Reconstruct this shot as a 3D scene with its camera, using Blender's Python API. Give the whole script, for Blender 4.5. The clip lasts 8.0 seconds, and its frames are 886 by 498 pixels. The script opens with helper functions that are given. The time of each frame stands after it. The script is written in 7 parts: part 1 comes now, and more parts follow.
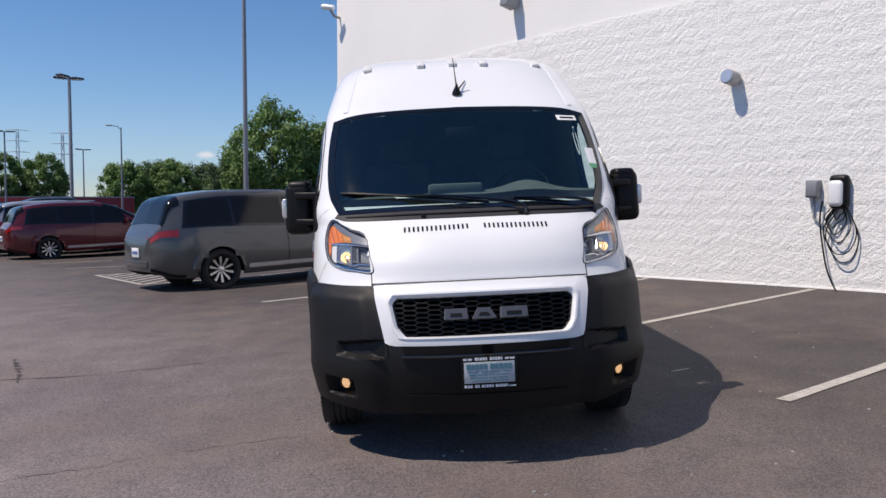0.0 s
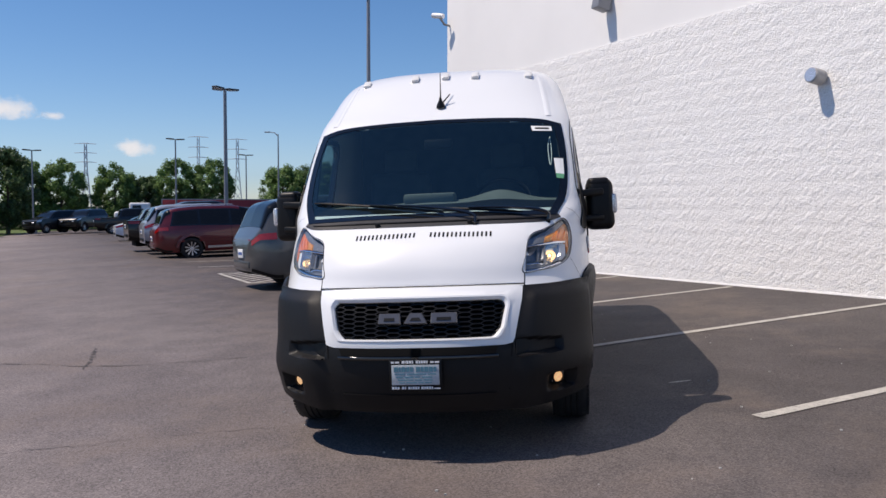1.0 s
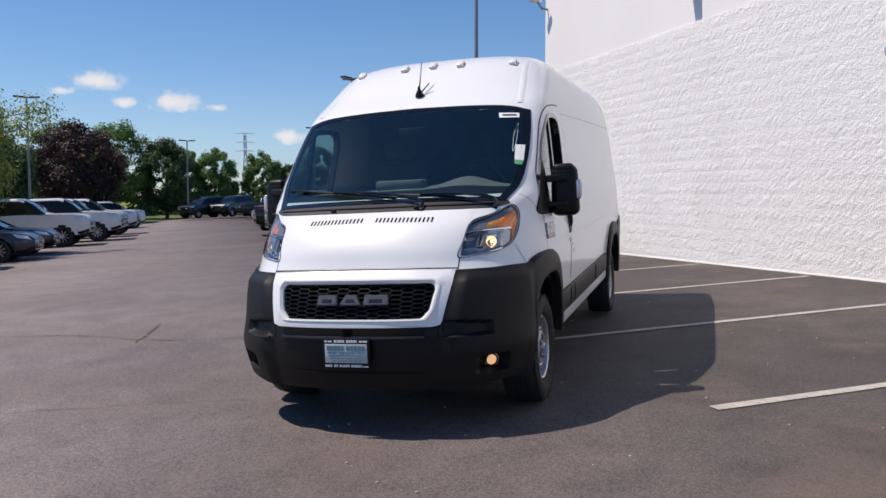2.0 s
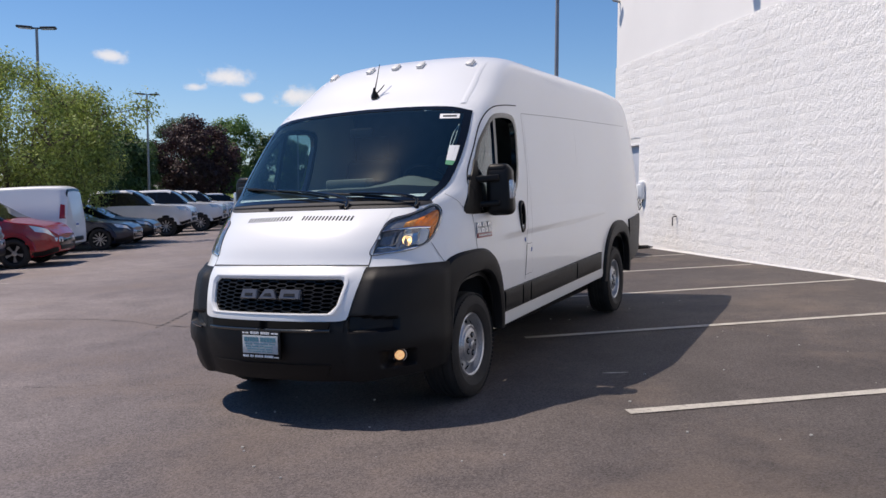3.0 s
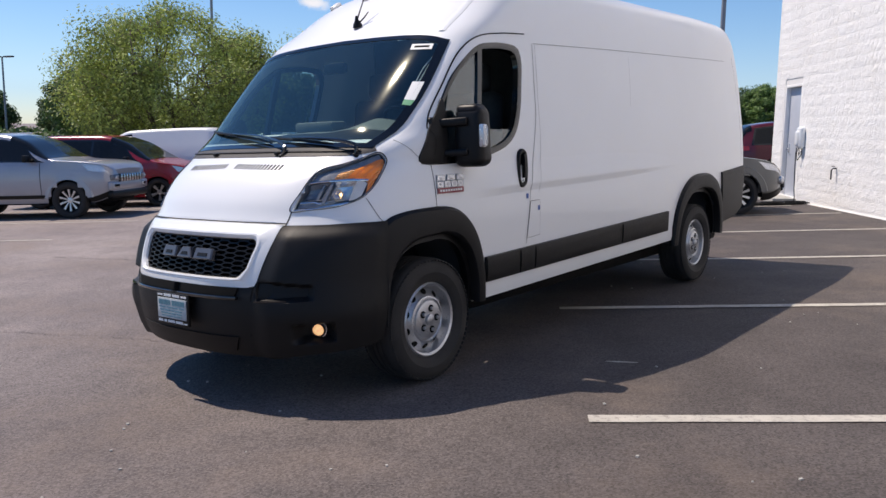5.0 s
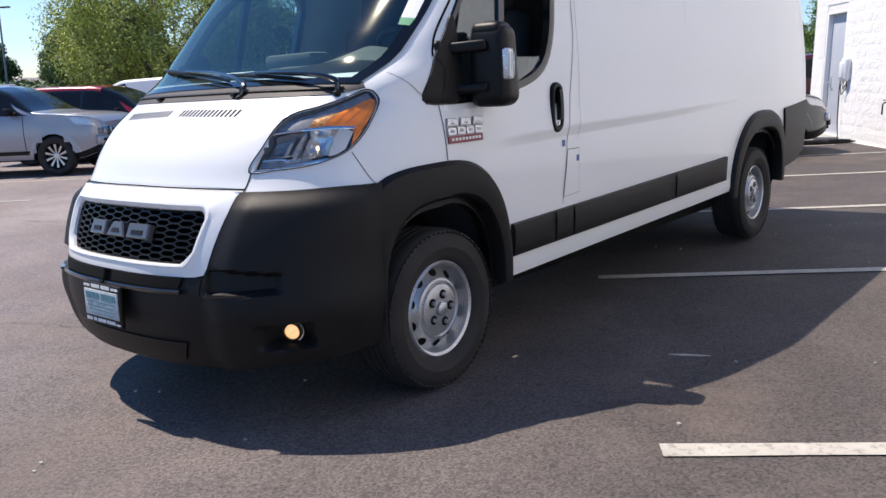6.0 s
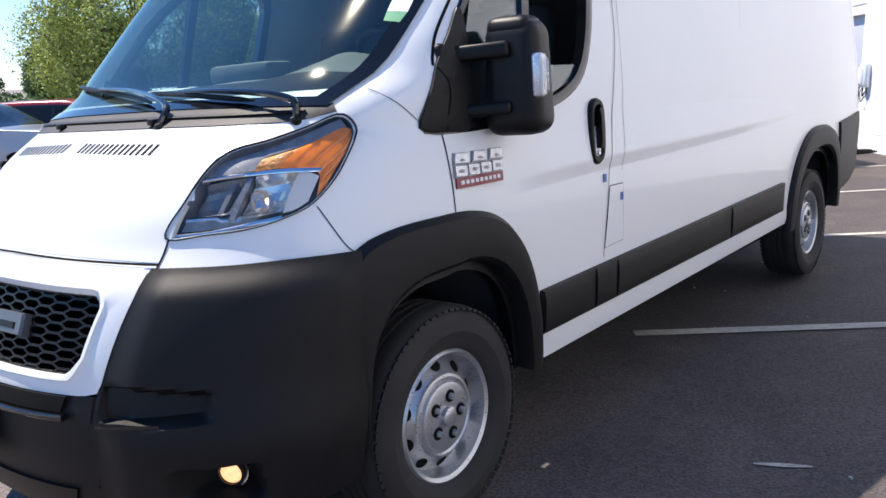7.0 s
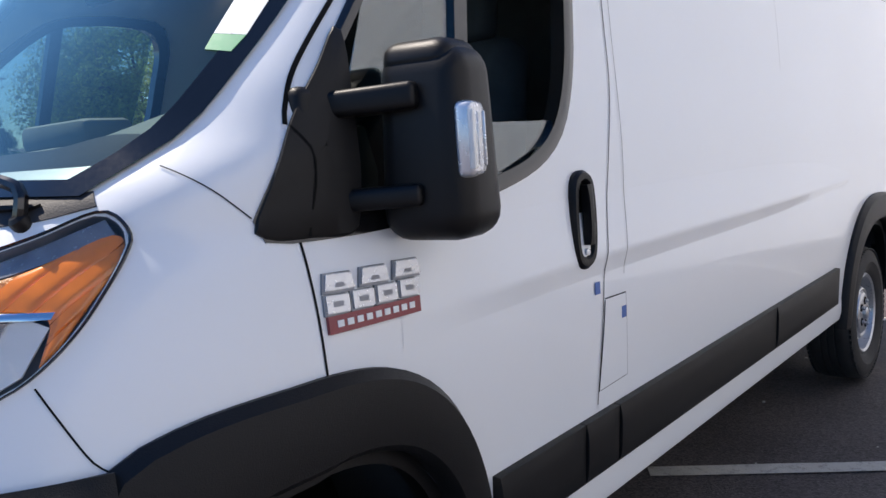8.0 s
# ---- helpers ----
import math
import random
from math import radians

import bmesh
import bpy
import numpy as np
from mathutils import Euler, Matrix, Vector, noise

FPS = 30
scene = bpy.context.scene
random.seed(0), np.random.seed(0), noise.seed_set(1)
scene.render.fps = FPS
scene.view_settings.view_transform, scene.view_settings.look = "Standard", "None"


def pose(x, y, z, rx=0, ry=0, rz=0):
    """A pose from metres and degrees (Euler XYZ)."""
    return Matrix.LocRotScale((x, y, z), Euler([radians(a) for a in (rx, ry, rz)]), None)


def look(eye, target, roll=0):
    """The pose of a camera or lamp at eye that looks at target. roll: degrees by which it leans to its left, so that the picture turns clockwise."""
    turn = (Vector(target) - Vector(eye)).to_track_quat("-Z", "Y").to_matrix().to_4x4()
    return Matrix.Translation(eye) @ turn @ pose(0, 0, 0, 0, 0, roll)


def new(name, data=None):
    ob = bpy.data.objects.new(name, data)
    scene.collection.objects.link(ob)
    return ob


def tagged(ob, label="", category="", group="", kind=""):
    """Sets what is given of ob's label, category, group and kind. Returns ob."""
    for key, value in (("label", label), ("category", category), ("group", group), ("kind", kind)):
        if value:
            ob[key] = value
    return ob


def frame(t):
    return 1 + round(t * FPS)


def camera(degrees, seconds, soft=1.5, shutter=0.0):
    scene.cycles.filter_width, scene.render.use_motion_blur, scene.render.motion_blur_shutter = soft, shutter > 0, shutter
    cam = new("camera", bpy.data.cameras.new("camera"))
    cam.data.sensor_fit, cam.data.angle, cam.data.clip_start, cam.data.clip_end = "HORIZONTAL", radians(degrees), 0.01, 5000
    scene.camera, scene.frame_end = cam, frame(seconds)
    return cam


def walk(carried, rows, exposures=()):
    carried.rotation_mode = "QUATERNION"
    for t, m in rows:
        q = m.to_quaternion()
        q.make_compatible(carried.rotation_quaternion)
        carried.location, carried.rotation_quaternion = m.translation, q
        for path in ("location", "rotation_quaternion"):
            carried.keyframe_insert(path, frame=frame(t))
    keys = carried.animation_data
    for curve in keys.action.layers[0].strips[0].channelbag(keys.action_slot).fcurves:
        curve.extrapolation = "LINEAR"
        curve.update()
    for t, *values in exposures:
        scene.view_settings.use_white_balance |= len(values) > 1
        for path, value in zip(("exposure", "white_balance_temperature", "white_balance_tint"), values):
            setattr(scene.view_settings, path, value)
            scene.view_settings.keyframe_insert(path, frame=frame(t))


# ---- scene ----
# ---- camera and walk ----
cam = camera(56.6, 8.0)
# poses in the axes of the ground that the van stands on, which slopes; LEVEL sets it upright
PATH = [
    (0, (-0.436, -4.367, 1.488), (-0.336, -2.375, 1.347), -2.4),
    (0.5, (0.165, -4.421, 1.482), (0.068, -2.428, 1.348), -2.1),
    (1, (0.812, -4.548, 1.491), (0.536, -2.571, 1.37), -2.5),
    (1.5, (1.417, -4.503, 1.469), (0.967, -2.559, 1.345), -2.9),
    (2.8, (3.053, -4.205, 1.424), (2.216, -2.394, 1.274), -2.4),
    (3, (3.27, -4.102, 1.43), (2.392, -2.311, 1.286), -2.4),
    (3.5, (3.754, -3.772, 1.418), (2.75, -2.048, 1.277), -1.9),
    (4, (4.148, -3.411, 1.423), (3.008, -1.774, 1.283), -1.6),
    (4.5, (4.242, -3.019, 1.41), (3.021, -1.444, 1.238), -1.8),
    (5, (3.996, -2.577, 1.39), (2.742, -1.042, 1.129), -1.8),
    (5.2, (3.86, -2.376, 1.367), (2.594, -0.857, 1.067), -1.9),
    (6.5, (2.895, -1.309, 1.344), (1.626, 0.183, 0.941), -3.5),
    (7, (2.563, -0.901, 1.376), (1.305, 0.609, 1.005), -3.7),
    (7.5, (2.321, -0.425, 1.408), (1.053, 1.1, 1.146), -4.2),
    (8, (2.093, 0.105, 1.396), (0.8, 1.612, 1.158), -4.0),
]
LEVEL = Vector((0.043, 0.0144, 0.99897)).rotation_difference(Vector((0, 0, 1))).to_matrix().to_4x4()
walk(cam, [(t, LEVEL @ look(eye, target, roll)) for t, eye, target, roll in PATH],
     exposures=[(0.0, 0.06, 7420, 15), (3.5, 0.13, 7480, 15), (5.0, 0.28, 7520, 15), (6.5, 0.82, 7250, 13), (7.0, 0.95, 7200, 13), (7.5, 0.90, 7200, 13), (8.0, 0.74, 7200, 13)])

# ---- light ----
SUN_WAY = (LEVEL.to_3x3() @ Vector((0.515, 0.10, -1.0))).normalized()
world = bpy.data.worlds.new("world")
scene.world = world
world.use_nodes = True
wn = world.node_tree
sky = wn.nodes.new("ShaderNodeTexSky")
sky.sky_type, sky.sun_disc = "NISHITA", False
sky.sun_elevation = math.asin(-SUN_WAY.z)
sky.sun_rotation = math.atan2(-SUN_WAY.x, -SUN_WAY.y)
sky.air_density, sky.dust_density, sky.ozone_density = 1.0, 0.0, 4.0
clear = wn.nodes.new("ShaderNodeHueSaturation")
clear.inputs["Saturation"].default_value = 1.22
hue, tint, depth = wn.nodes.new("ShaderNodeMix"), wn.nodes.new("ShaderNodeMix"), wn.nodes.new("ShaderNodeMapRange")
split, pale = wn.nodes.new("ShaderNodeSeparateColor"), wn.nodes.new("ShaderNodeMath")
hue.data_type, hue.blend_type, tint.data_type, pale.operation = "RGBA", "MULTIPLY", "RGBA", "DIVIDE"
# clear summer air: the pale haze low down is a clean blue
tint.inputs[6].default_value, tint.inputs[7].default_value = (0.83, 0.915, 1.06, 1), (0.60, 0.76, 1.12, 1)
depth.inputs[1].default_value, depth.inputs[2].default_value = 0.35, 0.95
wn.links.new(sky.outputs[0], split.inputs[0])
wn.links.new(split.outputs[0], pale.inputs[0]); wn.links.new(split.outputs[2], pale.inputs[1])
wn.links.new(pale.outputs[0], depth.inputs[0]); wn.links.new(depth.outputs[0], tint.inputs[0])
hue.inputs[0].default_value = 1.0
wn.links.new(tint.outputs[2], hue.inputs[7])
wn.links.new(sky.outputs[0], clear.inputs["Color"])
wn.links.new(clear.outputs[0], hue.inputs[6])
wn.links.new(hue.outputs[2], wn.nodes["Background"].inputs[0])
wn.nodes["Background"].inputs[1].default_value = 0.110
sun_data = bpy.data.lights.new("sun", "SUN")
sun_data.energy, sun_data.angle, sun_data.color = 4.1, radians(0.5), (1.0, 0.965, 0.92)
sun = new("sun", sun_data)
sun.matrix_world = Matrix.Translation((-10, -5, 30)) @ SUN_WAY.to_track_quat("-Z", "Y").to_matrix().to_4x4()


# ---- materials ----
def mat(name, base, rough=0.5, metal=0.0, var=0.08, scale=3.0, bump=0.0, bscale=120.0, coat=0.0, emit=None, power=0.0, second=None, spec=0.5, rand=0.0):
    """A surface with broad and fine variation of colour, and fine relief."""
    m = bpy.data.materials.new(name)
    m.use_nodes = True
    n, l = m.node_tree.nodes, m.node_tree.links
    b = n["Principled BSDF"]
    b.inputs["Roughness"].default_value, b.inputs["Metallic"].default_value = rough, metal
    b.inputs["Coat Weight"].default_value, b.inputs["Coat Roughness"].default_value = coat, 0.04
    b.inputs["Specular IOR Level"].default_value = spec
    co = n.new("ShaderNodeTexCoord")
    big, fine = n.new("ShaderNodeTexNoise"), n.new("ShaderNodeTexNoise")
    big.inputs["Scale"].default_value, big.inputs["Detail"].default_value = scale, 5
    fine.inputs["Scale"].default_value, fine.inputs["Detail"].default_value = bscale, 3
    l.new(co.outputs["Object"], big.inputs["Vector"]); l.new(co.outputs["Object"], fine.inputs["Vector"])
    mix = n.new("ShaderNodeMix"); mix.data_type = "RGBA"
    other = second or tuple(c * (1 - 2.5 * var) for c in base)
    mix.inputs[6].default_value, mix.inputs[7].default_value = (*base, 1), (*other, 1)
    ramp = n.new("ShaderNodeMapRange")
    ramp.inputs[1].default_value, ramp.inputs[2].default_value = 0.35, 0.75
    l.new(big.outputs[0], ramp.inputs[0]); l.new(ramp.outputs[0], mix.inputs[0])
    out = mix.outputs[2]
    if rand:
        info, hsv, mr = n.new("ShaderNodeObjectInfo"), n.new("ShaderNodeHueSaturation"), n.new("ShaderNodeMapRange")
        mr.inputs[3].default_value, mr.inputs[4].default_value = 1 - rand, 1 + rand
        l.new(info.outputs["Random"], mr.inputs[0]); l.new(mr.outputs[0], hsv.inputs["Value"]); l.new(out, hsv.inputs["Color"])
        out = hsv.outputs[0]
    l.new(out, b.inputs["Base Color"])
    rr = n.new("ShaderNodeMapRange")
    rr.inputs[3].default_value, rr.inputs[4].default_value = rough * 0.85, min(1, rough * 1.15 + 0.02)
    l.new(fine.outputs[0], rr.inputs[0]); l.new(rr.outputs[0], b.inputs["Roughness"])
    if bump:
        bp = n.new("ShaderNodeBump")
        bp.inputs["Strength"].default_value, bp.inputs["Distance"].default_value = 1.0, bump
        l.new(fine.outputs[0], bp.inputs["Height"]); l.new(bp.outputs[0], b.inputs["Normal"])
    if emit:
        b.inputs["Emission Color"].default_value, b.inputs["Emission Strength"].default_value = (*emit, 1), power
    return m


def glass(name, tint, rough=0.0, ior=1.5, gloss=(1, 1, 1)):
    """A thin pane: tinted and see-through, with gloss that grows at a slant."""
    m = bpy.data.materials.new(name)
    m.use_nodes = True
    n, l = m.node_tree.nodes, m.node_tree.links
    n.remove(n["Principled BSDF"])
    tr, gl, lw, mx = n.new("ShaderNodeBsdfTransparent"), n.new("ShaderNodeBsdfGlossy"), n.new("ShaderNodeLayerWeight"), n.new("ShaderNodeMixShader")
    pw, mr = n.new("ShaderNodeMath"), n.new("ShaderNodeMapRange")
    tr.inputs[0].default_value, gl.inputs[0].default_value = (*tint, 1), (*gloss, 1)
    gl.inputs["Roughness"].default_value, pw.operation = rough, "POWER"
    pw.inputs[1].default_value, mr.inputs[3].default_value, mr.inputs[4].default_value = 4.5, ((ior - 1) / (ior + 1)) ** 2, 0.9
    lw.inputs[0].default_value = 0.5
    l.new(lw.outputs["Facing"], pw.inputs[0]); l.new(pw.outputs[0], mr.inputs[0]); l.new(mr.outputs[0], mx.inputs[0])
    l.new(tr.outputs[0], mx.inputs[1]); l.new(gl.outputs[0], mx.inputs[2])
    l.new(mx.outputs[0], n["Material Output"].inputs[0])
    return m


def asphalt_material():
    m = mat("asphalt", (0.117, 0.101, 0.097), 0.70, var=0.1, scale=0.30, bump=0.004, bscale=90.0, second=(0.082, 0.070, 0.070), spec=0.22)
    n, l = m.node_tree.nodes, m.node_tree.links
    b = n["Principled BSDF"]
    old = b.inputs["Base Color"].links[0].from_socket
    co = n.new("ShaderNodeTexCoord")
    vor = n.new("ShaderNodeTexVoronoi"); vor.inputs["Scale"].default_value = 110.0
    mid = n.new("ShaderNodeTexNoise"); mid.inputs["Scale"].default_value, mid.inputs["Detail"].default_value = 2.2, 6
    l.new(co.outputs["Object"], vor.inputs["Vector"]); l.new(co.outputs["Object"], mid.inputs["Vector"])
    bright = n.new("ShaderNodeMapRange")
    l.new(vor.outputs["Color"], bright.inputs[0])
    bright.inputs[3].default_value, bright.inputs[4].default_value = 0.48, 1.68
    patch_value = n.new("ShaderNodeMapRange")
    l.new(mid.outputs[0], patch_value.inputs[0])
    patch_value.inputs[1].default_value, patch_value.inputs[2].default_value = 0.3, 0.7
    patch_value.inputs[3].default_value, patch_value.inputs[4].default_value = 0.86, 1.16
    mul = n.new("ShaderNodeMath"); mul.operation = "MULTIPLY"
    l.new(bright.outputs[0], mul.inputs[0]); l.new(patch_value.outputs[0], mul.inputs[1])
    # traffic-worn lane paler than the bays along the wall, with sun glare painted in
    dot, wear_and_glare, mul2 = n.new("ShaderNodeVectorMath"), n.new("ShaderNodeMapRange"), n.new("ShaderNodeMath")
    dot.operation, mul2.operation = "DOT_PRODUCT", "MULTIPLY"
    dot.inputs[1].default_value = (0.829, 0.559, 0.0)
    l.new(co.outputs["Object"], dot.inputs[0]); l.new(dot.outputs["Value"], wear_and_glare.inputs[0])
    wear_and_glare.inputs[1].default_value, wear_and_glare.inputs[2].default_value = -4.0, 2.6
    # the high end holds the painted glare, the low end also deepens shade
    wear_and_glare.inputs[3].default_value, wear_and_glare.inputs[4].default_value = 2.0, 0.64
    l.new(mul.outputs[0], mul2.inputs[0]); l.new(wear_and_glare.outputs[0], mul2.inputs[1])
    hsv = n.new("ShaderNodeHueSaturation")
    l.new(old, hsv.inputs["Color"]); l.new(mul2.outputs[0], hsv.inputs["Value"])
    # tan, sandy stains with ragged outlines
    st, edge, tan = n.new("ShaderNodeTexNoise"), n.new("ShaderNodeMapRange"), n.new("ShaderNodeMix")
    st.inputs["Scale"].default_value, st.inputs["Detail"].default_value, st.inputs["Roughness"].default_value = 0.55, 9, 0.68
    l.new(co.outputs["Object"], st.inputs["Vector"]); l.new(st.outputs[0], edge.inputs[0])
    edge.inputs[1].default_value, edge.inputs[2].default_value, edge.inputs[4].default_value = 0.50, 0.72, 0.55
    tan.data_type = "RGBA"
    l.new(edge.outputs[0], tan.inputs[0]); l.new(hsv.outputs[0], tan.inputs[6]); tan.inputs[7].default_value = (0.165, 0.125, 0.098, 1)
    l.new(tan.outputs[2], b.inputs["Base Color"])
    return m


def worn_paint(name, base, holes=0.5):
    """Road paint with worn, darker specks."""
    m = mat(name, base, 0.75, var=0.1, scale=7.0, bump=0.002, bscale=110.0)
    n, l = m.node_tree.nodes, m.node_tree.links
    b = n["Principled BSDF"]
    old = b.inputs["Base Color"].links[0].from_socket
    co, no, st, mx = n.new("ShaderNodeTexCoord"), n.new("ShaderNodeTexNoise"), n.new("ShaderNodeMapRange"), n.new("ShaderNodeMix")
    no.inputs["Scale"].default_value, no.inputs["Detail"].default_value, no.inputs["Roughness"].default_value = 26.0, 8, 0.75
    l.new(co.outputs["Object"], no.inputs["Vector"])
    st.inputs[1].default_value, st.inputs[2].default_value = 0.52, 0.62
    st.inputs[4].default_value = holes
    l.new(no.outputs[0], st.inputs[0]); mx.data_type = "RGBA"
    l.new(st.outputs[0], mx.inputs[0]); l.new(old, mx.inputs[6]); mx.inputs[7].default_value = (0.09, 0.08, 0.08, 1)
    l.new(mx.outputs[2], b.inputs["Base Color"])
    return m


def leaf_material(name, base, second, rand=0.25):
    m = mat(name, base, 0.6, var=0.2, scale=0.8, second=second)
    n, l = m.node_tree.nodes, m.node_tree.links
    b = n["Principled BSDF"]
    old = b.inputs["Base Color"].links[0].from_socket
    geo, hsv, mr = n.new("ShaderNodeNewGeometry"), n.new("ShaderNodeHueSaturation"), n.new("ShaderNodeMapRange")
    l.new(geo.outputs["Random Per Island"], mr.inputs[0])
    mr.inputs[3].default_value, mr.inputs[4].default_value = 1 - rand, 1 + rand
    l.new(mr.outputs[0], hsv.inputs["Value"]); l.new(old, hsv.inputs["Color"]); l.new(hsv.outputs[0], b.inputs["Base Color"])
    tl, mx = n.new("ShaderNodeBsdfTranslucent"), n.new("ShaderNodeMixShader")
    l.new(hsv.outputs[0], tl.inputs[0]); mx.inputs[0].default_value = 0.3
    l.new(b.outputs[0], mx.inputs[1]); l.new(tl.outputs[0], mx.inputs[2]); l.new(mx.outputs[0], n["Material Output"].inputs[0])
    return m


def split_face():
    """Painted rough stone: coarse and fine relief at once, darker where the relief is low."""
    m = mat("painted_split_block", (0.93, 0.92, 0.895), 0.85, var=0.03, scale=1.2, bump=0.019, bscale=30.0)
    n, l = m.node_tree.nodes, m.node_tree.links
    b = n["Principled BSDF"]
    fine = n["Bump"].inputs["Height"].links[0].from_node
    fine.inputs["Detail"].default_value, fine.inputs["Roughness"].default_value = 9, 0.66
    old = b.inputs["Base Color"].links[0].from_socket
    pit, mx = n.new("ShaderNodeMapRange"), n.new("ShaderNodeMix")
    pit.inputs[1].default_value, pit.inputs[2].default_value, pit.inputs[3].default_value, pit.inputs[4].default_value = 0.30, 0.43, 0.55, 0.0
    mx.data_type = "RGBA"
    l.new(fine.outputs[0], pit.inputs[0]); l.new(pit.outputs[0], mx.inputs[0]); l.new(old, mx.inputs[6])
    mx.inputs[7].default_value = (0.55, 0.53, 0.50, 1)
    # faint tan weather stains
    co, st, edge, tan = n.new("ShaderNodeTexCoord"), n.new("ShaderNodeTexNoise"), n.new("ShaderNodeMapRange"), n.new("ShaderNodeMix")
    st.inputs["Scale"].default_value, st.inputs["Detail"].default_value, st.inputs["Roughness"].default_value = 0.8, 8, 0.65
    l.new(co.outputs["Object"], st.inputs["Vector"]); l.new(st.outputs[0], edge.inputs[0])
    edge.inputs[1].default_value, edge.inputs[2].default_value, edge.inputs[4].default_value = 0.56, 0.76, 0.45
    tan.data_type = "RGBA"
    l.new(edge.outputs[0], tan.inputs[0]); l.new(mx.outputs[2], tan.inputs[6]); tan.inputs[7].default_value = (0.80, 0.75, 0.67, 1)
    l.new(tan.outputs[2], b.inputs["Base Color"])
    return m


def cloud_material():
    """Thin, bright vapour with a ragged, fading rim and a flatter foot."""
    m = bpy.data.materials.new("cloud")
    m.use_nodes = True
    n, l = m.node_tree.nodes, m.node_tree.links
    n.remove(n["Principled BSDF"])
    tc, cut, ln = n.new("ShaderNodeTexCoord"), n.new("ShaderNodeMapping"), n.new("ShaderNodeVectorMath")
    cut.inputs["Location"].default_value = (-1.3, 0.0, -1.0)
    cut.inputs["Scale"].default_value = (2.6, 0.0, 2.5)
    ln.operation = "LENGTH"
    geo, nz = n.new("ShaderNodeNewGeometry"), n.new("ShaderNodeTexNoise")
    nz.inputs["Scale"].default_value, nz.inputs["Detail"].default_value, nz.inputs["Roughness"].default_value = 0.045, 6.0, 0.62
    sum_, ramp = n.new("ShaderNodeMath"), n.new("ShaderNodeMapRange")
    sum_.operation = "MULTIPLY_ADD"
    sum_.inputs[1].default_value = 2.6
    ramp.interpolation_type = "SMOOTHSTEP"
    ramp.inputs[1].default_value, ramp.inputs[2].default_value = 0.72, 1.75
    ramp.inputs[3].default_value, ramp.inputs[4].default_value = 0.0, 0.52
    sub = n.new("ShaderNodeMath")
    sub.operation = "SUBTRACT"
    sub.inputs[0].default_value = 0.45
    tr, em, mx = n.new("ShaderNodeBsdfTransparent"), n.new("ShaderNodeEmission"), n.new("ShaderNodeMixShader")
    # emission stands in for the sunlight on the vapour
    em.inputs[0].default_value, em.inputs[1].default_value = (0.86, 0.91, 1.0, 1), 0.88
    l.new(tc.outputs["Generated"], cut.inputs[0]); l.new(cut.outputs[0], ln.inputs[0]); l.new(ln.outputs["Value"], sub.inputs[1])
    l.new(geo.outputs["Position"], nz.inputs["Vector"]); l.new(nz.outputs[0], sum_.inputs[0]); l.new(sub.outputs[0], sum_.inputs[2])
    l.new(sum_.outputs[0], ramp.inputs[0]); l.new(ramp.outputs[0], mx.inputs[0])
    l.new(tr.outputs[0], mx.inputs[1]); l.new(em.outputs[0], mx.inputs[2])
    l.new(mx.outputs[0], n["Material Output"].inputs[0])
    return m


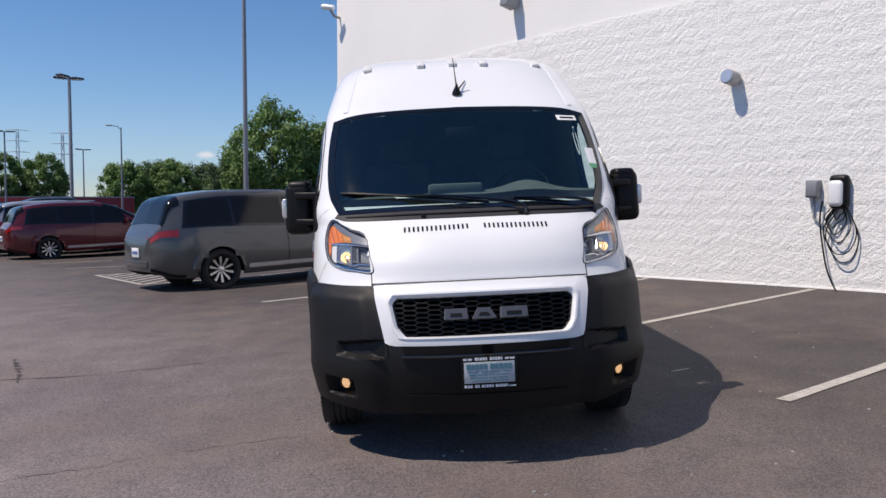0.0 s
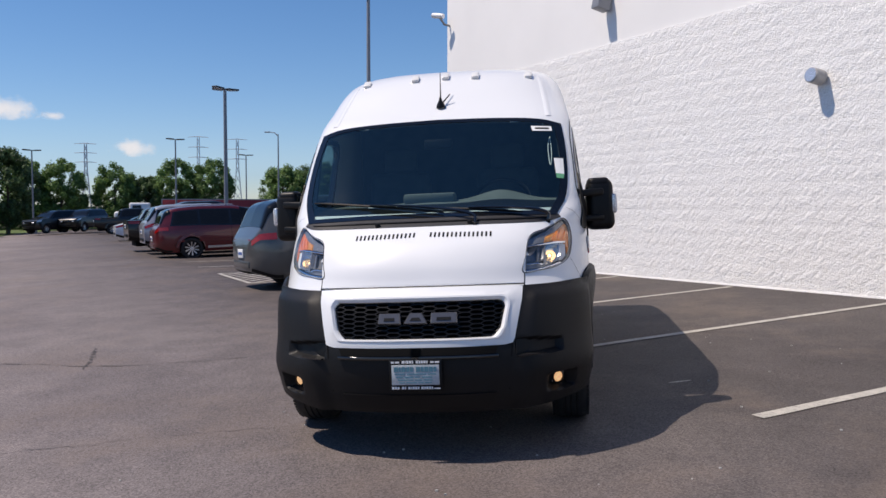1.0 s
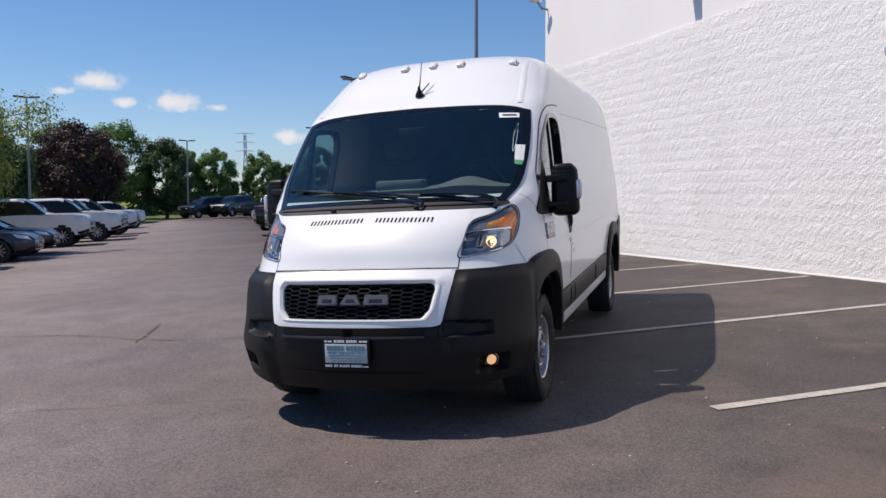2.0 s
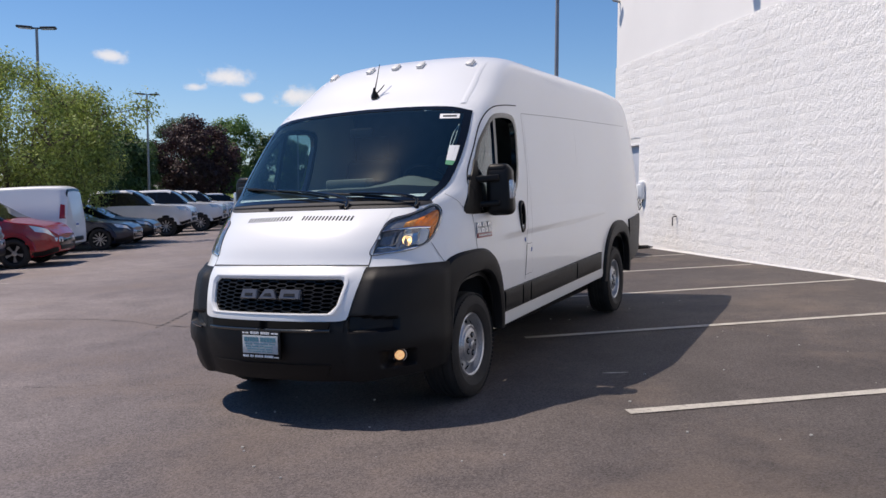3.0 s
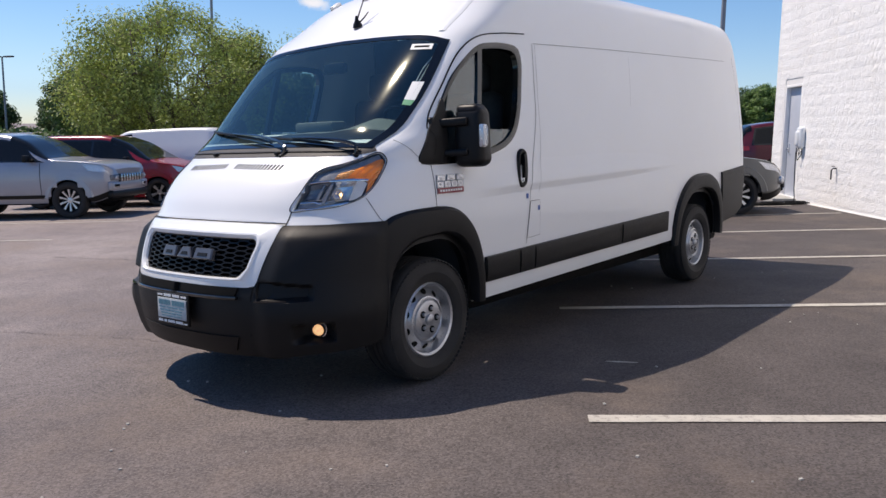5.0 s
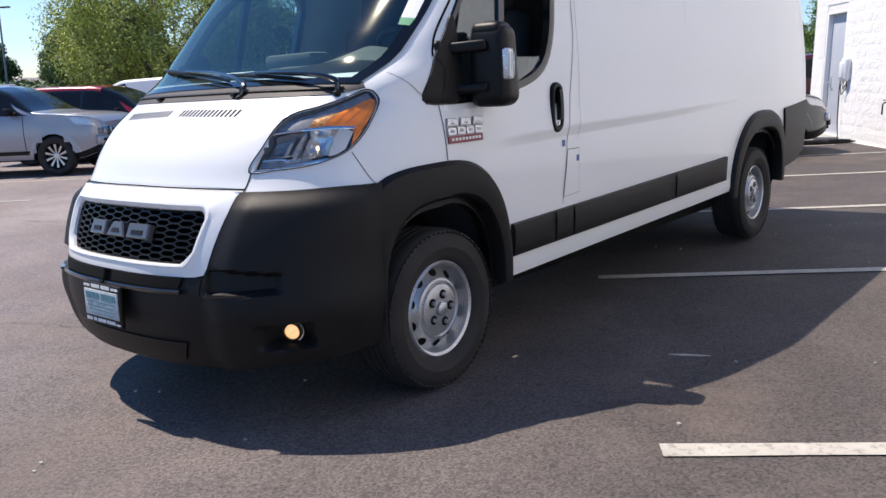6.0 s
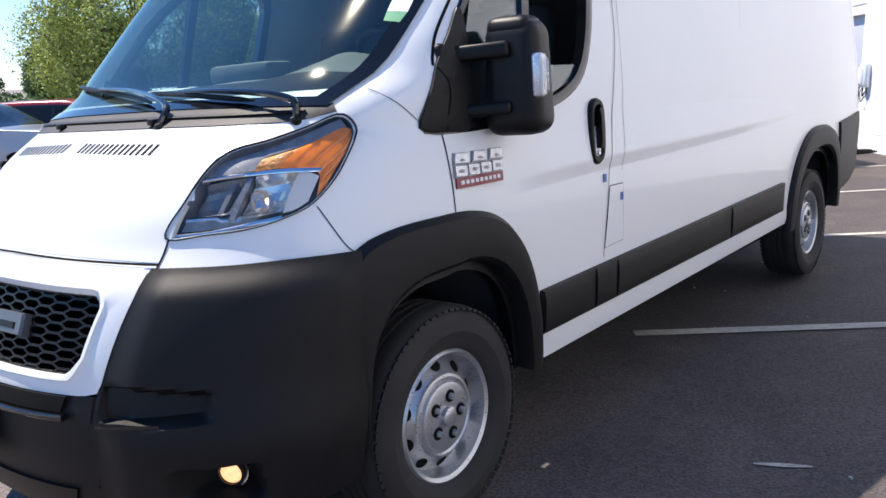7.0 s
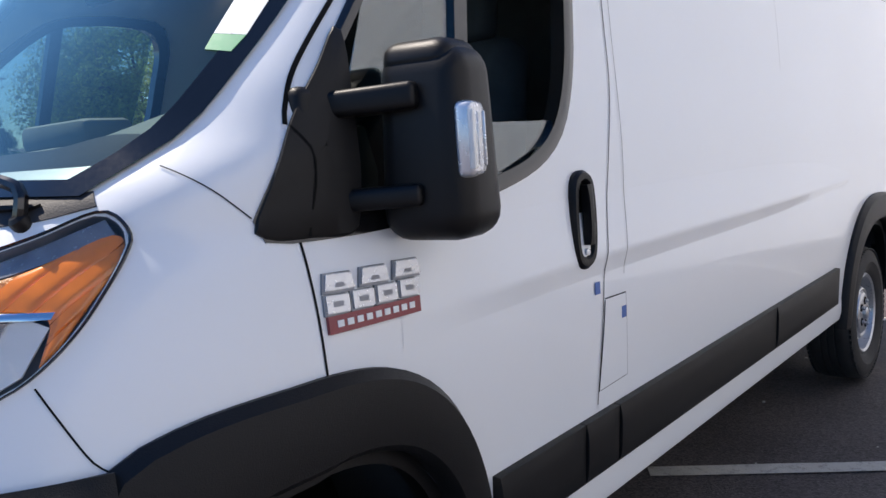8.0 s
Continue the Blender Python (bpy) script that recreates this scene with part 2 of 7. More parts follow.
M = dict(
    asphalt=asphalt_material(),
    line=worn_paint("white_road_paint", (0.46, 0.435, 0.39), 0.5),
    block=split_face(),
    mortar=mat("painted_mortar", (0.82, 0.81, 0.78), 0.9, var=0.03, scale=4.0, bump=0.003),
    stucco=mat("smooth_white_wall", (0.88, 0.87, 0.85), 0.8, var=0.02, scale=0.6, bump=0.001, bscale=60),
    concrete=mat("concrete", (0.42, 0.41, 0.38), 0.9, var=0.1, bump=0.002, bscale=60),
    white=mat("white_car_paint", (0.80, 0.815, 0.82), 0.32, var=0.008, scale=1.5, coat=0.5),
    plastic=mat("dark_grey_textured_plastic", (0.0085, 0.0085, 0.0092), 0.48, var=0.06, scale=4.0, spec=0.24, bump=0.0009, bscale=420),
    black=mat("black_plastic", (0.0055, 0.0055, 0.0062), 0.42, var=0.1, scale=5.0, spec=0.26, bump=0.0003, bscale=700),
    gloss=mat("gloss_black_trim", (0.008, 0.008, 0.009), 0.12, var=0.05, coat=0.5),
    dark=mat("dark_gap", (0.003, 0.003, 0.003), 0.8, spec=0.2),
    rubber=mat("tyre_rubber", (0.022, 0.021, 0.021), 0.78, var=0.15, scale=9.0, bump=0.0006, bscale=300),
    steel=mat("silver_wheel_paint", (0.50, 0.51, 0.53), 0.28, metal=0.7, var=0.03, scale=6.0),
    alloy=mat("machined_alloy", (0.62, 0.62, 0.63), 0.28, metal=0.9, var=0.03),
    emblem=mat("dark_chrome", (0.13, 0.13, 0.14), 0.30, metal=0.45, var=0.05, scale=30.0),
    chrome=mat("chrome", (0.82, 0.83, 0.85), 0.08, metal=1.0, var=0.02),
    satin=mat("satin_silver", (0.66, 0.67, 0.69), 0.25, metal=0.6, var=0.02),
    galv=mat("galvanised_pole", (0.30, 0.31, 0.33), 0.5, metal=0.3, var=0.08, scale=2.0),
    bronze=mat("dark_lamp_housing", (0.05, 0.045, 0.045), 0.5, var=0.1),
    amber=mat("amber_lens", (0.88, 0.235, 0.02), 0.15, var=0.1, scale=30.0, coat=0.6),
    red_lens=mat("red_lens", (0.42, 0.012, 0.015), 0.15, var=0.1, scale=20.0, coat=0.5),
    warm=mat("lit_bulb", (1.0, 0.70, 0.40), 0.3, var=0.2, scale=60.0, emit=(1.0, 0.60, 0.30), power=0.6),
    fabric=mat("dark_seat_fabric", (0.045, 0.05, 0.054), 0.9, var=0.15, scale=10.0, bump=0.001, bscale=400),
    dash=mat("grey_dashboard", (0.12, 0.138, 0.134), 0.7, var=0.08, scale=6.0, bump=0.0004, bscale=500),
    paper=mat("white_paper", (0.82, 0.83, 0.82), 0.7, var=0.02),
    card=mat("pale_blue_card", (0.46, 0.51, 0.54), 0.6, var=0.12, scale=40.0),
    green=mat("green_print", (0.12, 0.42, 0.22), 0.6),
    blue=mat("blue_print", (0.08, 0.16, 0.42), 0.6),
    teal=mat("teal_print", (0.09, 0.24, 0.30), 0.6),
    crimson=mat("dark_red_badge", (0.22, 0.008, 0.02), 0.3, coat=0.5),
    door=mat("grey_steel_door", (0.47, 0.5, 0.56), 0.45, var=0.05, scale=2.0),
    bark=mat("bark", (0.16, 0.125, 0.095), 0.9, var=0.2, scale=6.0, bump=0.01, bscale=30),
    leaf=leaf_material("willowy_green_leaves", (0.36, 0.43, 0.11), (0.20, 0.27, 0.065), 0.5),
    leaf2=leaf_material("deep_green_leaves", (0.16, 0.27, 0.07), (0.095, 0.175, 0.048), 0.4),
    leaf3=leaf_material("dark_green_leaves", (0.085, 0.15, 0.05), (0.05, 0.095, 0.034), 0.4),
    leaf4=leaf_material("purple_plum_leaves", (0.07, 0.034, 0.034), (0.036, 0.02, 0.022)),
    grass=mat("mown_grass", (0.10, 0.15, 0.04), 0.9, var=0.2, scale=0.6, bump=0.02, bscale=30),
    cloud=cloud_material(),
    lampgrey=mat("lamp_interior", (0.20, 0.21, 0.225), 0.3, metal=0.3, var=0.12, scale=25.0),
    lampsmoke=mat("smoked_lamp_plastic", (0.26, 0.275, 0.295), 0.25, metal=0.4, var=0.15, scale=30.0),
    lampwhite=mat("white_lamp_plastic", (0.74, 0.74, 0.72), 0.3, var=0.04, scale=20.0),
    amberchamber=mat("textured_amber_plastic", (0.80, 0.33, 0.07), 0.25, var=0.25, scale=90.0, bump=0.004, bscale=160, coat=0.5),
    frit=mat("printed_black_border", (0.006, 0.007, 0.009), 0.06, var=0.02, spec=0.5),
    lampsilver=mat("bright_lamp_silver", (0.74, 0.75, 0.75), 0.10, metal=0.85, var=0.05, scale=20.0),
    lampbody=mat("pale_grey_lamp_paint", (0.40, 0.39, 0.38), 0.55, var=0.1, scale=8.0),
    glow=mat("lit_filament_bulb", (1.0, 0.8, 0.5), 0.3, emit=(1.0, 0.64, 0.28), power=4.0),
    cowlgrey=mat("grey_cowl_plastic", (0.026, 0.026, 0.029), 0.6, var=0.12, scale=12.0, bump=0.0006, bscale=300),
    liner=mat("grey_felt_liner", (0.055, 0.058, 0.066), 0.9, var=0.12, scale=6.0, bump=0.001, bscale=200),
    # the bluish pallor of distant air is put into the steel's colour
    haze=mat("hazed_pylon_steel", (0.42, 0.47, 0.53), 0.8, var=0.03),
    pane=glass("clear_pane", (0.66, 0.74, 0.74), ior=2.0),
    wind=glass("windscreen_pane", (0.52, 0.70, 0.69), 0.045, ior=2.0, gloss=(0.93, 0.95, 0.82)),
    lens=glass("clear_lens", (0.95, 0.955, 0.96), 0.02, ior=1.42),
    tint=mat("dark_tinted_pane", (0.008, 0.009, 0.010), 0.06, var=0.05, spec=0.35),
    mirror=mat("mirror_glass", (0.75, 0.76, 0.78), 0.02, metal=1.0),
)


# ---- building helpers ----
def part(name, bm, material, parent=None, label="", smooth=True, angle=35):
    """Links a bmesh as one mesh object, under its thing or part."""
    bmesh.ops.recalc_face_normals(bm, faces=bm.faces)
    me = bpy.data.meshes.new(name)
    bm.to_mesh(me); bm.free()
    me.materials.append(M[material] if isinstance(material, str) else material)
    if smooth:
        me.polygons.foreach_set("use_smooth", [True] * len(me.polygons))
        me.set_sharp_from_angle(angle=radians(angle))
    ob = new(name, me)
    if parent:
        ob.parent = parent
    return tagged(ob, label)


def thing(name, label, category, group="", m=None):
    ob = new(name)
    ob.empty_display_size = 0.2
    if m is not None:
        ob.matrix_world = m
    return tagged(ob, label, category, group)


def structure(ob, label, category=""):
    return tagged(ob, label, category, "", "structure")


def add_box(bm, size, m=None, bevel=0.0, segs=2):
    """A box of that size round the origin of m, with rounded edges."""
    made = bmesh.ops.create_cube(bm, size=1.0)["verts"]
    bmesh.ops.scale(bm, vec=size, verts=made)
    if bevel:
        edges = list({e for v in made for e in v.link_edges})
        out = bmesh.ops.bevel(bm, geom=edges, offset=bevel, segments=segs, affect="EDGES", profile=0.5)
        made = list({v for f in out["faces"] for v in f.verts} | {v for v in made if v.is_valid})
    if m is not None:
        bmesh.ops.transform(bm, matrix=m, verts=made)
    return made


def box(size, m=None, bevel=0.0, segs=2):
    bm = bmesh.new()
    add_box(bm, size, m, bevel, segs)
    return bm


def add_lathe(bm, profile, m=None, steps=32, closed=False):
    """Turns a profile of (radius, along) round the local z axis."""
    rings = []
    for i in range(steps):
        a = 2 * math.pi * i / steps
        rings.append([bm.verts.new(((m or Matrix()) @ Vector((r * math.cos(a), r * math.sin(a), h)))) for r, h in profile])
    k = len(profile)
    for i in range(steps):
        for j in range(k if closed else k - 1):
            bm.faces.new((rings[i][j], rings[(i + 1) % steps][j], rings[(i + 1) % steps][(j + 1) % k], rings[i][(j + 1) % k]))
    if not closed:
        for j in (0, k - 1):
            if profile[j][0] > 1e-5:
                bm.faces.new([rings[i][j] for i in range(steps)])


def lathe(profile, m=None, steps=32, closed=False):
    bm = bmesh.new()
    add_lathe(bm, profile, m, steps, closed)
    return bm


def add_tube(bm, pts, radii, steps=8, cap=True):
    """A tapered tube along points."""
    pts = [Vector(p) for p in pts]
    if not isinstance(radii, (list, tuple)):
        radii = [radii] * len(pts)
    rings, side = [], None
    for i, p in enumerate(pts):
        d = (pts[min(i + 1, len(pts) - 1)] - pts[max(i - 1, 0)]).normalized()
        ref = Vector((0, 0, 1)) if abs(d.z) < 0.9 else Vector((1, 0, 0))
        a = (side - d * side.dot(d)).normalized() if side and (side - d * side.dot(d)).length > 1e-3 else d.cross(ref).normalized()
        side, b = a, d.cross(a)
        rings.append([bm.verts.new(p + (a * math.cos(2 * math.pi * k / steps) + b * math.sin(2 * math.pi * k / steps)) * radii[i]) for k in range(steps)])
    for r0, r1 in zip(rings, rings[1:]):
        for k in range(steps):
            bm.faces.new((r0[k], r0[(k + 1) % steps], r1[(k + 1) % steps], r1[k]))
    if cap:
        bm.faces.new(rings[0]); bm.faces.new(rings[-1])


def tube(pts, radii, steps=8):
    bm = bmesh.new()
    add_tube(bm, pts, radii, steps)
    return bm


def grid_faces(bm, rows, loop=False):
    vs = [[bm.verts.new(p) for p in row] for row in rows]
    for a, b in zip(vs, vs[1:]):
        n = len(a)
        for i in range(n if loop else n - 1):
            j = (i + 1) % n
            try:
                bm.faces.new((a[i], a[j], b[j], b[i]))
            except ValueError:
                pass
    return vs


def resample(pts, n, closed=False):
    pts = [np.array(p, float) for p in pts]
    if closed:
        pts = pts + [pts[0]]
    d = np.concatenate([[0], np.cumsum([np.linalg.norm(b - a) for a, b in zip(pts, pts[1:])])])
    want = np.linspace(0, d[-1], n + 1)[:-1] if closed else np.linspace(0, d[-1], n)
    return [np.array([np.interp(w, d, [p[k] for p in pts]) for k in range(len(pts[0]))]) for w in want]


def smooth_curve(pts, n, closed=False):
    """Points along a Catmull-Rom curve through pts."""
    P = [np.array(p, float) for p in pts]
    k = len(P)
    out = []
    for i in range(k if closed else k - 1):
        p1, p2 = P[i], P[(i + 1) % k]
        p0 = P[i - 1] if (closed or i > 0) else 2 * p1 - p2
        p3 = P[(i + 2) % k] if (closed or i + 2 < k) else 2 * p2 - p1
        for s in np.linspace(0, 1, 8, endpoint=False):
            out.append(0.5 * (2 * p1 + (p2 - p0) * s + (2 * p0 - 5 * p1 + 4 * p2 - p3) * s * s + (3 * p1 - p0 - 3 * p2 + p3) * s ** 3))
    if not closed:
        out.append(P[-1])
    return resample(out, n, closed)


def table(rows):
    """Smooth monotone interpolation through (z, value) rows."""
    xs, ys = np.array([r[0] for r in rows], float), np.array([r[1] for r in rows], float)
    h, dl = np.diff(xs), np.diff(ys) / np.diff(xs)
    g = np.zeros(len(xs))
    g[0], g[-1] = dl[0], dl[-1]
    for i in range(1, len(xs) - 1):
        g[i] = 0 if dl[i - 1] * dl[i] <= 0 else 2 * dl[i - 1] * dl[i] / (dl[i - 1] + dl[i])

    def value(x):
        x = min(max(x, xs[0]), xs[-1])
        i = min(int(np.searchsorted(xs, x, "right")) - 1, len(h) - 1)
        s = (x - xs[i]) / h[i]
        return float((1 + 2 * s) * (1 - s) ** 2 * ys[i] + s * (1 - s) ** 2 * h[i] * g[i] + s * s * (3 - 2 * s) * ys[i + 1] + s * s * (s - 1) * h[i] * g[i + 1])
    return value


# ---- plan: u runs along the wall, n towards it ----
WALL_TURN = radians(124.0)
UX, UY = math.cos(WALL_TURN), math.sin(WALL_TURN)
NX, NY = math.sin(WALL_TURN), -math.cos(WALL_TURN)
WALL_D, WALL_END, WALL_START = 7.6, 14.95, -14.0


def ease(v, a, b):
    t = min(max((v - a) / (b - a), 0), 1)
    return t * t * (3 - 2 * t)


def ground_z(x, y):
    """The lot falls from the building towards the trees, with a slight dip along the wall, and runs out level."""
    u, n = x * UX + y * UY, x * NX + y * NY
    z = 0.043 * x + 0.0144 * y
    z = max(-1.15, min(z, 0.7))
    return z - 0.008 * min(max(u - 2, 0), 14) * min(max((n - 1) / 3, 0), 1)


def lot(u, n, z=0.0, turn=0.0):
    """A pose at u along and n towards the wall, standing on the ground, whose y axis points to the wall (turned by turn degrees)."""
    x, y = u * UX + n * NX, u * UY + n * NY
    return pose(x, y, ground_z(x, y) + z, 0, 0, math.degrees(math.atan2(NY, NX)) - 90 + turn)
# ---- ground ----
def ground_sheet():
    """One sheet, fine near the van and coarse towards the horizon."""
    def steps(lo, hi):
        near = list(np.arange(lo, hi + 0.01, 1.5))
        far = [4.0 * 1.35 ** k for k in range(1, 22)]
        return [lo - f for f in far[::-1]] + near + [hi + f for f in far]
    bm = bmesh.new()
    xs, ys = steps(-60, 24), steps(-30, 90)
    grid_faces(bm, [[(x, y, ground_z(x, y)) for x in xs] for y in ys])
    return bm


ground = structure(part("ground", ground_sheet(), "asphalt"), "worn dark asphalt car park, sloping gently", "ground")


def on_ground(u, n, lift=0.0):
    x, y = u * UX + n * NX, u * UY + n * NY
    return Vector((x, y, ground_z(x, y) + lift))


def stripe(u0, n0, u1, n1, width=0.10, lift=0.006):
    """A painted line on the asphalt, with slightly ragged edges."""
    d = Vector((u1 - u0, n1 - n0))
    k = max(int(d.length / 0.25), 2)
    side = Vector((-d.y, d.x)).normalized() * width / 2
    rng = random.Random(int((u0 * 37 + n0 * 91 + u1) * 100))
    rows = [[], []]
    for i in range(k + 1):
        s = i / k
        a, b = 1 + rng.uniform(-0.07, 0.07), 1 + rng.uniform(-0.07, 0.07)
        rows[0].append(on_ground(u0 + d.x * s + side.x * a, n0 + d.y * s + side.y * a, lift))
        rows[1].append(on_ground(u0 + d.x * s - side.x * b, n0 + d.y * s - side.y * b, lift))
    bm = bmesh.new()
    grid_faces(bm, rows)
    return structure(part("parking_line", bm, "line", ground), "worn white parking line")


for u in (-8.5, -5.8, -3.1, -0.40, 2.29, 5.0, 7.72, 10.35):
    stripe(u, 2.2, u, 7.45)
for u in (12.2, 15.4):
    stripe(u, 1.85, u, 7.2)
stripe(12.2, 1.85, 15.4, 1.85)
for k in range(7):
    stripe(12.3 + 0.44 * k, 1.95, min(12.3 + 0.44 * k + 2.0, 15.35), 1.95 + min(2.0, 15.35 - 12.3 - 0.44 * k))
for k in range(14):
    stripe(18.2 + 2.75 * k, 1.85, 18.2 + 2.75 * k, 7.2)
for k in range(22):
    stripe(2.0 + 3.08 * k, -5.6, 2.0 + 3.08 * k, -10.6)
# cracks sealed with tar, and grit
def crack(pts, width=0.02):
    rng = random.Random(len(pts) * 7 + int(pts[0][0] * 10))
    P = smooth_curve(pts, 40)
    rows = [[], []]
    for p in P:
        w, jx, jy = width * rng.uniform(0.3, 1.2), rng.uniform(-0.03, 0.03), rng.uniform(-0.03, 0.03)
        x, y = p[0] + jx, p[1] + jy
        rows[0].append((x, y - w / 2, ground_z(x, y) + 0.004)); rows[1].append((x, y + w / 2, ground_z(x, y) + 0.004))
    bm = bmesh.new()
    grid_faces(bm, rows)
    return structure(part("crack", bm, "tar", ground), "dark crack in the asphalt")


def scrape(x0, y0, x1, y1, width):
    """A short pale scuff on the asphalt."""
    d = Vector((x1 - x0, y1 - y0))
    side = Vector((-d.y, d.x)).normalized() * width / 2
    bm = bmesh.new()
    rows = [[], []]
    for i in range(9):
        q = i / 8
        for row, k in zip(rows, (1, -1)):
            x, y = x0 + d.x * q + side.x * k * math.sin(math.pi * (0.1 + 0.8 * q)), y0 + d.y * q + side.y * k * math.sin(math.pi * (0.1 + 0.8 * q))
            row.append((x, y, ground_z(x, y) + 0.005))
    grid_faces(bm, rows)
    return structure(part("scuff", bm, "line", ground), "short pale scuff on the asphalt")


scrape(1.62, 1.885, 1.80, 1.965, 0.03)
M["tar"] = mat("tar", (0.062, 0.054, 0.053), 0.75, var=0.1)
crack([(-1.0, 0.75), (-1.7, 0.55), (-2.6, 0.2), (-3.6, -0.1)], 0.007)
crack([(-2.3, 3.2), (-3.6, 2.9), (-5.0, 3.1), (-7.0, 2.6)], 0.018)
crack([(-3.75, 2.75), (-4.0, 3.3), (-4.3, 3.9)], 0.05)
crack([(-7.0, 9.0), (-7.2, 7.0), (-6.9, 5.2)], 0.02)
grit = bmesh.new()
rng = random.Random(5)
for i in range(160):
    x, y = rng.uniform(-4, 6), rng.uniform(-3.5, 6)
    s = rng.uniform(0.004, 0.012)
    add_box(grit, (s, s * 1.3, s * 0.7), pose(x, y, ground_z(x, y) + s * 0.3, 0, 0, rng.uniform(0, 180)))
tagged(part("grit", grit, "concrete"), "scattered pale grit on the asphalt", "grit", "", "stuff")

# ---- the building's wall ----
def wall_pose(u, n_out, z, turn=0.0):
    """A pose on the wall's face at u, n_out metres out of it; its x axis runs along the wall (towards -u), y into the wall."""
    x, y = u * UX + (WALL_D - n_out) * NX, u * UY + (WALL_D - n_out) * NY
    return pose(x, y, z, 0, 0, math.degrees(math.atan2(NY, NX)) - 90 + turn)


BLOCK_TOP, ROOF_TOP = 4.45, 8.2
DOOR_U0, DOOR_U1, DOOR_Z0, DOOR_Z1 = 13.24, 14.30, 0.16, 2.50


def wall_core():
    bm = bmesh.new()
    mid = lambda a, b: (a + b) / 2
    for u0, u1, z0, z1 in ((WALL_START, DOOR_U0, -0.6, BLOCK_TOP), (DOOR_U1, WALL_END, -0.6, BLOCK_TOP), (DOOR_U0, DOOR_U1, DOOR_Z1, BLOCK_TOP), (DOOR_U0, DOOR_U1, -0.6, DOOR_Z0)):
        add_box(bm, (u1 - u0, 0.4, z1 - z0), wall_pose(mid(u0, u1), -0.203, mid(z0, z1)))
    return bm


wall = structure(part("wall_north", wall_core(), "mortar", smooth=False), "white painted split-face block wall", "wall")
upper = structure(part("wall_upper", box((WALL_END - WALL_START, 0.4, ROOF_TOP - BLOCK_TOP), wall_pose((WALL_END + WALL_START) / 2, -0.21, (ROOF_TOP + BLOCK_TOP) / 2)), "stucco", smooth=False), "smooth white upper wall", "wall")
structure(part("wall_side", box((0.38, 14, ROOF_TOP + 0.5), wall_pose(WALL_END - 0.2, -7.43, ROOF_TOP / 2 - 0.25)), "stucco", smooth=False), "white end wall of the building", "wall")
structure(part("roof", box((WALL_END - WALL_START, 14, 0.2), wall_pose((WALL_END + WALL_START) / 2, -7.4, ROOF_TOP - 0.4)), "concrete", smooth=False), "flat roof", "roof")
structure(part("coping", box((WALL_END - WALL_START + 0.1, 0.5, 0.1), wall_pose((WALL_END + WALL_START) / 2, -0.23, ROOF_TOP + 0.052)), "stucco", smooth=False), "white wall coping", "trim")

def block_mesh(seed, length=0.4056, height=0.2012, depth=0.002):
    """A split-face block: a rough, uneven front."""
    rng = random.Random(seed)
    nx, nz = 7, 4
    bm = bmesh.new()
    rows = []
    for j in range(nz):
        row = []
        for i in range(nx):
            edge = i in (0, nx - 1) or j in (0, nz - 1)
            x, z = (i / (nx - 1) - 0.5) * length, (j / (nz - 1) - 0.5) * height
            if not edge:
                x, z = x + rng.uniform(-0.016, 0.016), z + rng.uniform(-0.014, 0.014)
            row.append((x, -rng.uniform(0.005, 0.009) if edge else -rng.uniform(0.006, 0.0135), z))
        rows.append(row)
    vs = grid_faces(bm, rows)
    rim = vs[0] + [r[-1] for r in vs[1:-1]] + vs[-1][::-1] + [r[0] for r in vs[1:-1]][::-1]
    back = [bm.verts.new((v.co.x, depth, v.co.z)) for v in rim]
    for i in range(len(rim)):
        j = (i + 1) % len(rim)
        bm.faces.new((rim[i], back[i], back[j], rim[j]))
    bmesh.ops.recalc_face_normals(bm, faces=bm.faces)
    me = bpy.data.meshes.new("block")
    bm.to_mesh(me); bm.free()
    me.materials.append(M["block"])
    return me


def wall_foot():
    """A low smooth strip of white paint where the wall meets the asphalt."""
    bm = bmesh.new()
    us = np.linspace(WALL_START, WALL_END, 60)
    rows = []
    for d, h in ((0.016, -0.2), (0.016, 0.020), (0.012, 0.028), (0.0, 0.032)):
        rows.append([on_ground(u, WALL_D - d, h) for u in us])
    grid_faces(bm, rows)
    return bm


structure(part("baseboard", wall_foot(), "block", angle=60), "smooth white painted strip along the foot of the wall", "trim")

# the door in the wall
wall_door = thing("wall_door", "plain grey-blue steel service door in a white frame, shut", "door", "", wall_pose((DOOR_U0 + DOOR_U1) / 2, -0.12, DOOR_Z0))
tagged(wall_door, kind="structure")
dw, dh = DOOR_U1 - DOOR_U0, DOOR_Z1 - DOOR_Z0
part("door_leaf", box((dw - 0.12, 0.05, dh - 0.06), pose(0, 0, dh / 2 - 0.03), 0.004), "door", wall_door, "grey-blue steel leaf")
for sx in (-1, 1):
    part("door_jamb", box((0.058, 0.18, dh), pose(sx * (dw / 2 - 0.03), -0.03, dh / 2), 0.004), "stucco", wall_door, "white frame")
part("door_head", box((dw - 0.12, 0.18, 0.055), pose(0, -0.03, dh - 0.028), 0.004), "stucco", wall_door)
part("door_lever", tube([(-0.34, -0.03, 0.98), (-0.34, -0.09, 0.98), (-0.24, -0.095, 0.98)], 0.012, 8), "satin", wall_door, "steel lever handle")
part("lock_plate", box((0.07, 0.012, 0.2), pose(-0.34, -0.03, 1.0), 0.004), "satin", wall_door)
part("door_step", box((1.3, 0.5, 0.14), pose(0, -0.35, -0.08), 0.01), "concrete", wall_door, "low concrete step")

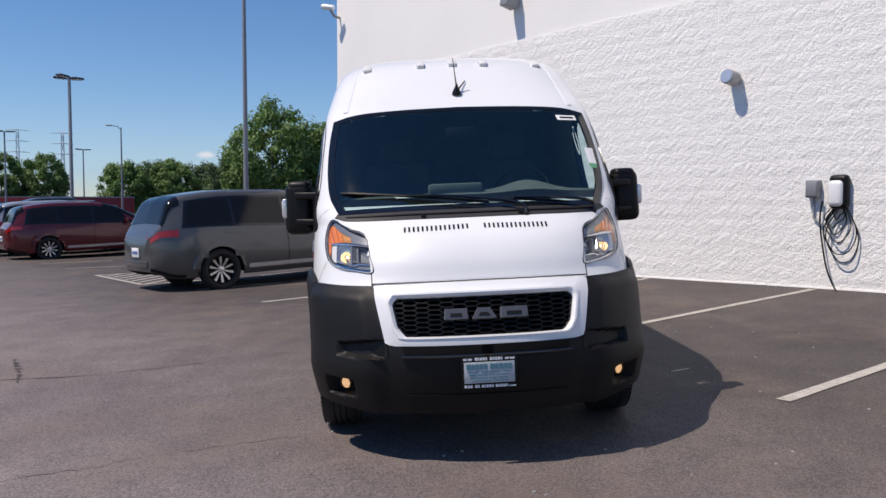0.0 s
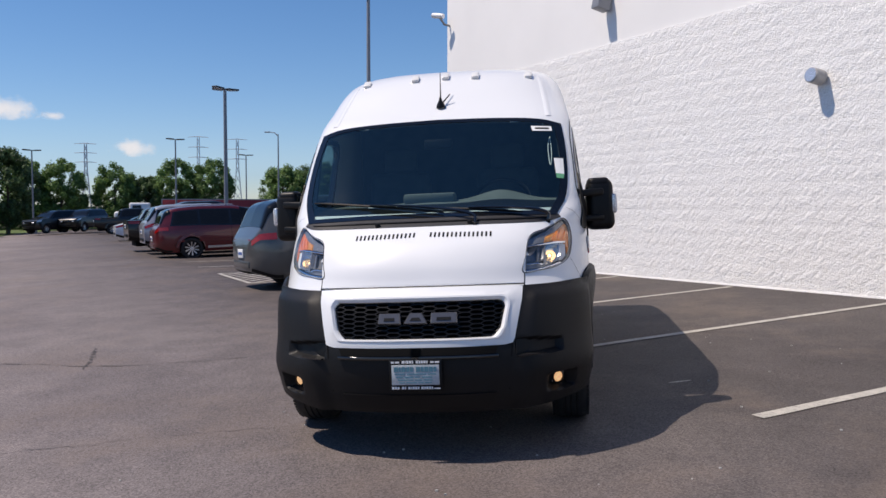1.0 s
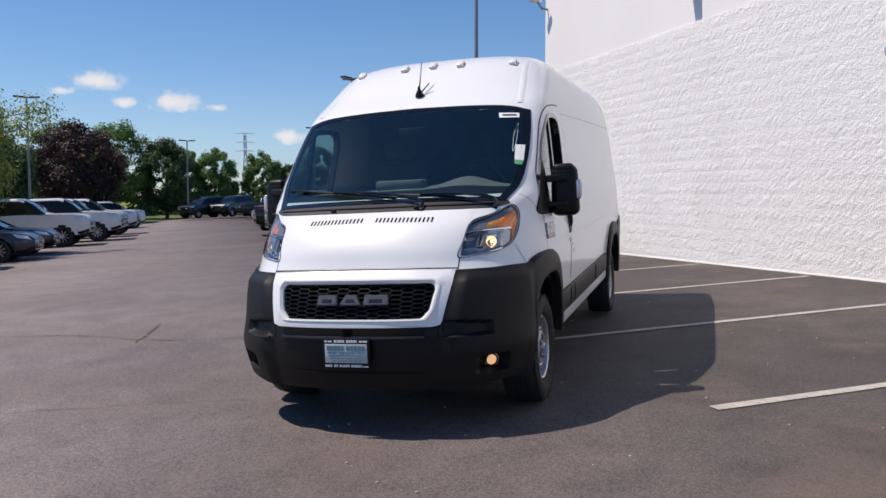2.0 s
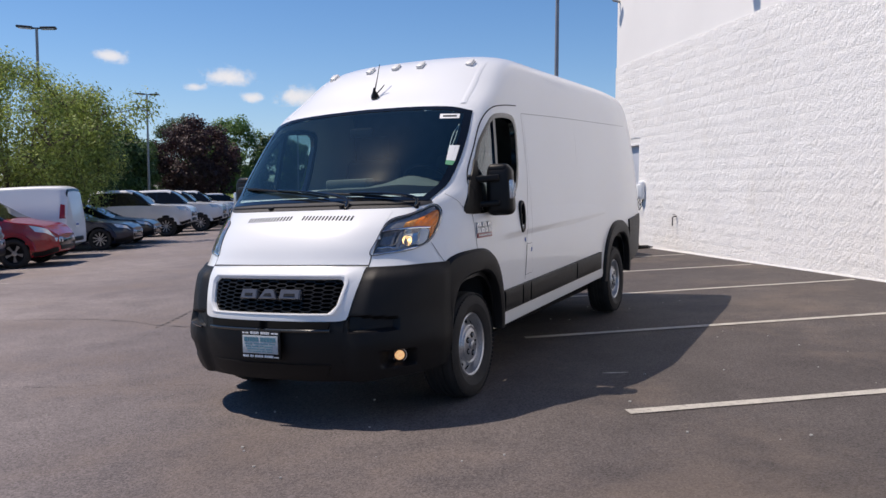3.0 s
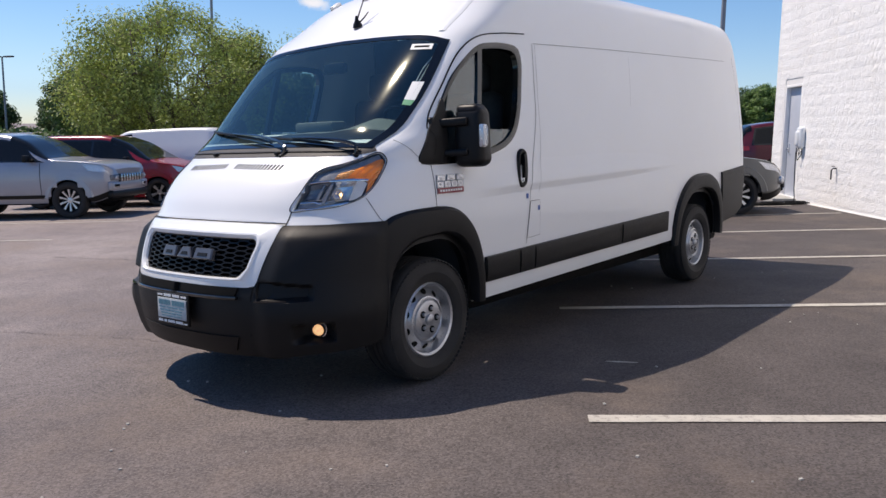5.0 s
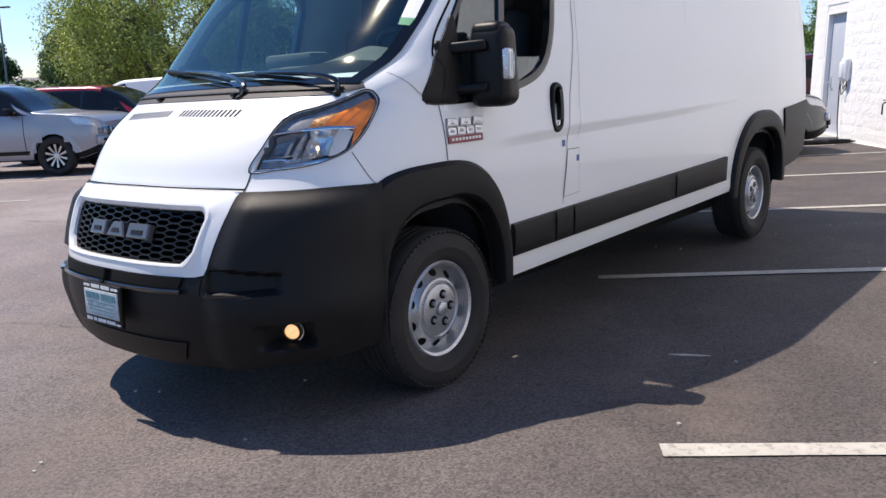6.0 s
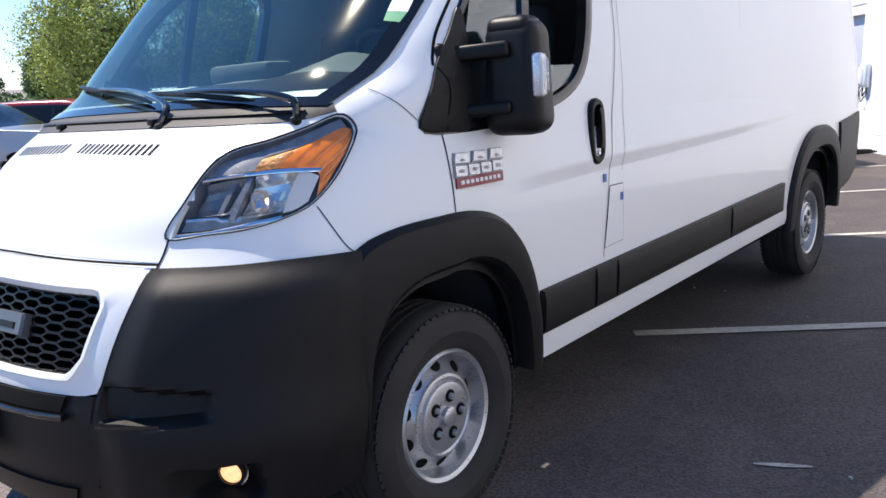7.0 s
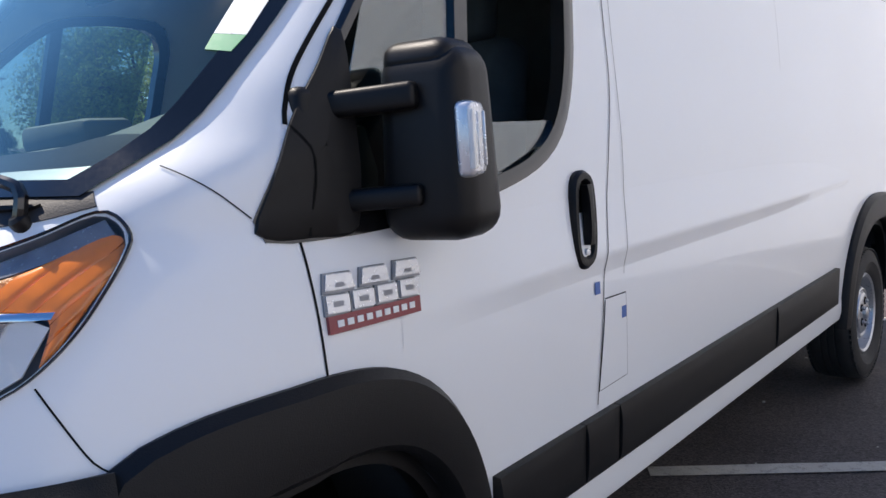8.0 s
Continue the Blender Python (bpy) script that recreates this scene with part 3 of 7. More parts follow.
# charging boxes, lamps, tap and camera on the wall
def charger(u, z, ground_at, coils=6, back="black"):
    """A white car charger with a coiled black cable, and the grey switch box beside it."""
    t = thing("car_charger", "white wall-mounted car charger with coiled black cable", "charger", "", wall_pose(u, 0.0, z))
    part("charger_body", box((0.20, 0.16, 0.34), pose(-0.008, -0.085, -0.02, 0, 0, 0), 0.058, 4), "white", t, "rounded white case")
    part("charger_back", box((0.25, 0.13, 0.44), pose(0.012, -0.066, 0.0, 0, 0, 0), 0.06, 4), back, t, "rounded back shell")
    part("charger_mark", lathe([(0.026, 0.0), (0.03, 0.004), (0.022, 0.005), (0.018, 0.003)], pose(0, -0.156, 0.08, 90, 0, 0), 20, True), "blue", t)
    rng = random.Random(3)
    drop = ground_at - z
    for k in range(coils):
        w, low = 0.08 + 0.03 * k + rng.uniform(-0.02, 0.02), -0.36 - 0.11 * k + rng.uniform(-0.04, 0.04)
        sway = rng.uniform(-0.08, 0.10)
        pts = [(-0.06 + 0.02 * k, -0.06, -0.16), (sway - w, -0.05 - 0.01 * k, (low - 0.16) / 2), (sway - w * 0.5, -0.07, low + 0.06), (sway, -0.08, low), (sway + w * 0.6, -0.07, low + 0.06), (sway * 0.5 + w, -0.05, (low - 0.16) / 2), (0.05, -0.07 - 0.012 * k, -0.12 + 0.02 * k)]
        part("charging_cable", tube([tuple(p) for p in smooth_curve(pts, 36)], 0.008, 6), "black", t, "black looped cable")
    pts = [(-0.22, -0.05, -0.12), (-0.24, -0.06, -0.4), (-0.14, -0.08, drop + 0.35), (-0.02, -0.1, drop + 0.08), (0.06, -0.16, drop + 0.02)]
    part("charging_cable", tube([tuple(p) for p in smooth_curve(pts, 36)], 0.011, 6), "black", t)
    return t


charger(2.02, 1.57, 0.28)
sb = thing("switch_box", "small grey metal switch box with conduit on the wall", "switch box", "", wall_pose(2.36, 0.0, 1.61))
part("box_body", box((0.17, 0.11, 0.23), pose(0, -0.055, 0), 0.008), "galv", sb)
part("box_lid", box((0.15, 0.012, 0.19), pose(0, -0.116, 0), 0.006), "galv", sb)
part("conduit", tube([(0, -0.04, -0.11), (0, -0.04, -0.38), (0.12, -0.05, -0.46)], 0.014, 8), "galv", sb)
charger(12.95, 1.40, 0.08, 2, "white")


def cable_heap(u, n, spread):
    """Loops of black cable lying on the asphalt."""
    rng = random.Random(12)
    t = thing("cable_heap", "heap of black charging cable on the asphalt", "cable")
    for k in range(5):
        cu, cn, r = u + rng.uniform(-0.2, 0.2), n + rng.uniform(-spread, spread) * 0.5, rng.uniform(0.25, 0.45)
        pts = [tuple(on_ground(cu + r * 0.5 * math.cos(a) * rng.uniform(0.8, 1.2), cn + r * 1.6 * math.sin(a) * rng.uniform(0.8, 1.2), 0.014 + 0.012 * k)) for a in (math.pi * i / 4 for i in range(8))]
        part("cable_loop", tube([tuple(q) for q in smooth_curve(pts, 40)], 0.014, 6), "black", t)
    return t


cable_heap(12.55, 6.75, 0.9)


def wall_lamp(u, z):
    t = thing("wall_lamp", "pale grey cylinder lamp on the white wall", "lamp", "", wall_pose(u, 0.0, z))
    part("bracket", box((0.12, 0.06, 0.12), pose(0, -0.03, 0), 0.01), "galv", t)
    part("lamp_housing", lathe([(0.0001, -0.10), (0.098, -0.10), (0.106, -0.09), (0.106, 0.09), (0.098, 0.10), (0.0001, 0.10)], pose(0, -0.15, 0.0, 82, 0, 0), 28), "lampbody", t, "pale grey drum")
    part("lamp_lens", lathe([(0.0001, 0.0), (0.09, 0.0), (0.09, 0.01), (0.0001, 0.012)], pose(0, -0.15, 0.0, 82, 0, 0) @ pose(0, 0, 0.098), 24), "satin", t)
    return t


wall_lamp(3.57, 3.20)
fl = thing("wall_flood_lamp", "grey flood lamp box on the upper wall", "lamp", "", wall_pose(8.25, 0.0, 5.22))
part("flood_body", box((0.22, 0.28, 0.34), pose(0, -0.16, 0, -12, 0, 0), 0.02), "galv", fl)
part("flood_arm", box((0.08, 0.06, 0.1), pose(0, -0.02, 0), 0.005), "galv", fl)
tap = thing("wall_tap", "small rusty outdoor tap on the wall", "tap", "", wall_pose(11.1, 0.0, 0.87))
part("tap_pipe", tube([(0, 0.02, 0), (0, -0.07, 0), (0, -0.10, -0.03), (0, -0.10, -0.2)], 0.014, 8), "bronze", tap)
part("tap_wheel", lathe([(0.03, 0), (0.036, 0.006), (0.03, 0.012), (0.024, 0.006)], pose(0, -0.07, 0.03), 14, True), "bronze", tap)
sc = thing("security_camera", "white security camera at the corner of the building", "camera", "", wall_pose(14.80, 0.0, 6.15))
part("camera_body", lathe([(0.0001, -0.16), (0.06, -0.15), (0.07, 0.1), (0.06, 0.18), (0.0001, 0.18)], pose(0.0, -0.32, 0.12, 80, 0, -60), 18), "white", sc)
part("camera_arm", tube([(0, 0, -0.1), (0, -0.15, -0.08), (0, -0.28, 0.08)], 0.03, 8), "galv", sc)

# ---- lamp posts ----
def lamp_post(x, y, top, heads=2, turn=0.0, label="tall grey steel car-park lamp post with flat twin heads"):
    z = ground_z(x, y)
    t = thing("lamp_post", label, "lamp post", "car-park lamp posts", pose(x, y, z, 0, 0, turn))
    h = top - z
    part("base", lathe([(0.28, -0.2), (0.28, 0.7), (0.25, 0.75), (0.0001, 0.75)], None, 18), "concrete", t, "round concrete footing")
    part("pole", tube([(0, 0, 0.7), (0, 0, h * 0.5), (0, 0, h - 0.05)], [0.085, 0.07, 0.055], 12), "galv", t)
    for k in range(heads):
        s = 1 if k == 0 else -1
        part("arm", box((0.2, 0.05, 0.06), pose(s * 0.1, 0, h - 0.06)), "bronze", t)
        head = part("lamp_head", box((0.62, 0.34, 0.09), pose(s * 0.45, 0, h - 0.03, 0, s * -3, 0), 0.03), "bronze", t, "flat dark lamp head")
        part("lamp_lens", box((0.5, 0.26, 0.02), pose(s * 0.45, 0, h - 0.08, 0, s * -3, 0)), "satin", head)
    return t


lamp_post(-5.28, 21.67, 8.45, 2, 60)
lamp_post(-16.58, 37.1, 7.65, 2, 70)
lamp_post(-27.0, 19.6, 7.95, 2, 40)
lamp_post(-38.5, 36.8, 7.45, 2, 50)
lamp_post(-30.52, 60.28, 7.0, 2, 50)
lamp_post(-31.1, 77.46, 6.75, 2, 50)
lamp_post(-44.29, 61.55, 6.3, 2, 55)
lamp_post(-18.25, 41.3, 8.2, 2, 30)
lamp_post(-55.7, 23.1, 6.0, 2, 40)
street = thing("street_lamp", "slim pale street lamp with a curved arm", "street lamp", "", pose(-24.1, 67.26, ground_z(-24.1, 67.26)))
part("pole", tube([(0, 0, 0), (0, 0, 6.5), (0, 0, 8.1)], [0.09, 0.06, 0.05], 10), "galv", street)
part("arm", tube([(0, 0, 7.9), (-0.3, 0, 8.2), (-0.9, 0, 8.3)], [0.045, 0.04, 0.035], 8), "galv", street)
part("lamp_head", box((0.5, 0.22, 0.1), pose(-1.0, 0, 8.28), 0.03), "galv", street)

# ---- trees ----
def tree(x, y, height, radius, leaf, seed, leaves=9000, size=0.09, trunk=0.2, low=0.25, stems=1, label="", kind_name="tree", clump=None, wide=0.42, z=None, twigs=False):
    """Tapered trunk and limbs, and a crown of many small leaves in uneven clumps."""
    rng = random.Random(seed)
    t = thing(kind_name, label, "tree", "", pose(x, y, ground_z(x, y) - 0.05 if z is None else z))
    wood = bmesh.new()
    tips = []
    for s in range(stems):
        a = 2 * math.pi * s / stems + rng.uniform(-0.4, 0.4)
        lean = 0.0 if stems == 1 else rng.uniform(0.15, 0.32)
        top = Vector((math.cos(a) * lean * height, math.sin(a) * lean * height, height * 0.62))
        base = Vector((math.cos(a) * 0.15, math.sin(a) * 0.15, 0)) if stems > 1 else Vector()
        r = trunk / (1 if stems == 1 else stems ** 0.5)
        mid = base.lerp(top, 0.45) + Vector((rng.uniform(-0.1, 0.1), rng.uniform(-0.1, 0.1), 0)) * height * 0.2
        add_tube(wood, [base, mid, top], [r, r * 0.65, r * 0.2], 7)
        for k in range(9 if stems == 1 else 6):
            f = rng.uniform(low + 0.05, 0.98)
            p = base.lerp(mid, f / 0.5) if f < 0.5 else mid.lerp(top, (f - 0.5) / 0.5)
            b = a + rng.uniform(-1.6, 1.6) if stems > 1 else 2 * math.pi * (k / 9) + rng.uniform(-0.4, 0.4)
            reach = radius * (rng.uniform(0.5, 0.9) if stems == 1 else rng.uniform(0.3, 0.6))
            e = p + Vector((math.cos(b) * reach, math.sin(b) * reach, reach * rng.uniform(0.25, 0.8)))
            m = p.lerp(e, 0.5) + Vector((0, 0, reach * 0.12))
            add_tube(wood, [p, m, e], [r * 0.35, r * 0.2, r * 0.06], 5)
            tips += [m, e]
    n_clump = clump or int(46 + radius * 6)
    zc, zr = height * (low + 1) / 2, height * (1 - low) / 2
    centres = []
    while len(centres) < n_clump:
        v = Vector((rng.gauss(0, 1), rng.gauss(0, 1), rng.gauss(0, 1))).normalized() * rng.uniform(0.55, 1.0) ** 0.6
        c = Vector((v.x * radius * 0.86, v.y * radius * 0.86, zc + v.z * zr * 0.88))
        cr = radius * rng.uniform(0.16, wide * 0.8)
        c.z = min(c.z, height - cr * 0.9)
        if c.z < height * low:
            continue
        centres.append((c, cr))
    for p in tips:
        if math.hypot(p.x, p.y) > radius * 1.02:
            continue
        cr = radius * rng.uniform(0.12, 0.24)
        centres.append((Vector((p.x, p.y, min(p.z, height - cr))), cr))
    if twigs:
        for c, cr in centres:
            root = min(tips, key=lambda q: (q - c).length + 0.6 * max(q.z - c.z, 0))
            mid = root.lerp(c, 0.5) + Vector((rng.uniform(-0.2, 0.2), rng.uniform(-0.2, 0.2), rng.uniform(0.0, 0.3)))
            add_tube(wood, [root, mid, c, c + (c - mid).normalized() * cr * 0.8], [0.032, 0.022, 0.012, 0.004], 5)
            for _ in range(4):
                v = Vector((rng.gauss(0, 1), rng.gauss(0, 1), rng.gauss(0.4, 0.8))).normalized() * cr * 0.95
                add_tube(wood, [mid.lerp(c, 0.7), c + v * 0.5, c + v], [0.012, 0.008, 0.003], 4)
    part("trunk", wood, "bark", t, "brown bark trunk and limbs")
    per = leaves // len(centres)
    dice = np.random.default_rng(seed)
    spots, sizes, outs = [], [], []
    for c, cr in centres:
        k = int(per * (cr / (radius * 0.27)) ** 1.5) + 3
        v = dice.normal(size=(k, 3)) * (1, 1, 0.8)
        v = v / np.linalg.norm(v, axis=1)[:, None] * cr * dice.uniform(0.35, 1.08, (k, 1))
        outs.append(v / np.linalg.norm(v, axis=1)[:, None])
        spots.append(v + np.array(c)); sizes.append(size * dice.uniform(0.6, 1.4, (k, 1)))
    p, s = np.concatenate(spots), np.concatenate(sizes)
    face = np.concatenate(outs) + dice.normal(size=p.shape) * 0.42 + (0, 0, 0.25)
    a = np.cross(face, dice.normal(size=p.shape))
    a /= np.linalg.norm(a, axis=1)[:, None]
    b = np.cross(face, a)
    b /= np.linalg.norm(b, axis=1)[:, None]
    verts = np.stack([p - a * s, p + b * s * 0.5, p + a * s, p - b * s * 0.5], 1).reshape(-1, 3)
    faces = np.arange(len(verts)).reshape(-1, 4)
    me = bpy.data.meshes.new("crown")
    me.from_pydata(verts.tolist(), [], faces.tolist())
    me.materials.append(M[leaf])
    crown = new("crown", me)
    crown.parent = t
    tagged(crown, "many small leaves in uneven clumps")
    return t


tree(-22.35, 14.55, 6.8, 4.25, "leaf", 11, 150000, 0.055, 0.32, 0.12, 7, "wide airy yellow-green tree with several thin stems", clump=125, wide=0.24, twigs=True)
for i, (x, y, top, r, leaf, lab) in enumerate((
        (-8.8, 50.0, 8.6, 4.2, "leaf2", "large full green tree behind the parked cars"), (-5.2, 52.0, 7.2, 3.2, "leaf2", "full green tree behind the parked cars"),
        (-50.4, 75.5, 6.9, 3.2, "leaf2", "round green tree on the far verge"), (-46.0, 78.0, 6.4, 3.0, "leaf2", "round green tree on the far verge"), (-40.6, 81.0, 7.0, 3.1, "leaf2", "round green tree on the far verge"),
        (-37.0, 82.5, 7.1, 3.1, "leaf2", "round green tree on the far verge"), (-31.5, 90.0, 6.7, 3.6, "leaf2", "round green tree on the far verge"), (-26.5, 92.0, 6.9, 3.4, "leaf2", "round green tree on the far verge"), (-21.0, 95.0, 6.0, 3.2, "leaf2", "round green tree on the far verge"),
        (-53.5, 74.0, 6.9, 3.0, "leaf2", "round green tree on the far verge"), (-43.5, 80.0, 5.0, 2.4, "leaf3", "small dark green tree on the verge"),
        (-56.0, 58.0, 8.6, 4.4, "leaf3", "dark green tree beyond the car park"), (-51.5, 60.5, 8.7, 4.4, "leaf2", "full green tree beyond the car park"), (-47.9, 63.2, 7.3, 3.4, "leaf3", "dark green tree beyond the car park"),
        (-47.5, 51.0, 7.6, 4.6, "leaf4", "purple-leaved plum tree beyond the lot"), (-50.5, 46.0, 6.2, 3.4, "leaf3", "dark green tree beyond the car park"), (-44.0, 38.5, 6.4, 4.2, "leaf3", "dark green tree beyond the car park"), (-40.5, 33.0, 6.1, 3.8, "leaf3", "dark green tree beyond the car park"),
        (-40.0, 22.0, 5.2, 4.0, "leaf3", "dark green tree beyond the car park"), (-44.0, 12.0, 3.6, 3.2, "leaf3", "dark green tree beyond the car park"), (-31.0, 101.0, 7.2, 4.2, "leaf3", "dark green tree beyond the car park"), (-24.5, 104.0, 7.4, 4.4, "leaf3", "dark green tree beyond the car park"),
        (-15.0, 70.0, 6.6, 3.6, "leaf3", "dark green tree beyond the car park"), (-62.0, 70.0, 8.0, 4.5, "leaf3", "dark green tree beyond the car park"), (-58.0, 30.0, 6.0, 4.0, "leaf3", "dark green tree beyond the car park"), (-62.0, 24.0, 4.3, 3.0, "leaf3", "dark green tree beyond the car park"),
        (-57.0, 18.0, 3.2, 2.6, "leaf3", "small dark green tree beyond the car park"), (-68.0, 34.0, 4.4, 3.6, "leaf3", "dark green tree beyond the car park"))):
    z = ground_z(x, y)
    tree(x, y, top - z, r * 0.84, leaf, 40 + i, 32000, 0.125, 0.2, 0.04, 1, lab, clump=int(90 + r * 8), wide=0.30)
def hedge(x0, y0, x1, y1, h, w, leaf, seed, n=5000):
    rng = random.Random(seed)
    verts, faces = [], []
    for _ in range(n):
        s, v = rng.random(), rng.random()
        p = Vector((x0 + (x1 - x0) * s + rng.uniform(-w, w), y0 + (y1 - y0) * s + rng.uniform(-w, w), 0))
        p.z = ground_z(p.x, p.y) + h * v * (0.8 + 0.2 * math.sin(s * 40))
        a = Vector((rng.gauss(0, 1), rng.gauss(0, 1), rng.gauss(0, 1))).normalized() * rng.uniform(0.08, 0.2)
        b = a.orthogonal() * 0.6
        i = len(verts)
        verts += [p - a, p + b, p + a, p - b]
        faces.append((i, i + 1, i + 2, i + 3))
    me = bpy.data.meshes.new("hedge")
    me.from_pydata([tuple(v) for v in verts], [], faces)
    me.materials.append(M[leaf])
    return tagged(new("hedge", me), "trimmed bright green hedge behind the parked cars", "hedge", "", "stuff")


hedge(-30.0, 10.0, -36.0, 42.0, 1.7, 0.8, "leaf", 3, 7000)
hedge(-78, -40, -74, 40, 2.6, 3.0, "leaf3", 7, 16000)
hedge(-52, 20, -66, 66, 2.4, 2.5, "leaf3", 4, 20000)
hedge(-66, 66, -40, 96, 2.6, 2.5, "leaf3", 5, 20000)
hedge(-40, 96, -12, 112, 2.6, 2.5, "leaf3", 6, 16000)


def lawn():
    bm = bmesh.new()
    pts = smooth_curve([(-30, -30), (-30.5, 8), (-37, 42), (-48.5, 68), (-40, 84), (-20, 96), (10, 110)], 60)
    rows = [[], []]
    for p in pts:
        w = np.array((-1.0, 0.55)) * 14
        for r, q in zip(rows, (p, p + w)):
            r.append((q[0], q[1], ground_z(q[0], q[1]) + 0.05))
    grid_faces(bm, rows)
    return bm


structure(part("lawn", lawn(), "grass"), "mown grass verge round the car park", "lawn")

# ---- pylons ----
def pylon(x, y, h):
    t = thing("pylon", "tall grey lattice power pylon far away", "pylon", "", pose(x, y, -1.2, 0, 0, 25))
    bm = bmesh.new()
    for sx in (-1, 1):
        for sy in (-1, 1):
            add_tube(bm, [(sx * 3, sy * 3, 0), (sx * 0.9, sy * 0.9, h * 0.6), (sx * 0.7, sy * 0.7, h)], 0.20, 4)
    for k in range(8):
        z0, z1 = h * k / 8, h * (k + 1) / 8
        w0, w1 = 3 - 2.2 * min(k / 5, 1), 3 - 2.2 * min((k + 1) / 5, 1)
        for s in (-1, 1):
            add_tube(bm, [(-w0, s * w0, z0), (w1, s * w1, z1)], 0.1, 4); add_tube(bm, [(w0, s * w0, z0), (-w1, s * w1, z1)], 0.1, 4)
    part("lattice", bm, "haze", t)
    for z in (0.72, 0.86, 1.0):
        part("cross_arm", tube([(-7, 0, h * z), (0, 0, h * z + 0.5), (7, 0, h * z)], [0.15, 0.3, 0.15], 4), "haze", t)


pylon(-250, 551, 51)
pylon(-226, 563, 50)
pylon(-312, 512, 44)

# ---- clouds ----
def cloud(x, y, z, w, seed):
    """Three domed banks of vapour behind one another, facing the car park."""
    rng = random.Random(seed)
    bm = bmesh.new()
    for bank in range(3):
        shift, tall = rng.uniform(-0.06, 0.06) * w, rng.uniform(0.34, 0.42) * w
        rows = [[bm.verts.new((a * w * 0.5 + shift, bank * 0.12 * w + 0.1 * w * (a * a + c * c), c * tall * 0.5)) for a in np.linspace(-1, 1, 9)] for c in np.linspace(-1, 1, 7)]
        for low, high in zip(rows, rows[1:]):
            for k in range(8):
                bm.faces.new((low[k], low[k + 1], high[k + 1], high[k]))
    ob = part("cloud", bm, "cloud", angle=180)
    ob.matrix_world = pose(x, y, z, 0, 0, math.degrees(math.atan2(y, x)) - 90)
    return structure(ob, "small white fair-weather cloud", "cloud")


for k, (cx, cy, cz, w) in enumerate(((-968, 1140, 194, 85), (-936, 1166, 156, 46), (-873, 1214, 163, 92), (-815, 1254, 151, 40), (-713, 1315, 104, 70), (-1105, 1006, 218, 60), (-1356, 630, 226, 66),
                                    (-1286, 763, 246, 30), (-337, 1457, 90, 34), (-1010, 1100, 172, 40))):
    cloud(cx, cy, cz, w * 1.3, k + 1)

# ---- red trailer beyond the row ----
M["trailer_red"] = mat("faded_red_trailer", (0.36, 0.03, 0.035), 0.5, var=0.1, scale=1.5)


def semi_trailer(m, length, label):
    t = thing("semi_trailer_truck", label, "truck", "", m)
    part("box_body", box((length, 2.5, 2.35), pose(0, 0, 2.1), 0.04), "trailer_red", t)
    part("top_rail", box((length + 0.02, 2.52, 0.10), pose(0, 0, 3.24)), "concrete", t, "pale top rail")
    part("end_post", box((0.12, 2.54, 2.3), pose(-length / 2 + 0.05, 0, 2.1)), "concrete", t)
    for x, w in ((0.08, 0.08), (0.19, 0.08), (0.30, 0.08), (0.41, 0.08), (0.70, 0.26)):
        part("lettering_bar", box((w * length, 0.02, 0.9 if w < 0.1 else 0.4), pose((x - 0.46) * length, -1.265, 2.3)), "concrete", t)
    for x in (0.31, 0.40):
        part("trailer_wheel", lathe([(0.2, -0.12), (0.48, -0.12), (0.5, 0), (0.48, 0.12), (0.2, 0.12)], pose(x * length, -1.0, 0.5, 90, 0, 0), 20), "rubber", t)
    cx = -length / 2 - 2.0
    cab = part("cab", box((1.9, 2.3, 1.7), pose(cx, 0, 2.05), 0.16, 3), "white", t, "white truck cab")
    part("cab_window", box((0.8, 0.04, 0.6), pose(cx - 0.25, -1.15, 2.35), 0.03), "tint", cab)
    part("cab_screen", box((0.04, 1.9, 0.7), pose(cx - 0.95, 0, 2.35), 0.03), "tint", cab)
    part("truck_bonnet", box((1.5, 1.9, 1.0), pose(cx - 1.6, 0, 1.55), 0.2, 3), "white", t)
    part("truck_frame", box((5.0, 0.9, 0.25), pose(cx + 0.3, 0, 0.95), 0.03), "dark", t)
    for x in (cx - 1.5, cx + 1.2, cx + 2.4):
        part("truck_wheel", lathe([(0.2, -0.12), (0.48, -0.12), (0.5, 0), (0.48, 0.12), (0.2, 0.12)], pose(x, -1.0, 0.5, 90, 0, 0), 20), "rubber", t)


semi_trailer(pose(-32.2, 75.0, -1.15, 0, 0, 25), 12.5, "white truck with a long red box trailer and pale unreadable lettering")
# ---- the cargo van: its skin, described by plan outlines at each height ----
van_front = table([(0.20, 0.13), (0.28, 0.04), (0.40, 0.0), (0.58, -0.012), (0.70, 0.015), (0.90, 0.10), (1.00, 0.175), (1.10, 0.225), (1.20, 0.30), (1.28, 0.40), (1.34, 0.51),
                   (1.39, 0.62), (1.43, 0.70), (1.55, 0.83), (1.80, 1.08), (2.00, 1.285), (2.06, 1.35), (2.17, 1.50), (2.43, 1.858), (2.49, 2.012), (2.52, 2.18), (2.54, 2.55)])
van_wrap = table([(0.2, 0.85), (0.57, 0.95), (0.9, 1.05), (1.1, 1.05), (1.28, 0.95), (1.36, 0.75), (1.43, 0.6), (1.7, 0.5), (2.0, 0.42), (2.2, 0.5), (2.45, 0.55), (2.54, 0.6)])
van_power = table([(0.2, 2.45), (0.57, 2.5), (0.9, 2.75), (1.28, 2.6), (1.42, 3.1), (1.7, 3.6), (2.0, 3.8), (2.3, 3.2), (2.54, 2.8)])
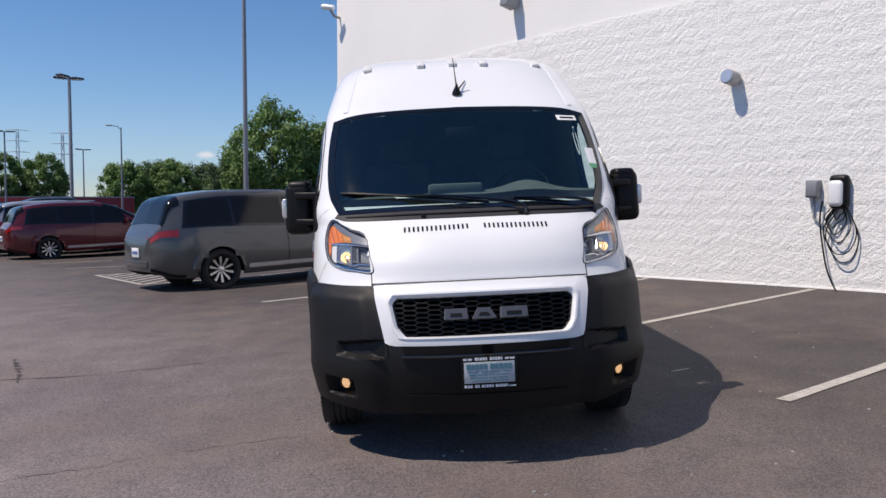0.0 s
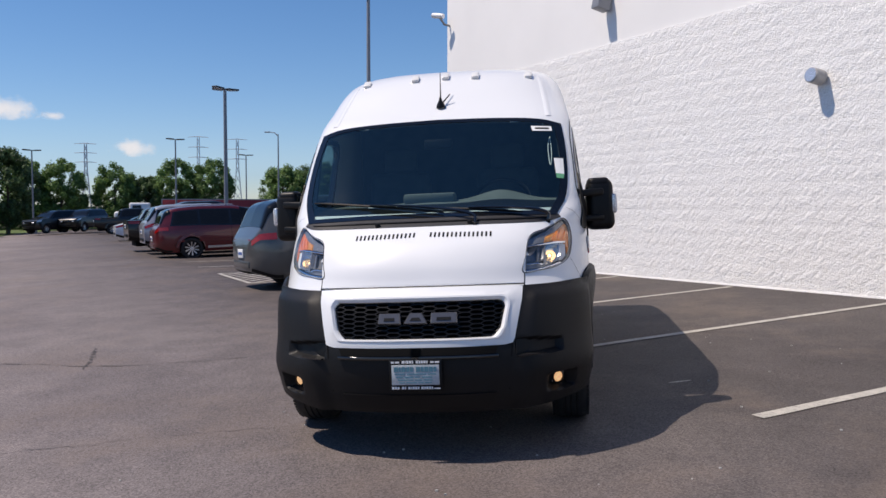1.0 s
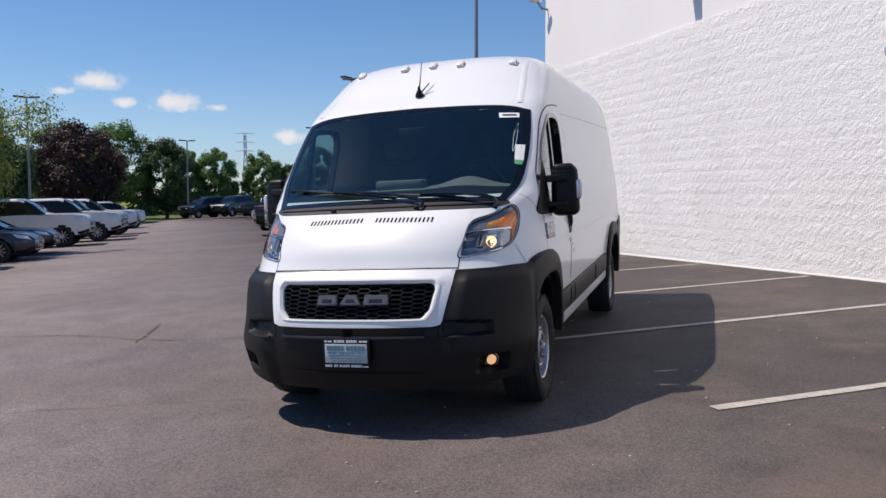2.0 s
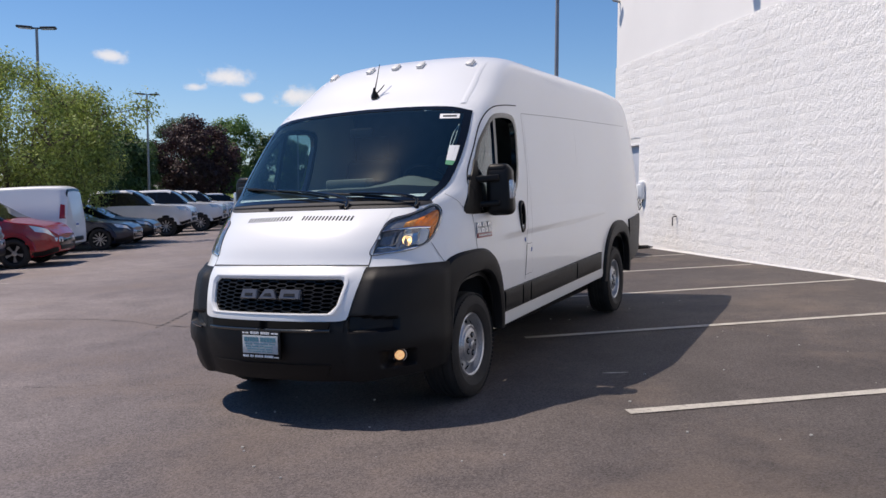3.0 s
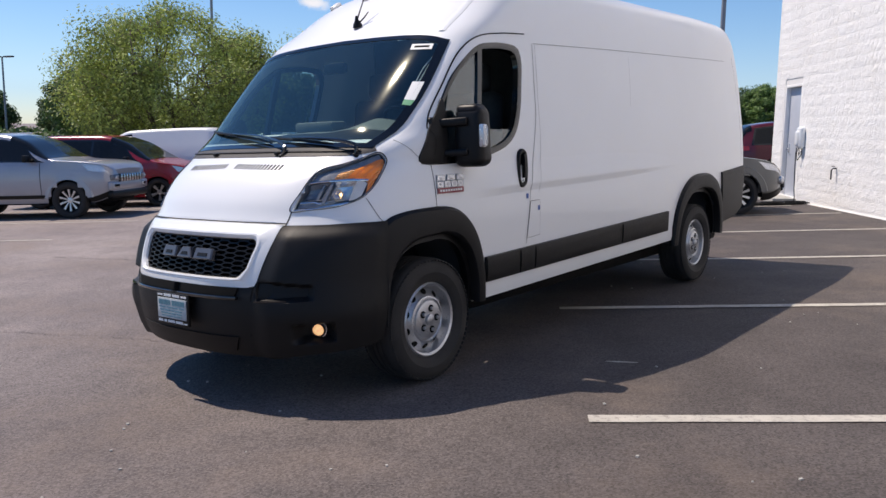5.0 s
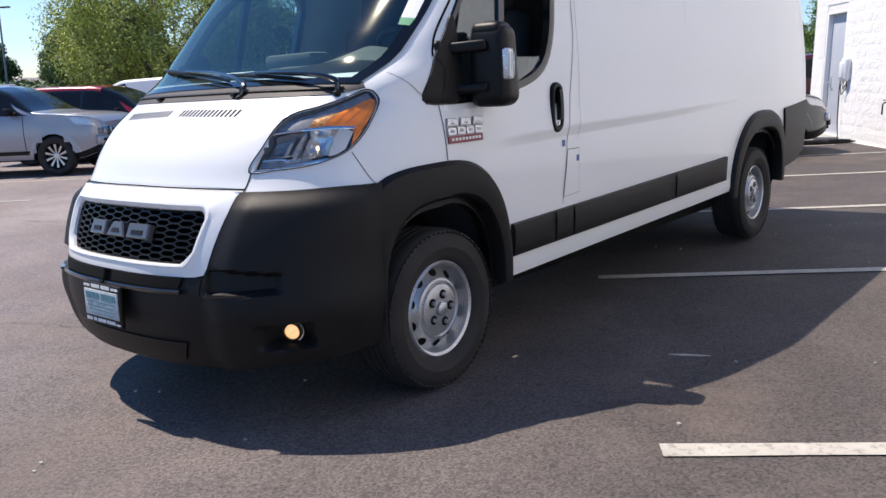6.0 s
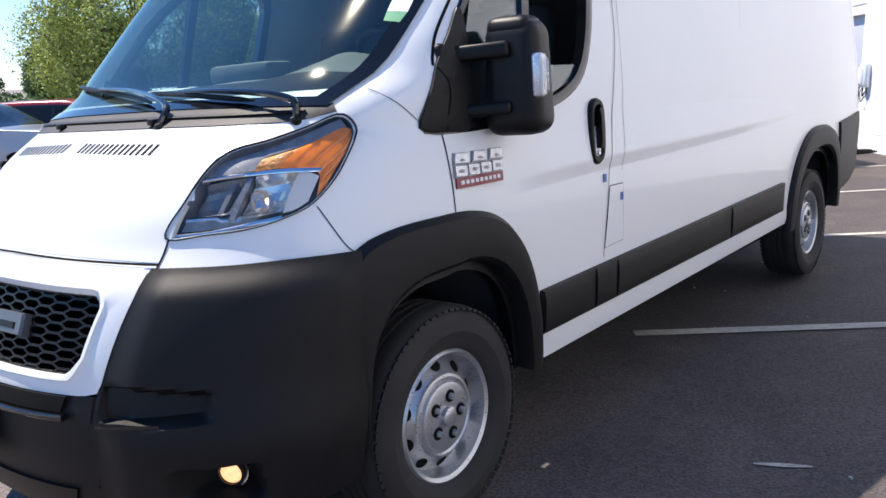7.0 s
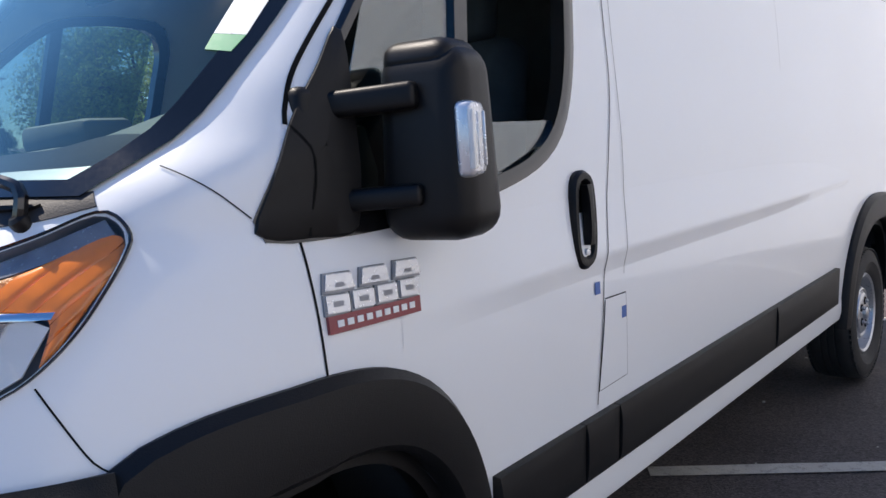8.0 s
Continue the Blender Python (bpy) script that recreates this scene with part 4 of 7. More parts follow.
van_side = table([(0.2, 0.95), (0.4, 0.985), (0.7, 1.005), (1.0, 1.02), (1.3, 1.012), (1.7, 0.975), (2.0, 0.938), (2.2, 0.905), (2.30, 0.882), (2.38, 0.852), (2.44, 0.812), (2.49, 0.745),
                  (2.52, 0.65), (2.54, 0.5)])
van_rear = table([(0.2, 6.30), (1.0, 6.33), (1.8, 6.33), (2.2, 6.31), (2.4, 6.26), (2.49, 6.16), (2.54, 5.8)])
VAN_REAR_ROUND = 0.15
AXLE_F, AXLE_R = 0.998, 4.905


def rear_inset(y, z):
    """How far the side draws in towards the tail: a slow taper, then the rounded rear corner."""
    far = max(min(y - 5.0, 1.3), 0) / 1.3
    over = min(max(y - (van_rear(z) - VAN_REAR_ROUND), 0), VAN_REAR_ROUND * 0.995)
    return 0.080 * far ** 1.8 + VAN_REAR_ROUND - math.sqrt(VAN_REAR_ROUND ** 2 - over ** 2)


def skin(q, z):
    """A point of the skin's left half: q 0..1 round the nose, q - 1 metres along the side past that."""
    w, f, wr, p = van_side(z), van_front(z), van_wrap(z), van_power(z)
    if q <= 1:
        a = max(q, 0) * math.pi / 2
        return Vector((w * math.sin(a) ** (2 / p), f + wr * (1 - max(math.cos(a), 0) ** (2 / p)), z))
    y = f + wr + q - 1
    return Vector((w - (rear_inset(y, z) if y > 5 else 0), y, z))


def q_of(kind, v, z):
    """The q at which the skin has that x (kind x) or y (kind y) at height z."""
    w, f, wr, p = van_side(z), van_front(z), van_wrap(z), van_power(z)
    if kind == "x":
        return math.asin(min(max(v, 0) / w, 1) ** (p / 2)) / (math.pi / 2)
    if v >= f + wr:
        return 1 + v - f - wr
    return math.acos(min(max(1 - (v - f) / wr, 0), 1) ** (p / 2)) / (math.pi / 2)


def off(kind, v, z, d=0.0):
    """The skin at that x or y and height, d metres outside it."""
    q = q_of(kind, v, z)
    p = skin(q, z)
    if d:
        e = 0.01
        a = skin(q + e, z) - skin(max(q - e, 0), z)
        b = skin(q, z + e) - skin(q, z - e)
        if kind == "y" or q > 1:
            b = skin(q_of("y", p.y, z + e), z + e) - skin(q_of("y", p.y, z - e), z - e) if q > 1 else b
        nrm = a.cross(b)
        if nrm.length > 1e-9:
            nrm.normalize()
            if nrm.x < 0 or (q < 0.05 and nrm.y > 0):
                nrm = -nrm
            p = p + nrm * d
    return p


def slab(rows, inner):
    """A closed sheet between outer rows of points and inner rows."""
    bm = bmesh.new()
    a = grid_faces(bm, rows)
    b = grid_faces(bm, inner)
    rim_a = a[0] + [r[-1] for r in a[1:-1]] + a[-1][::-1] + [r[0] for r in a[1:-1]][::-1]
    rim_b = b[0] + [r[-1] for r in b[1:-1]] + b[-1][::-1] + [r[0] for r in b[1:-1]][::-1]
    for i in range(len(rim_a)):
        j = (i + 1) % len(rim_a)
        try:
            bm.faces.new((rim_a[i], rim_a[j], rim_b[j], rim_b[i]))
        except ValueError:
            pass
    bmesh.ops.remove_doubles(bm, verts=bm.verts, dist=1e-5)
    return bm


def patch(kind, low, high, d=0.004, thick=0.012, nu=16, nv=8, bulge=0.0, curve=True):
    """A panel on the skin between two curves of (x or y, z)."""
    cur = smooth_curve if curve else resample
    A, B = cur(low, nu), cur(high, nu)
    rows, inner = [], []
    for j in range(nv):
        s = j / (nv - 1)
        row = [a + (b - a) * s for a, b in zip(A, B)]
        hump = bulge * (1 - (2 * s - 1) ** 4)
        rows.append([off(kind, r[0], r[1], d + hump * (1 - (i / (nu - 1)) ** 8)) for i, r in enumerate(row)])
        inner.append([off(kind, r[0], r[1], d - thick) for r in row])
    return slab(rows, inner)


def ring(kind, outer, inner_loop, d=0.004, thick=0.02, n=48, nv=4, bulge=0.0, lip=0.0, curve=True):
    """A closed band on the skin between two loops of (x or y, z)."""
    cur = smooth_curve if curve else resample
    A, B = cur(outer, n, True), cur(inner_loop, n, True)
    bm = bmesh.new()
    rows = []
    for j in range(nv):
        s = j / (nv - 1)
        rows.append([off(kind, *(a + (b - a) * s), d + bulge * (1 - (2 * s - 1) ** 4) - lip * s) for a, b in zip(A, B)])
    back = [[off(kind, *r, d - lip - thick) for r in B], [off(kind, *r, d - thick) for r in A]]
    rows += back + [rows[0]]
    grid_faces(bm, rows, loop=True)
    bmesh.ops.remove_doubles(bm, verts=bm.verts, dist=1e-5)
    return bm


crease_top = table([(1.2, 1.075), (1.35, 1.081), (2.0, 1.096), (3.1, 1.106), (4.36, 1.122)])
crease_fall = table([(1.2, 0.05), (3.1, 0.046), (3.8, 0.036), (4.36, 0.012)])
CREASE = ((-1.0, 0.0), (-0.8, 0.0012), (-0.2, 0.0085), (0.0, 0.0105), (0.25, 0.0108), (1.2, 0.0075), (2.4, 0.0025), (3.3, 0.0))


def crease_rise(y, z):
    """How far the pressed line along the side stands proud at that place."""
    a = (z - crease_top(y)) / crease_fall(y)
    grow = ease(y, 1.22, 1.7) * (1 - 0.75 * ease(y, 3.4, 4.36))
    return grow * float(np.interp(a, [c[0] for c in CREASE], [c[1] for c in CREASE]))


def seam(kind, pts, width=0.006, d=0.0012, n=40, curve=True):
    """A narrow dark gap between panels."""
    P = (smooth_curve if curve else resample)(pts, n)
    rows = [[], []]
    for i, p in enumerate(P):
        t = P[min(i + 1, n - 1)] - P[max(i - 1, 0)]
        t = t / (np.linalg.norm(t) + 1e-9)
        s = np.array((-t[1], t[0])) * width / 2
        lift = d + (crease_rise(p[0], p[1]) if kind == "y" and 1.22 < p[0] < 4.36 else 0)
        rows[0].append(off(kind, *(p + s), lift)); rows[1].append(off(kind, *(p - s), lift))
    bm = bmesh.new()
    grid_faces(bm, rows)
    return bm


def mirrored(bm):
    """Adds the copy on the other side of the van."""
    geom = bmesh.ops.duplicate(bm, geom=bm.verts[:] + bm.edges[:] + bm.faces[:])["geom"]
    vs = [g for g in geom if isinstance(g, bmesh.types.BMVert)]
    bmesh.ops.scale(bm, vec=(-1, 1, 1), verts=vs)
    bmesh.ops.reverse_faces(bm, faces=[g for g in geom if isinstance(g, bmesh.types.BMFace)])
    bmesh.ops.remove_doubles(bm, verts=bm.verts, dist=2e-4)
    return bm


def flip(bm):
    bmesh.ops.scale(bm, vec=(-1, 1, 1), verts=bm.verts)
    bmesh.ops.reverse_faces(bm, faces=bm.faces)
    return bm


def inside(p, poly):
    x, y = p
    hit = False
    for (x0, y0), (x1, y1) in zip(poly, poly[1:] + poly[:1]):
        if (y0 > y) != (y1 > y) and x < (x1 - x0) * (y - y0) / (y1 - y0) + x0:
            hit = not hit
    return hit


def arch(c, rx, rz, z0, p=2.4, n=25, a0=0.0, a1=180.0):
    """An arch over a wheel, from its rear foot to its front foot, as (y, z)."""
    out = []
    for i in range(n):
        a = radians(a0 + (a1 - a0) * i / (n - 1))
        ca, sa = math.cos(a), math.sin(a)
        out.append((c + rx * math.copysign(abs(ca) ** (2 / p), ca), z0 + rz * abs(sa) ** (2 / p)))
    return out


SCREEN_LOW = [(0.0, 1.374), (0.35, 1.373), (0.65, 1.366), (0.81, 1.36)]
SCREEN_HIGH = [(0.0, 2.055), (0.4, 2.045), (0.7, 2.025), (0.862, 1.985)]
SCREEN_SIDE = [(0.81, 1.36), (0.872, 1.45), (0.893, 1.62), (0.885, 1.82), (0.862, 1.985)]
DOOR_WINDOW = [(0.940, 1.30), (0.955, 1.261), (1.03, 1.255), (1.20, 1.257), (1.40, 1.272), (1.62, 1.308), (1.765, 1.355), (1.865, 1.435), (1.94, 1.58), (1.985, 1.76), (2.010, 1.88),
               (1.985, 1.968), (1.87, 1.990), (1.70, 1.985), (1.53, 1.950), (1.305, 1.79), (1.17, 1.635), (1.04, 1.465)]
LAMP = [(0.602, 1.040), (0.70, 1.044), (0.788, 1.053), (0.845, 1.075), (0.878, 1.105), (0.896, 1.17), (0.896, 1.247), (0.878, 1.31), (0.845, 1.339), (0.79, 1.308), (0.73, 1.279),
        (0.645, 1.244), (0.617, 1.127)]


def van_skin():
    bm = bmesh.new()
    zs = [0.26 + (2.06 - 0.26) * i / 72 for i in range(73)] + [2.06 + (2.49 - 2.06) * i / 16 for i in range(1, 17)] + [2.505, 2.52, 2.532, 2.54]
    rows = []
    for z in zs:
        w, rr = van_side(z), VAN_REAR_ROUND
        y1, ye = van_front(z) + van_wrap(z), van_rear(z) - rr
        row = [skin(i / 44, z) for i in range(45)]
        row += [Vector((w - rear_inset(y, z), y, z)) for y in (y1 + (ye - y1) * i / 170 for i in range(1, 171))]
        wt = w - rear_inset(ye, z)
        row += [Vector((wt - rr + rr * math.cos(a), ye + rr * math.sin(a), z)) for a in (radians(11.25 * k) for k in range(1, 9))]
        row += [Vector(((wt - rr) * (1 - k / 4), ye + rr, z)) for k in range(1, 5)]
        rows.append(row)
    top = [Vector((p.x * 0.5, 2.6 + (p.y - 2.6) * 0.8 if p.y < 4 else p.y * 0.97, 2.552)) for p in rows[-1]]
    rows.append(top)
    rows.append([Vector((0, p.y, 2.556)) for p in top])
    grid_faces(bm, rows)
    bmesh.ops.remove_doubles(bm, verts=bm.verts, dist=1e-5)
    arch_f, arch_r = arch(1.0, 0.44, 0.58, 0.36), arch(4.89, 0.52, 0.60, 0.36)
    screen = SCREEN_LOW + SCREEN_SIDE[1:-1] + SCREEN_HIGH[::-1]
    screen = [(x * 0.975 if x > 0.3 else x - 0.1, 1.72 + (z - 1.72) * 0.955) for x, z in screen]
    cy = 1.48
    win = [(cy + (y - cy) * 0.955, 1.64 + (z - 1.64) * 0.955) for y, z in DOOR_WINDOW]
    lx, lz = np.mean(LAMP, axis=0)
    lamp = [(lx + (x - lx) * 0.965, lz + (z - lz) * 0.955) for x, z in LAMP]
    dense = lambda loop: np.array(smooth_curve(loop, 260, True))
    lamp_d, win_d, screen_d = dense(lamp), dense(win), np.array(resample([(max(x, 0), z) for x, z in screen], 300, True))
    arches = np.array(resample(arch_f, 150) + resample(arch_r, 150))
    for vert in bm.verts:
        x, y, z = vert.co
        if y < 1.0 and 1.0 < z < 1.36 and x > 0.55:
            loop, kind, at, reach = lamp_d, "x", (x, z), 0.015
        elif x > 0.84 and 0.8 < y < 2.08 and z > 1.2 and z < 2.05:
            loop, kind, at, reach = win_d, "y", (y, z), 0.018
        elif x > 0.6 and z < 1.02:
            loop, kind, at, reach = arches, "y", (y, z), 0.02
        else:
            continue
        gap = np.hypot(loop[:, 0] - at[0], loop[:, 1] - at[1])
        i = int(gap.argmin())
        if gap[i] < reach:
            vert.co = skin(q_of(kind, loop[i][0], loop[i][1]), loop[i][1])
    lamp, win = [tuple(p) for p in lamp_d], [tuple(p) for p in win_d]
    gone = []
    for f in bm.faces:
        c = f.calc_center_median()
        if c.z < 0.37 or (c.y < 0.54 and c.z < 0.69 and c.x > 0.5) or (c.y > 0.60 and c.z < 0.432 + 0.017 * max(c.y - 1.4, 0)) or (c.y > 5.45 and c.z < 0.50 + 0.2 * (c.y - 5.5)):
            gone.append(f)
        elif c.z < 1.0 and (inside((c.y, c.z), arch_f) or inside((c.y, c.z), arch_r)) and c.x > 0.6:
            gone.append(f)
        elif c.y < 1.75 and c.z > 1.4 and inside((c.x, c.z), screen):
            gone.append(f)
        elif c.x > 0.86 and c.y > 0.8 and inside((c.y, c.z), win):
            gone.append(f)
        elif c.y < 1.0 and inside((c.x, c.z), lamp):
            gone.append(f)
        elif c.y < 0.36 and 0.69 < c.z < 0.915 and c.x < 0.535:
            gone.append(f)
    bmesh.ops.delete(bm, geom=gone, context="FACES")
    return mirrored(bm)


def wheel(parent, m, steel=True, r=0.362, width=0.225, rim=0.214, label="", spokes=10):
    """A wheel in its local x axis pointing outwards: tyre, rim, and its holes and nuts."""
    turn = m @ pose(0, 0, 0, 0, 90, 0)
    w = width / 2
    prof = [(rim, -w * 0.75), (rim + 0.02, -w * 0.9), (rim + 0.06, -w), (r - 0.05, -w * 0.98), (r - 0.016, -w * 0.86), (r - 0.003, -w * 0.7)]
    for k in range(4):
        a = -0.55 + 0.3 * k
        prof += [(r, w * a), (r, w * (a + 0.2)), (r - 0.008, w * (a + 0.22)), (r - 0.008, w * (a + 0.28))]
    prof = prof[:-2] + [(r - 0.003, w * 0.7), (r - 0.016, w * 0.86), (r - 0.05, w * 0.98), (r - 0.085, w * 1.0), (r - 0.088, w * 0.985), (rim + 0.03, w * 0.93), (rim + 0.008, w * 0.8), (rim, w * 0.7)]
    bm = lathe(prof, turn, 48, True)
    for i in range(72):
        a = 2 * math.pi * i / 72
        for s in (-1, 1):
            add_box(bm, (0.008, 0.021, w * 0.22), turn @ pose(0, 0, 0, 0, 0, math.degrees(a)) @ pose(r - 0.0188, 0, s * w * 0.84, 0, s * 24, 0))
    tyre = part("tyre", bm, "rubber", parent, "black road tyre")
    if steel:
        prof = [(rim - 0.012, -w * 0.7), (rim - 0.004, w * 0.55), (rim + 0.006, w * 0.74), (rim - 0.004, w * 0.82), (rim - 0.016, w * 0.76), (rim - 0.020, w * 0.62), (rim - 0.025, w * 0.40),
                (rim - 0.030, w * 0.30), (0.141, w * 0.56), (0.136, w * 0.66), (0.127, w * 0.68), (0.121, w * 0.63), (0.114, w * 0.63), (0.109, w * 0.72), (0.100, w * 0.75), (0.034, w * 0.75), (0.031, w * 0.87), (0.022, w * 0.91), (0.0001, w * 0.91)]
        rim_ob = part("rim", lathe(prof, turn, 48), "steel", parent, "silver painted steel wheel rim")
        for i in range(10):
            a = 36 * i
            hole = lathe([(0.0001, -0.004), (0.017, -0.004), (0.021, 0.001), (0.0001, 0.0015)], turn @ pose(0, 0, 0, 0, 0, a) @ pose(0.163, 0, w * 0.432, 0, 33, 0) @ Matrix.Diagonal((0.98, 1.1, 1, 1)), 14)
            part("hole", hole, "dark", rim_ob)
        for i in range(5):
            a = radians(72 * i + 20)
            ctr = turn @ pose(0.066 * math.cos(a), 0.066 * math.sin(a), w * 0.755)
            part("nut_recess", lathe([(0.0001, 0.0), (0.021, 0.0), (0.021, 0.003), (0.0001, 0.0035)], ctr, 16), "dark", rim_ob)
            part("wheel_nut", lathe([(0.0001, 0.0), (0.011, 0.0), (0.011, 0.012), (0.007, 0.017), (0.0001, 0.017)], ctr, 6), "steel", rim_ob)
    else:
        prof = [(rim - 0.02, -w * 0.6), (rim - 0.012, w * 0.5), (rim + 0.004, w * 0.72), (rim - 0.008, w * 0.8), (rim - 0.02, w * 0.7), (rim - 0.03, 0.0), (0.06, 0.0), (0.0001, 0.0)]
        rim_ob = part("rim", lathe(prof, turn, 40), "black", parent, "alloy wheel rim with dark pockets")
        for i in range(spokes):
            a = 360 / spokes * i
            bm = bmesh.new()
            q = turn @ pose(0, 0, 0, 0, 0, a)
            r0, r1 = 0.045, rim - 0.012
            w0, w1 = 0.010, 0.42 * math.pi * r1 / spokes
            pts = [(r0, -w0, w * 0.5), (r0, w0, w * 0.5), (r1, w1, w * 0.66), (r1, -w1 * 0.5, w * 0.66)]
            vs = [bm.verts.new(q @ Vector(p)) for p in pts] + [bm.verts.new(q @ Vector((p[0], p[1], p[2] - 0.03))) for p in pts]
            for f in ((0, 1, 2, 3), (7, 6, 5, 4), (0, 4, 5, 1), (1, 5, 6, 2), (2, 6, 7, 3), (3, 7, 4, 0)):
                bm.faces.new([vs[k] for k in f])
            part("spoke", bm, "alloy", rim_ob, smooth=False)
        part("hub_cap", lathe([(0.06, w * 0.3), (0.058, w * 0.5), (0.03, w * 0.56), (0.0001, w * 0.57)], turn, 20), "alloy", rim_ob)
    return tyre


van = thing("cargo_van", "white high-roof extended cargo van with dark grey lower cladding", "van", "", LEVEL)
body = part("body", van_skin(), "white", van, "glossy white painted body shell", angle=28)

# bumper and nose
bumper_inner = table([(0.2, 0.50), (0.45, 0.515), (0.655, 0.54), (0.80, 0.572), (0.99, 0.607)])


def hollow(x, z):
    """How deep the fog lamp's recess and the pocket above it go, at that place on the nose."""
    fog = ease(x, 0.69, 0.765) * (1 - ease(x, 0.835, 0.855)) * ease(z, 0.365, 0.385) * (1 - ease(z, 0.455, 0.475))
    top = 0.684 - 0.13 * max(x - 0.62, 0)
    slot = ease(x, 0.55, 0.57) * (1 - ease(x, 0.775, 0.80)) * ease(z, 0.590, 0.603) * (1 - ease(z, top - 0.012, top + 0.004))
    return 0.075 * fog + 0.04 * slot


def bumper():
    """Wraps the nose from the middle to the front wheel's opening, stepping up beside the grille."""
    def lip(z):
        return 0.008 + 0.010 * math.exp(-((z - 0.50) / 0.10) ** 2)

    def shoulder(z):
        return 0.026 * (1 - ease(z, 0.885, 0.965))
    rows, inner = [], []
    for j in range(16):
        z = 0.280 + 0.375 * j / 15
        w = bumper_inner(z)
        rows.append([off("x", w * i / 20, z, lip(z)) for i in range(21)])
        inner.append([off("x", w * i / 20, z, -0.03) for i in range(21)])
    bm = slab(rows, inner)
    rows, inner = [], []
    for j in range(64):
        s = j / 63
        row, row_in = [], []
        for i in range(64):
            e = i / 63
            z = 0.280 + 0.06 * e + (0.687 - 0.063 * e) * s
            qa, qb = q_of("x", bumper_inner(z), z), q_of("y", 0.585 + 0.07 * s, z)
            p = skin(qa + (qb - qa) * e, z)
            swell = 0.012 * math.exp(-((z - 0.52) / 0.09) ** 2) * ease(e, 0.05, 0.25) * (1 - ease(e, 0.75, 1.0))
            d = lip(z) + swell + shoulder(z) * ease(e, 0.0, 0.16) * (1 - ease(e, 0.86, 1.0)) + 0.012 * ease(e, 0.85, 1.0) + 0.016 * ease(e, 0.35, 0.85)
            kind, val = ("x", p.x) if e < 0.5 else ("y", p.y)
            h = hollow(p.x, z)
            row.append(off(kind, val, z, d - h)); row_in.append(off(kind, val, z, -0.03 - h))
        rows.append(row); inner.append(row_in)
    side = slab(rows, inner)
    tmp = bpy.data.meshes.new("tmp")
    side.to_mesh(tmp); side.free()
    bm.from_mesh(tmp)
    bpy.data.meshes.remove(tmp)
    return mirrored(bm)


bump = part("front_bumper", bumper(), "plastic", van, "dark grey textured plastic front bumper", angle=30)
part("lower_slot", mirrored(patch("x", [(0.0, 0.612), (0.44, 0.612)], [(0.0, 0.652), (0.455, 0.652)], 0.021, 0.02, 12, 3)), "dark", bump, "black slot below the grille")
part("slot_lip", mirrored(patch("x", [(0.0, 0.594), (0.455, 0.594)], [(0.0, 0.609), (0.455, 0.609)], 0.034, 0.03, 12, 5, 0.005)), "gloss", bump, "narrow glossy black lip")
part("lower_intake", mirrored(patch("x", [(0.0, 0.315), (0.40, 0.315)], [(0.0, 0.392), (0.44, 0.392)], 0.019, 0.02, 12, 3)), "black", bump, "black lower air intake")
for s in (0, 1):
    fx = (lambda b: flip(b)) if s else (lambda b: b)
    part("bumper_pocket", fx(patch("x", [(0.560, 0.596), (0.795, 0.600)], [(0.560, 0.694), (0.795, 0.674)], -0.004, 0.02, 12, 6)), "black", bump, "black pocket in the bumper")
    part("pocket_edge", fx(patch("x", [(0.556, 0.586), (0.70, 0.587)], [(0.556, 0.593), (0.70, 0.593)], 0.043, 0.02, 8, 3)), "gloss", bump)
    fm = Matrix.Translation((0.786, 0.292, 0.421)) @ Vector((0.52, -0.85, -0.03)).to_track_quat("Z", "Y").to_matrix().to_4x4()
    fog = part("fog_lamp", fx(lathe([(0.0001, 0.010), (0.018, 0.008), (0.029, 0.002), (0.033, -0.002)], fm, 24)), "warm", bump, "round fog lamp, lit")
    part("fog_lamp_bezel", fx(lathe([(0.031, -0.004), (0.032, 0.010), (0.040, 0.008), (0.044, -0.02), (0.036, -0.03)], fm, 24, True)), "black", fog)
    part("fog_lamp_shell", fx(lathe([(0.05, -0.03), (0.046, -0.004), (0.036, -0.004), (0.03, -0.03)], fm, 24, True)), "chrome", fog)
    scoop = bmesh.new()
    grid_faces(scoop, [[off("x", x, z, -0.018 - 0.030 * ease(x, 0.70, 0.765) + dd) for x in np.linspace(0.705, 0.762, 8)] for z, dd in ((0.378, 0.012), (0.384, 0.0), (0.392, -0.010))])
    part("fog_lamp_scoop", fx(scoop), "satin", fog, "satin scoop beside the fog lamp")
    part("bumper_seam", fx(seam("x", [(0.535, 0.655), (0.525, 0.56), (0.51, 0.40)], 0.006, 0.0125, 14)), "dark", bump)

# grille
OUT = [(-0.60, 0.966), (-0.3, 0.976), (0.3, 0.976), (0.60, 0.966), (0.595, 0.90), (0.545, 0.665), (0.50, 0.655), (-0.50, 0.655), (-0.545, 0.665), (-0.595, 0.90)]
INN = [(-0.475, 0.906), (-0.2, 0.908), (0.2, 0.908), (0.475, 0.906), (0.506, 0.880), (0.478, 0.752), (0.435, 0.704), (-0.435, 0.704), (-0.478, 0.752), (-0.506, 0.880)]


def front_point(x, z, d=0.0):
    p = off("x", abs(x), z, d)
    return Vector((math.copysign(p.x, x), p.y, p.z))


def front_ring(outer, inner_loop, ds, n=96):
    A, B = resample(outer, n, True), resample(inner_loop, n, True)
    bm = bmesh.new()
    rows = [[front_point(*(a + (b - a) * s), d) for a, b in zip(A, B)] for s, d in ds]
    grid_faces(bm, rows + [rows[0]], loop=True)
    bmesh.ops.remove_doubles(bm, verts=bm.verts, dist=1e-5)
    return bm


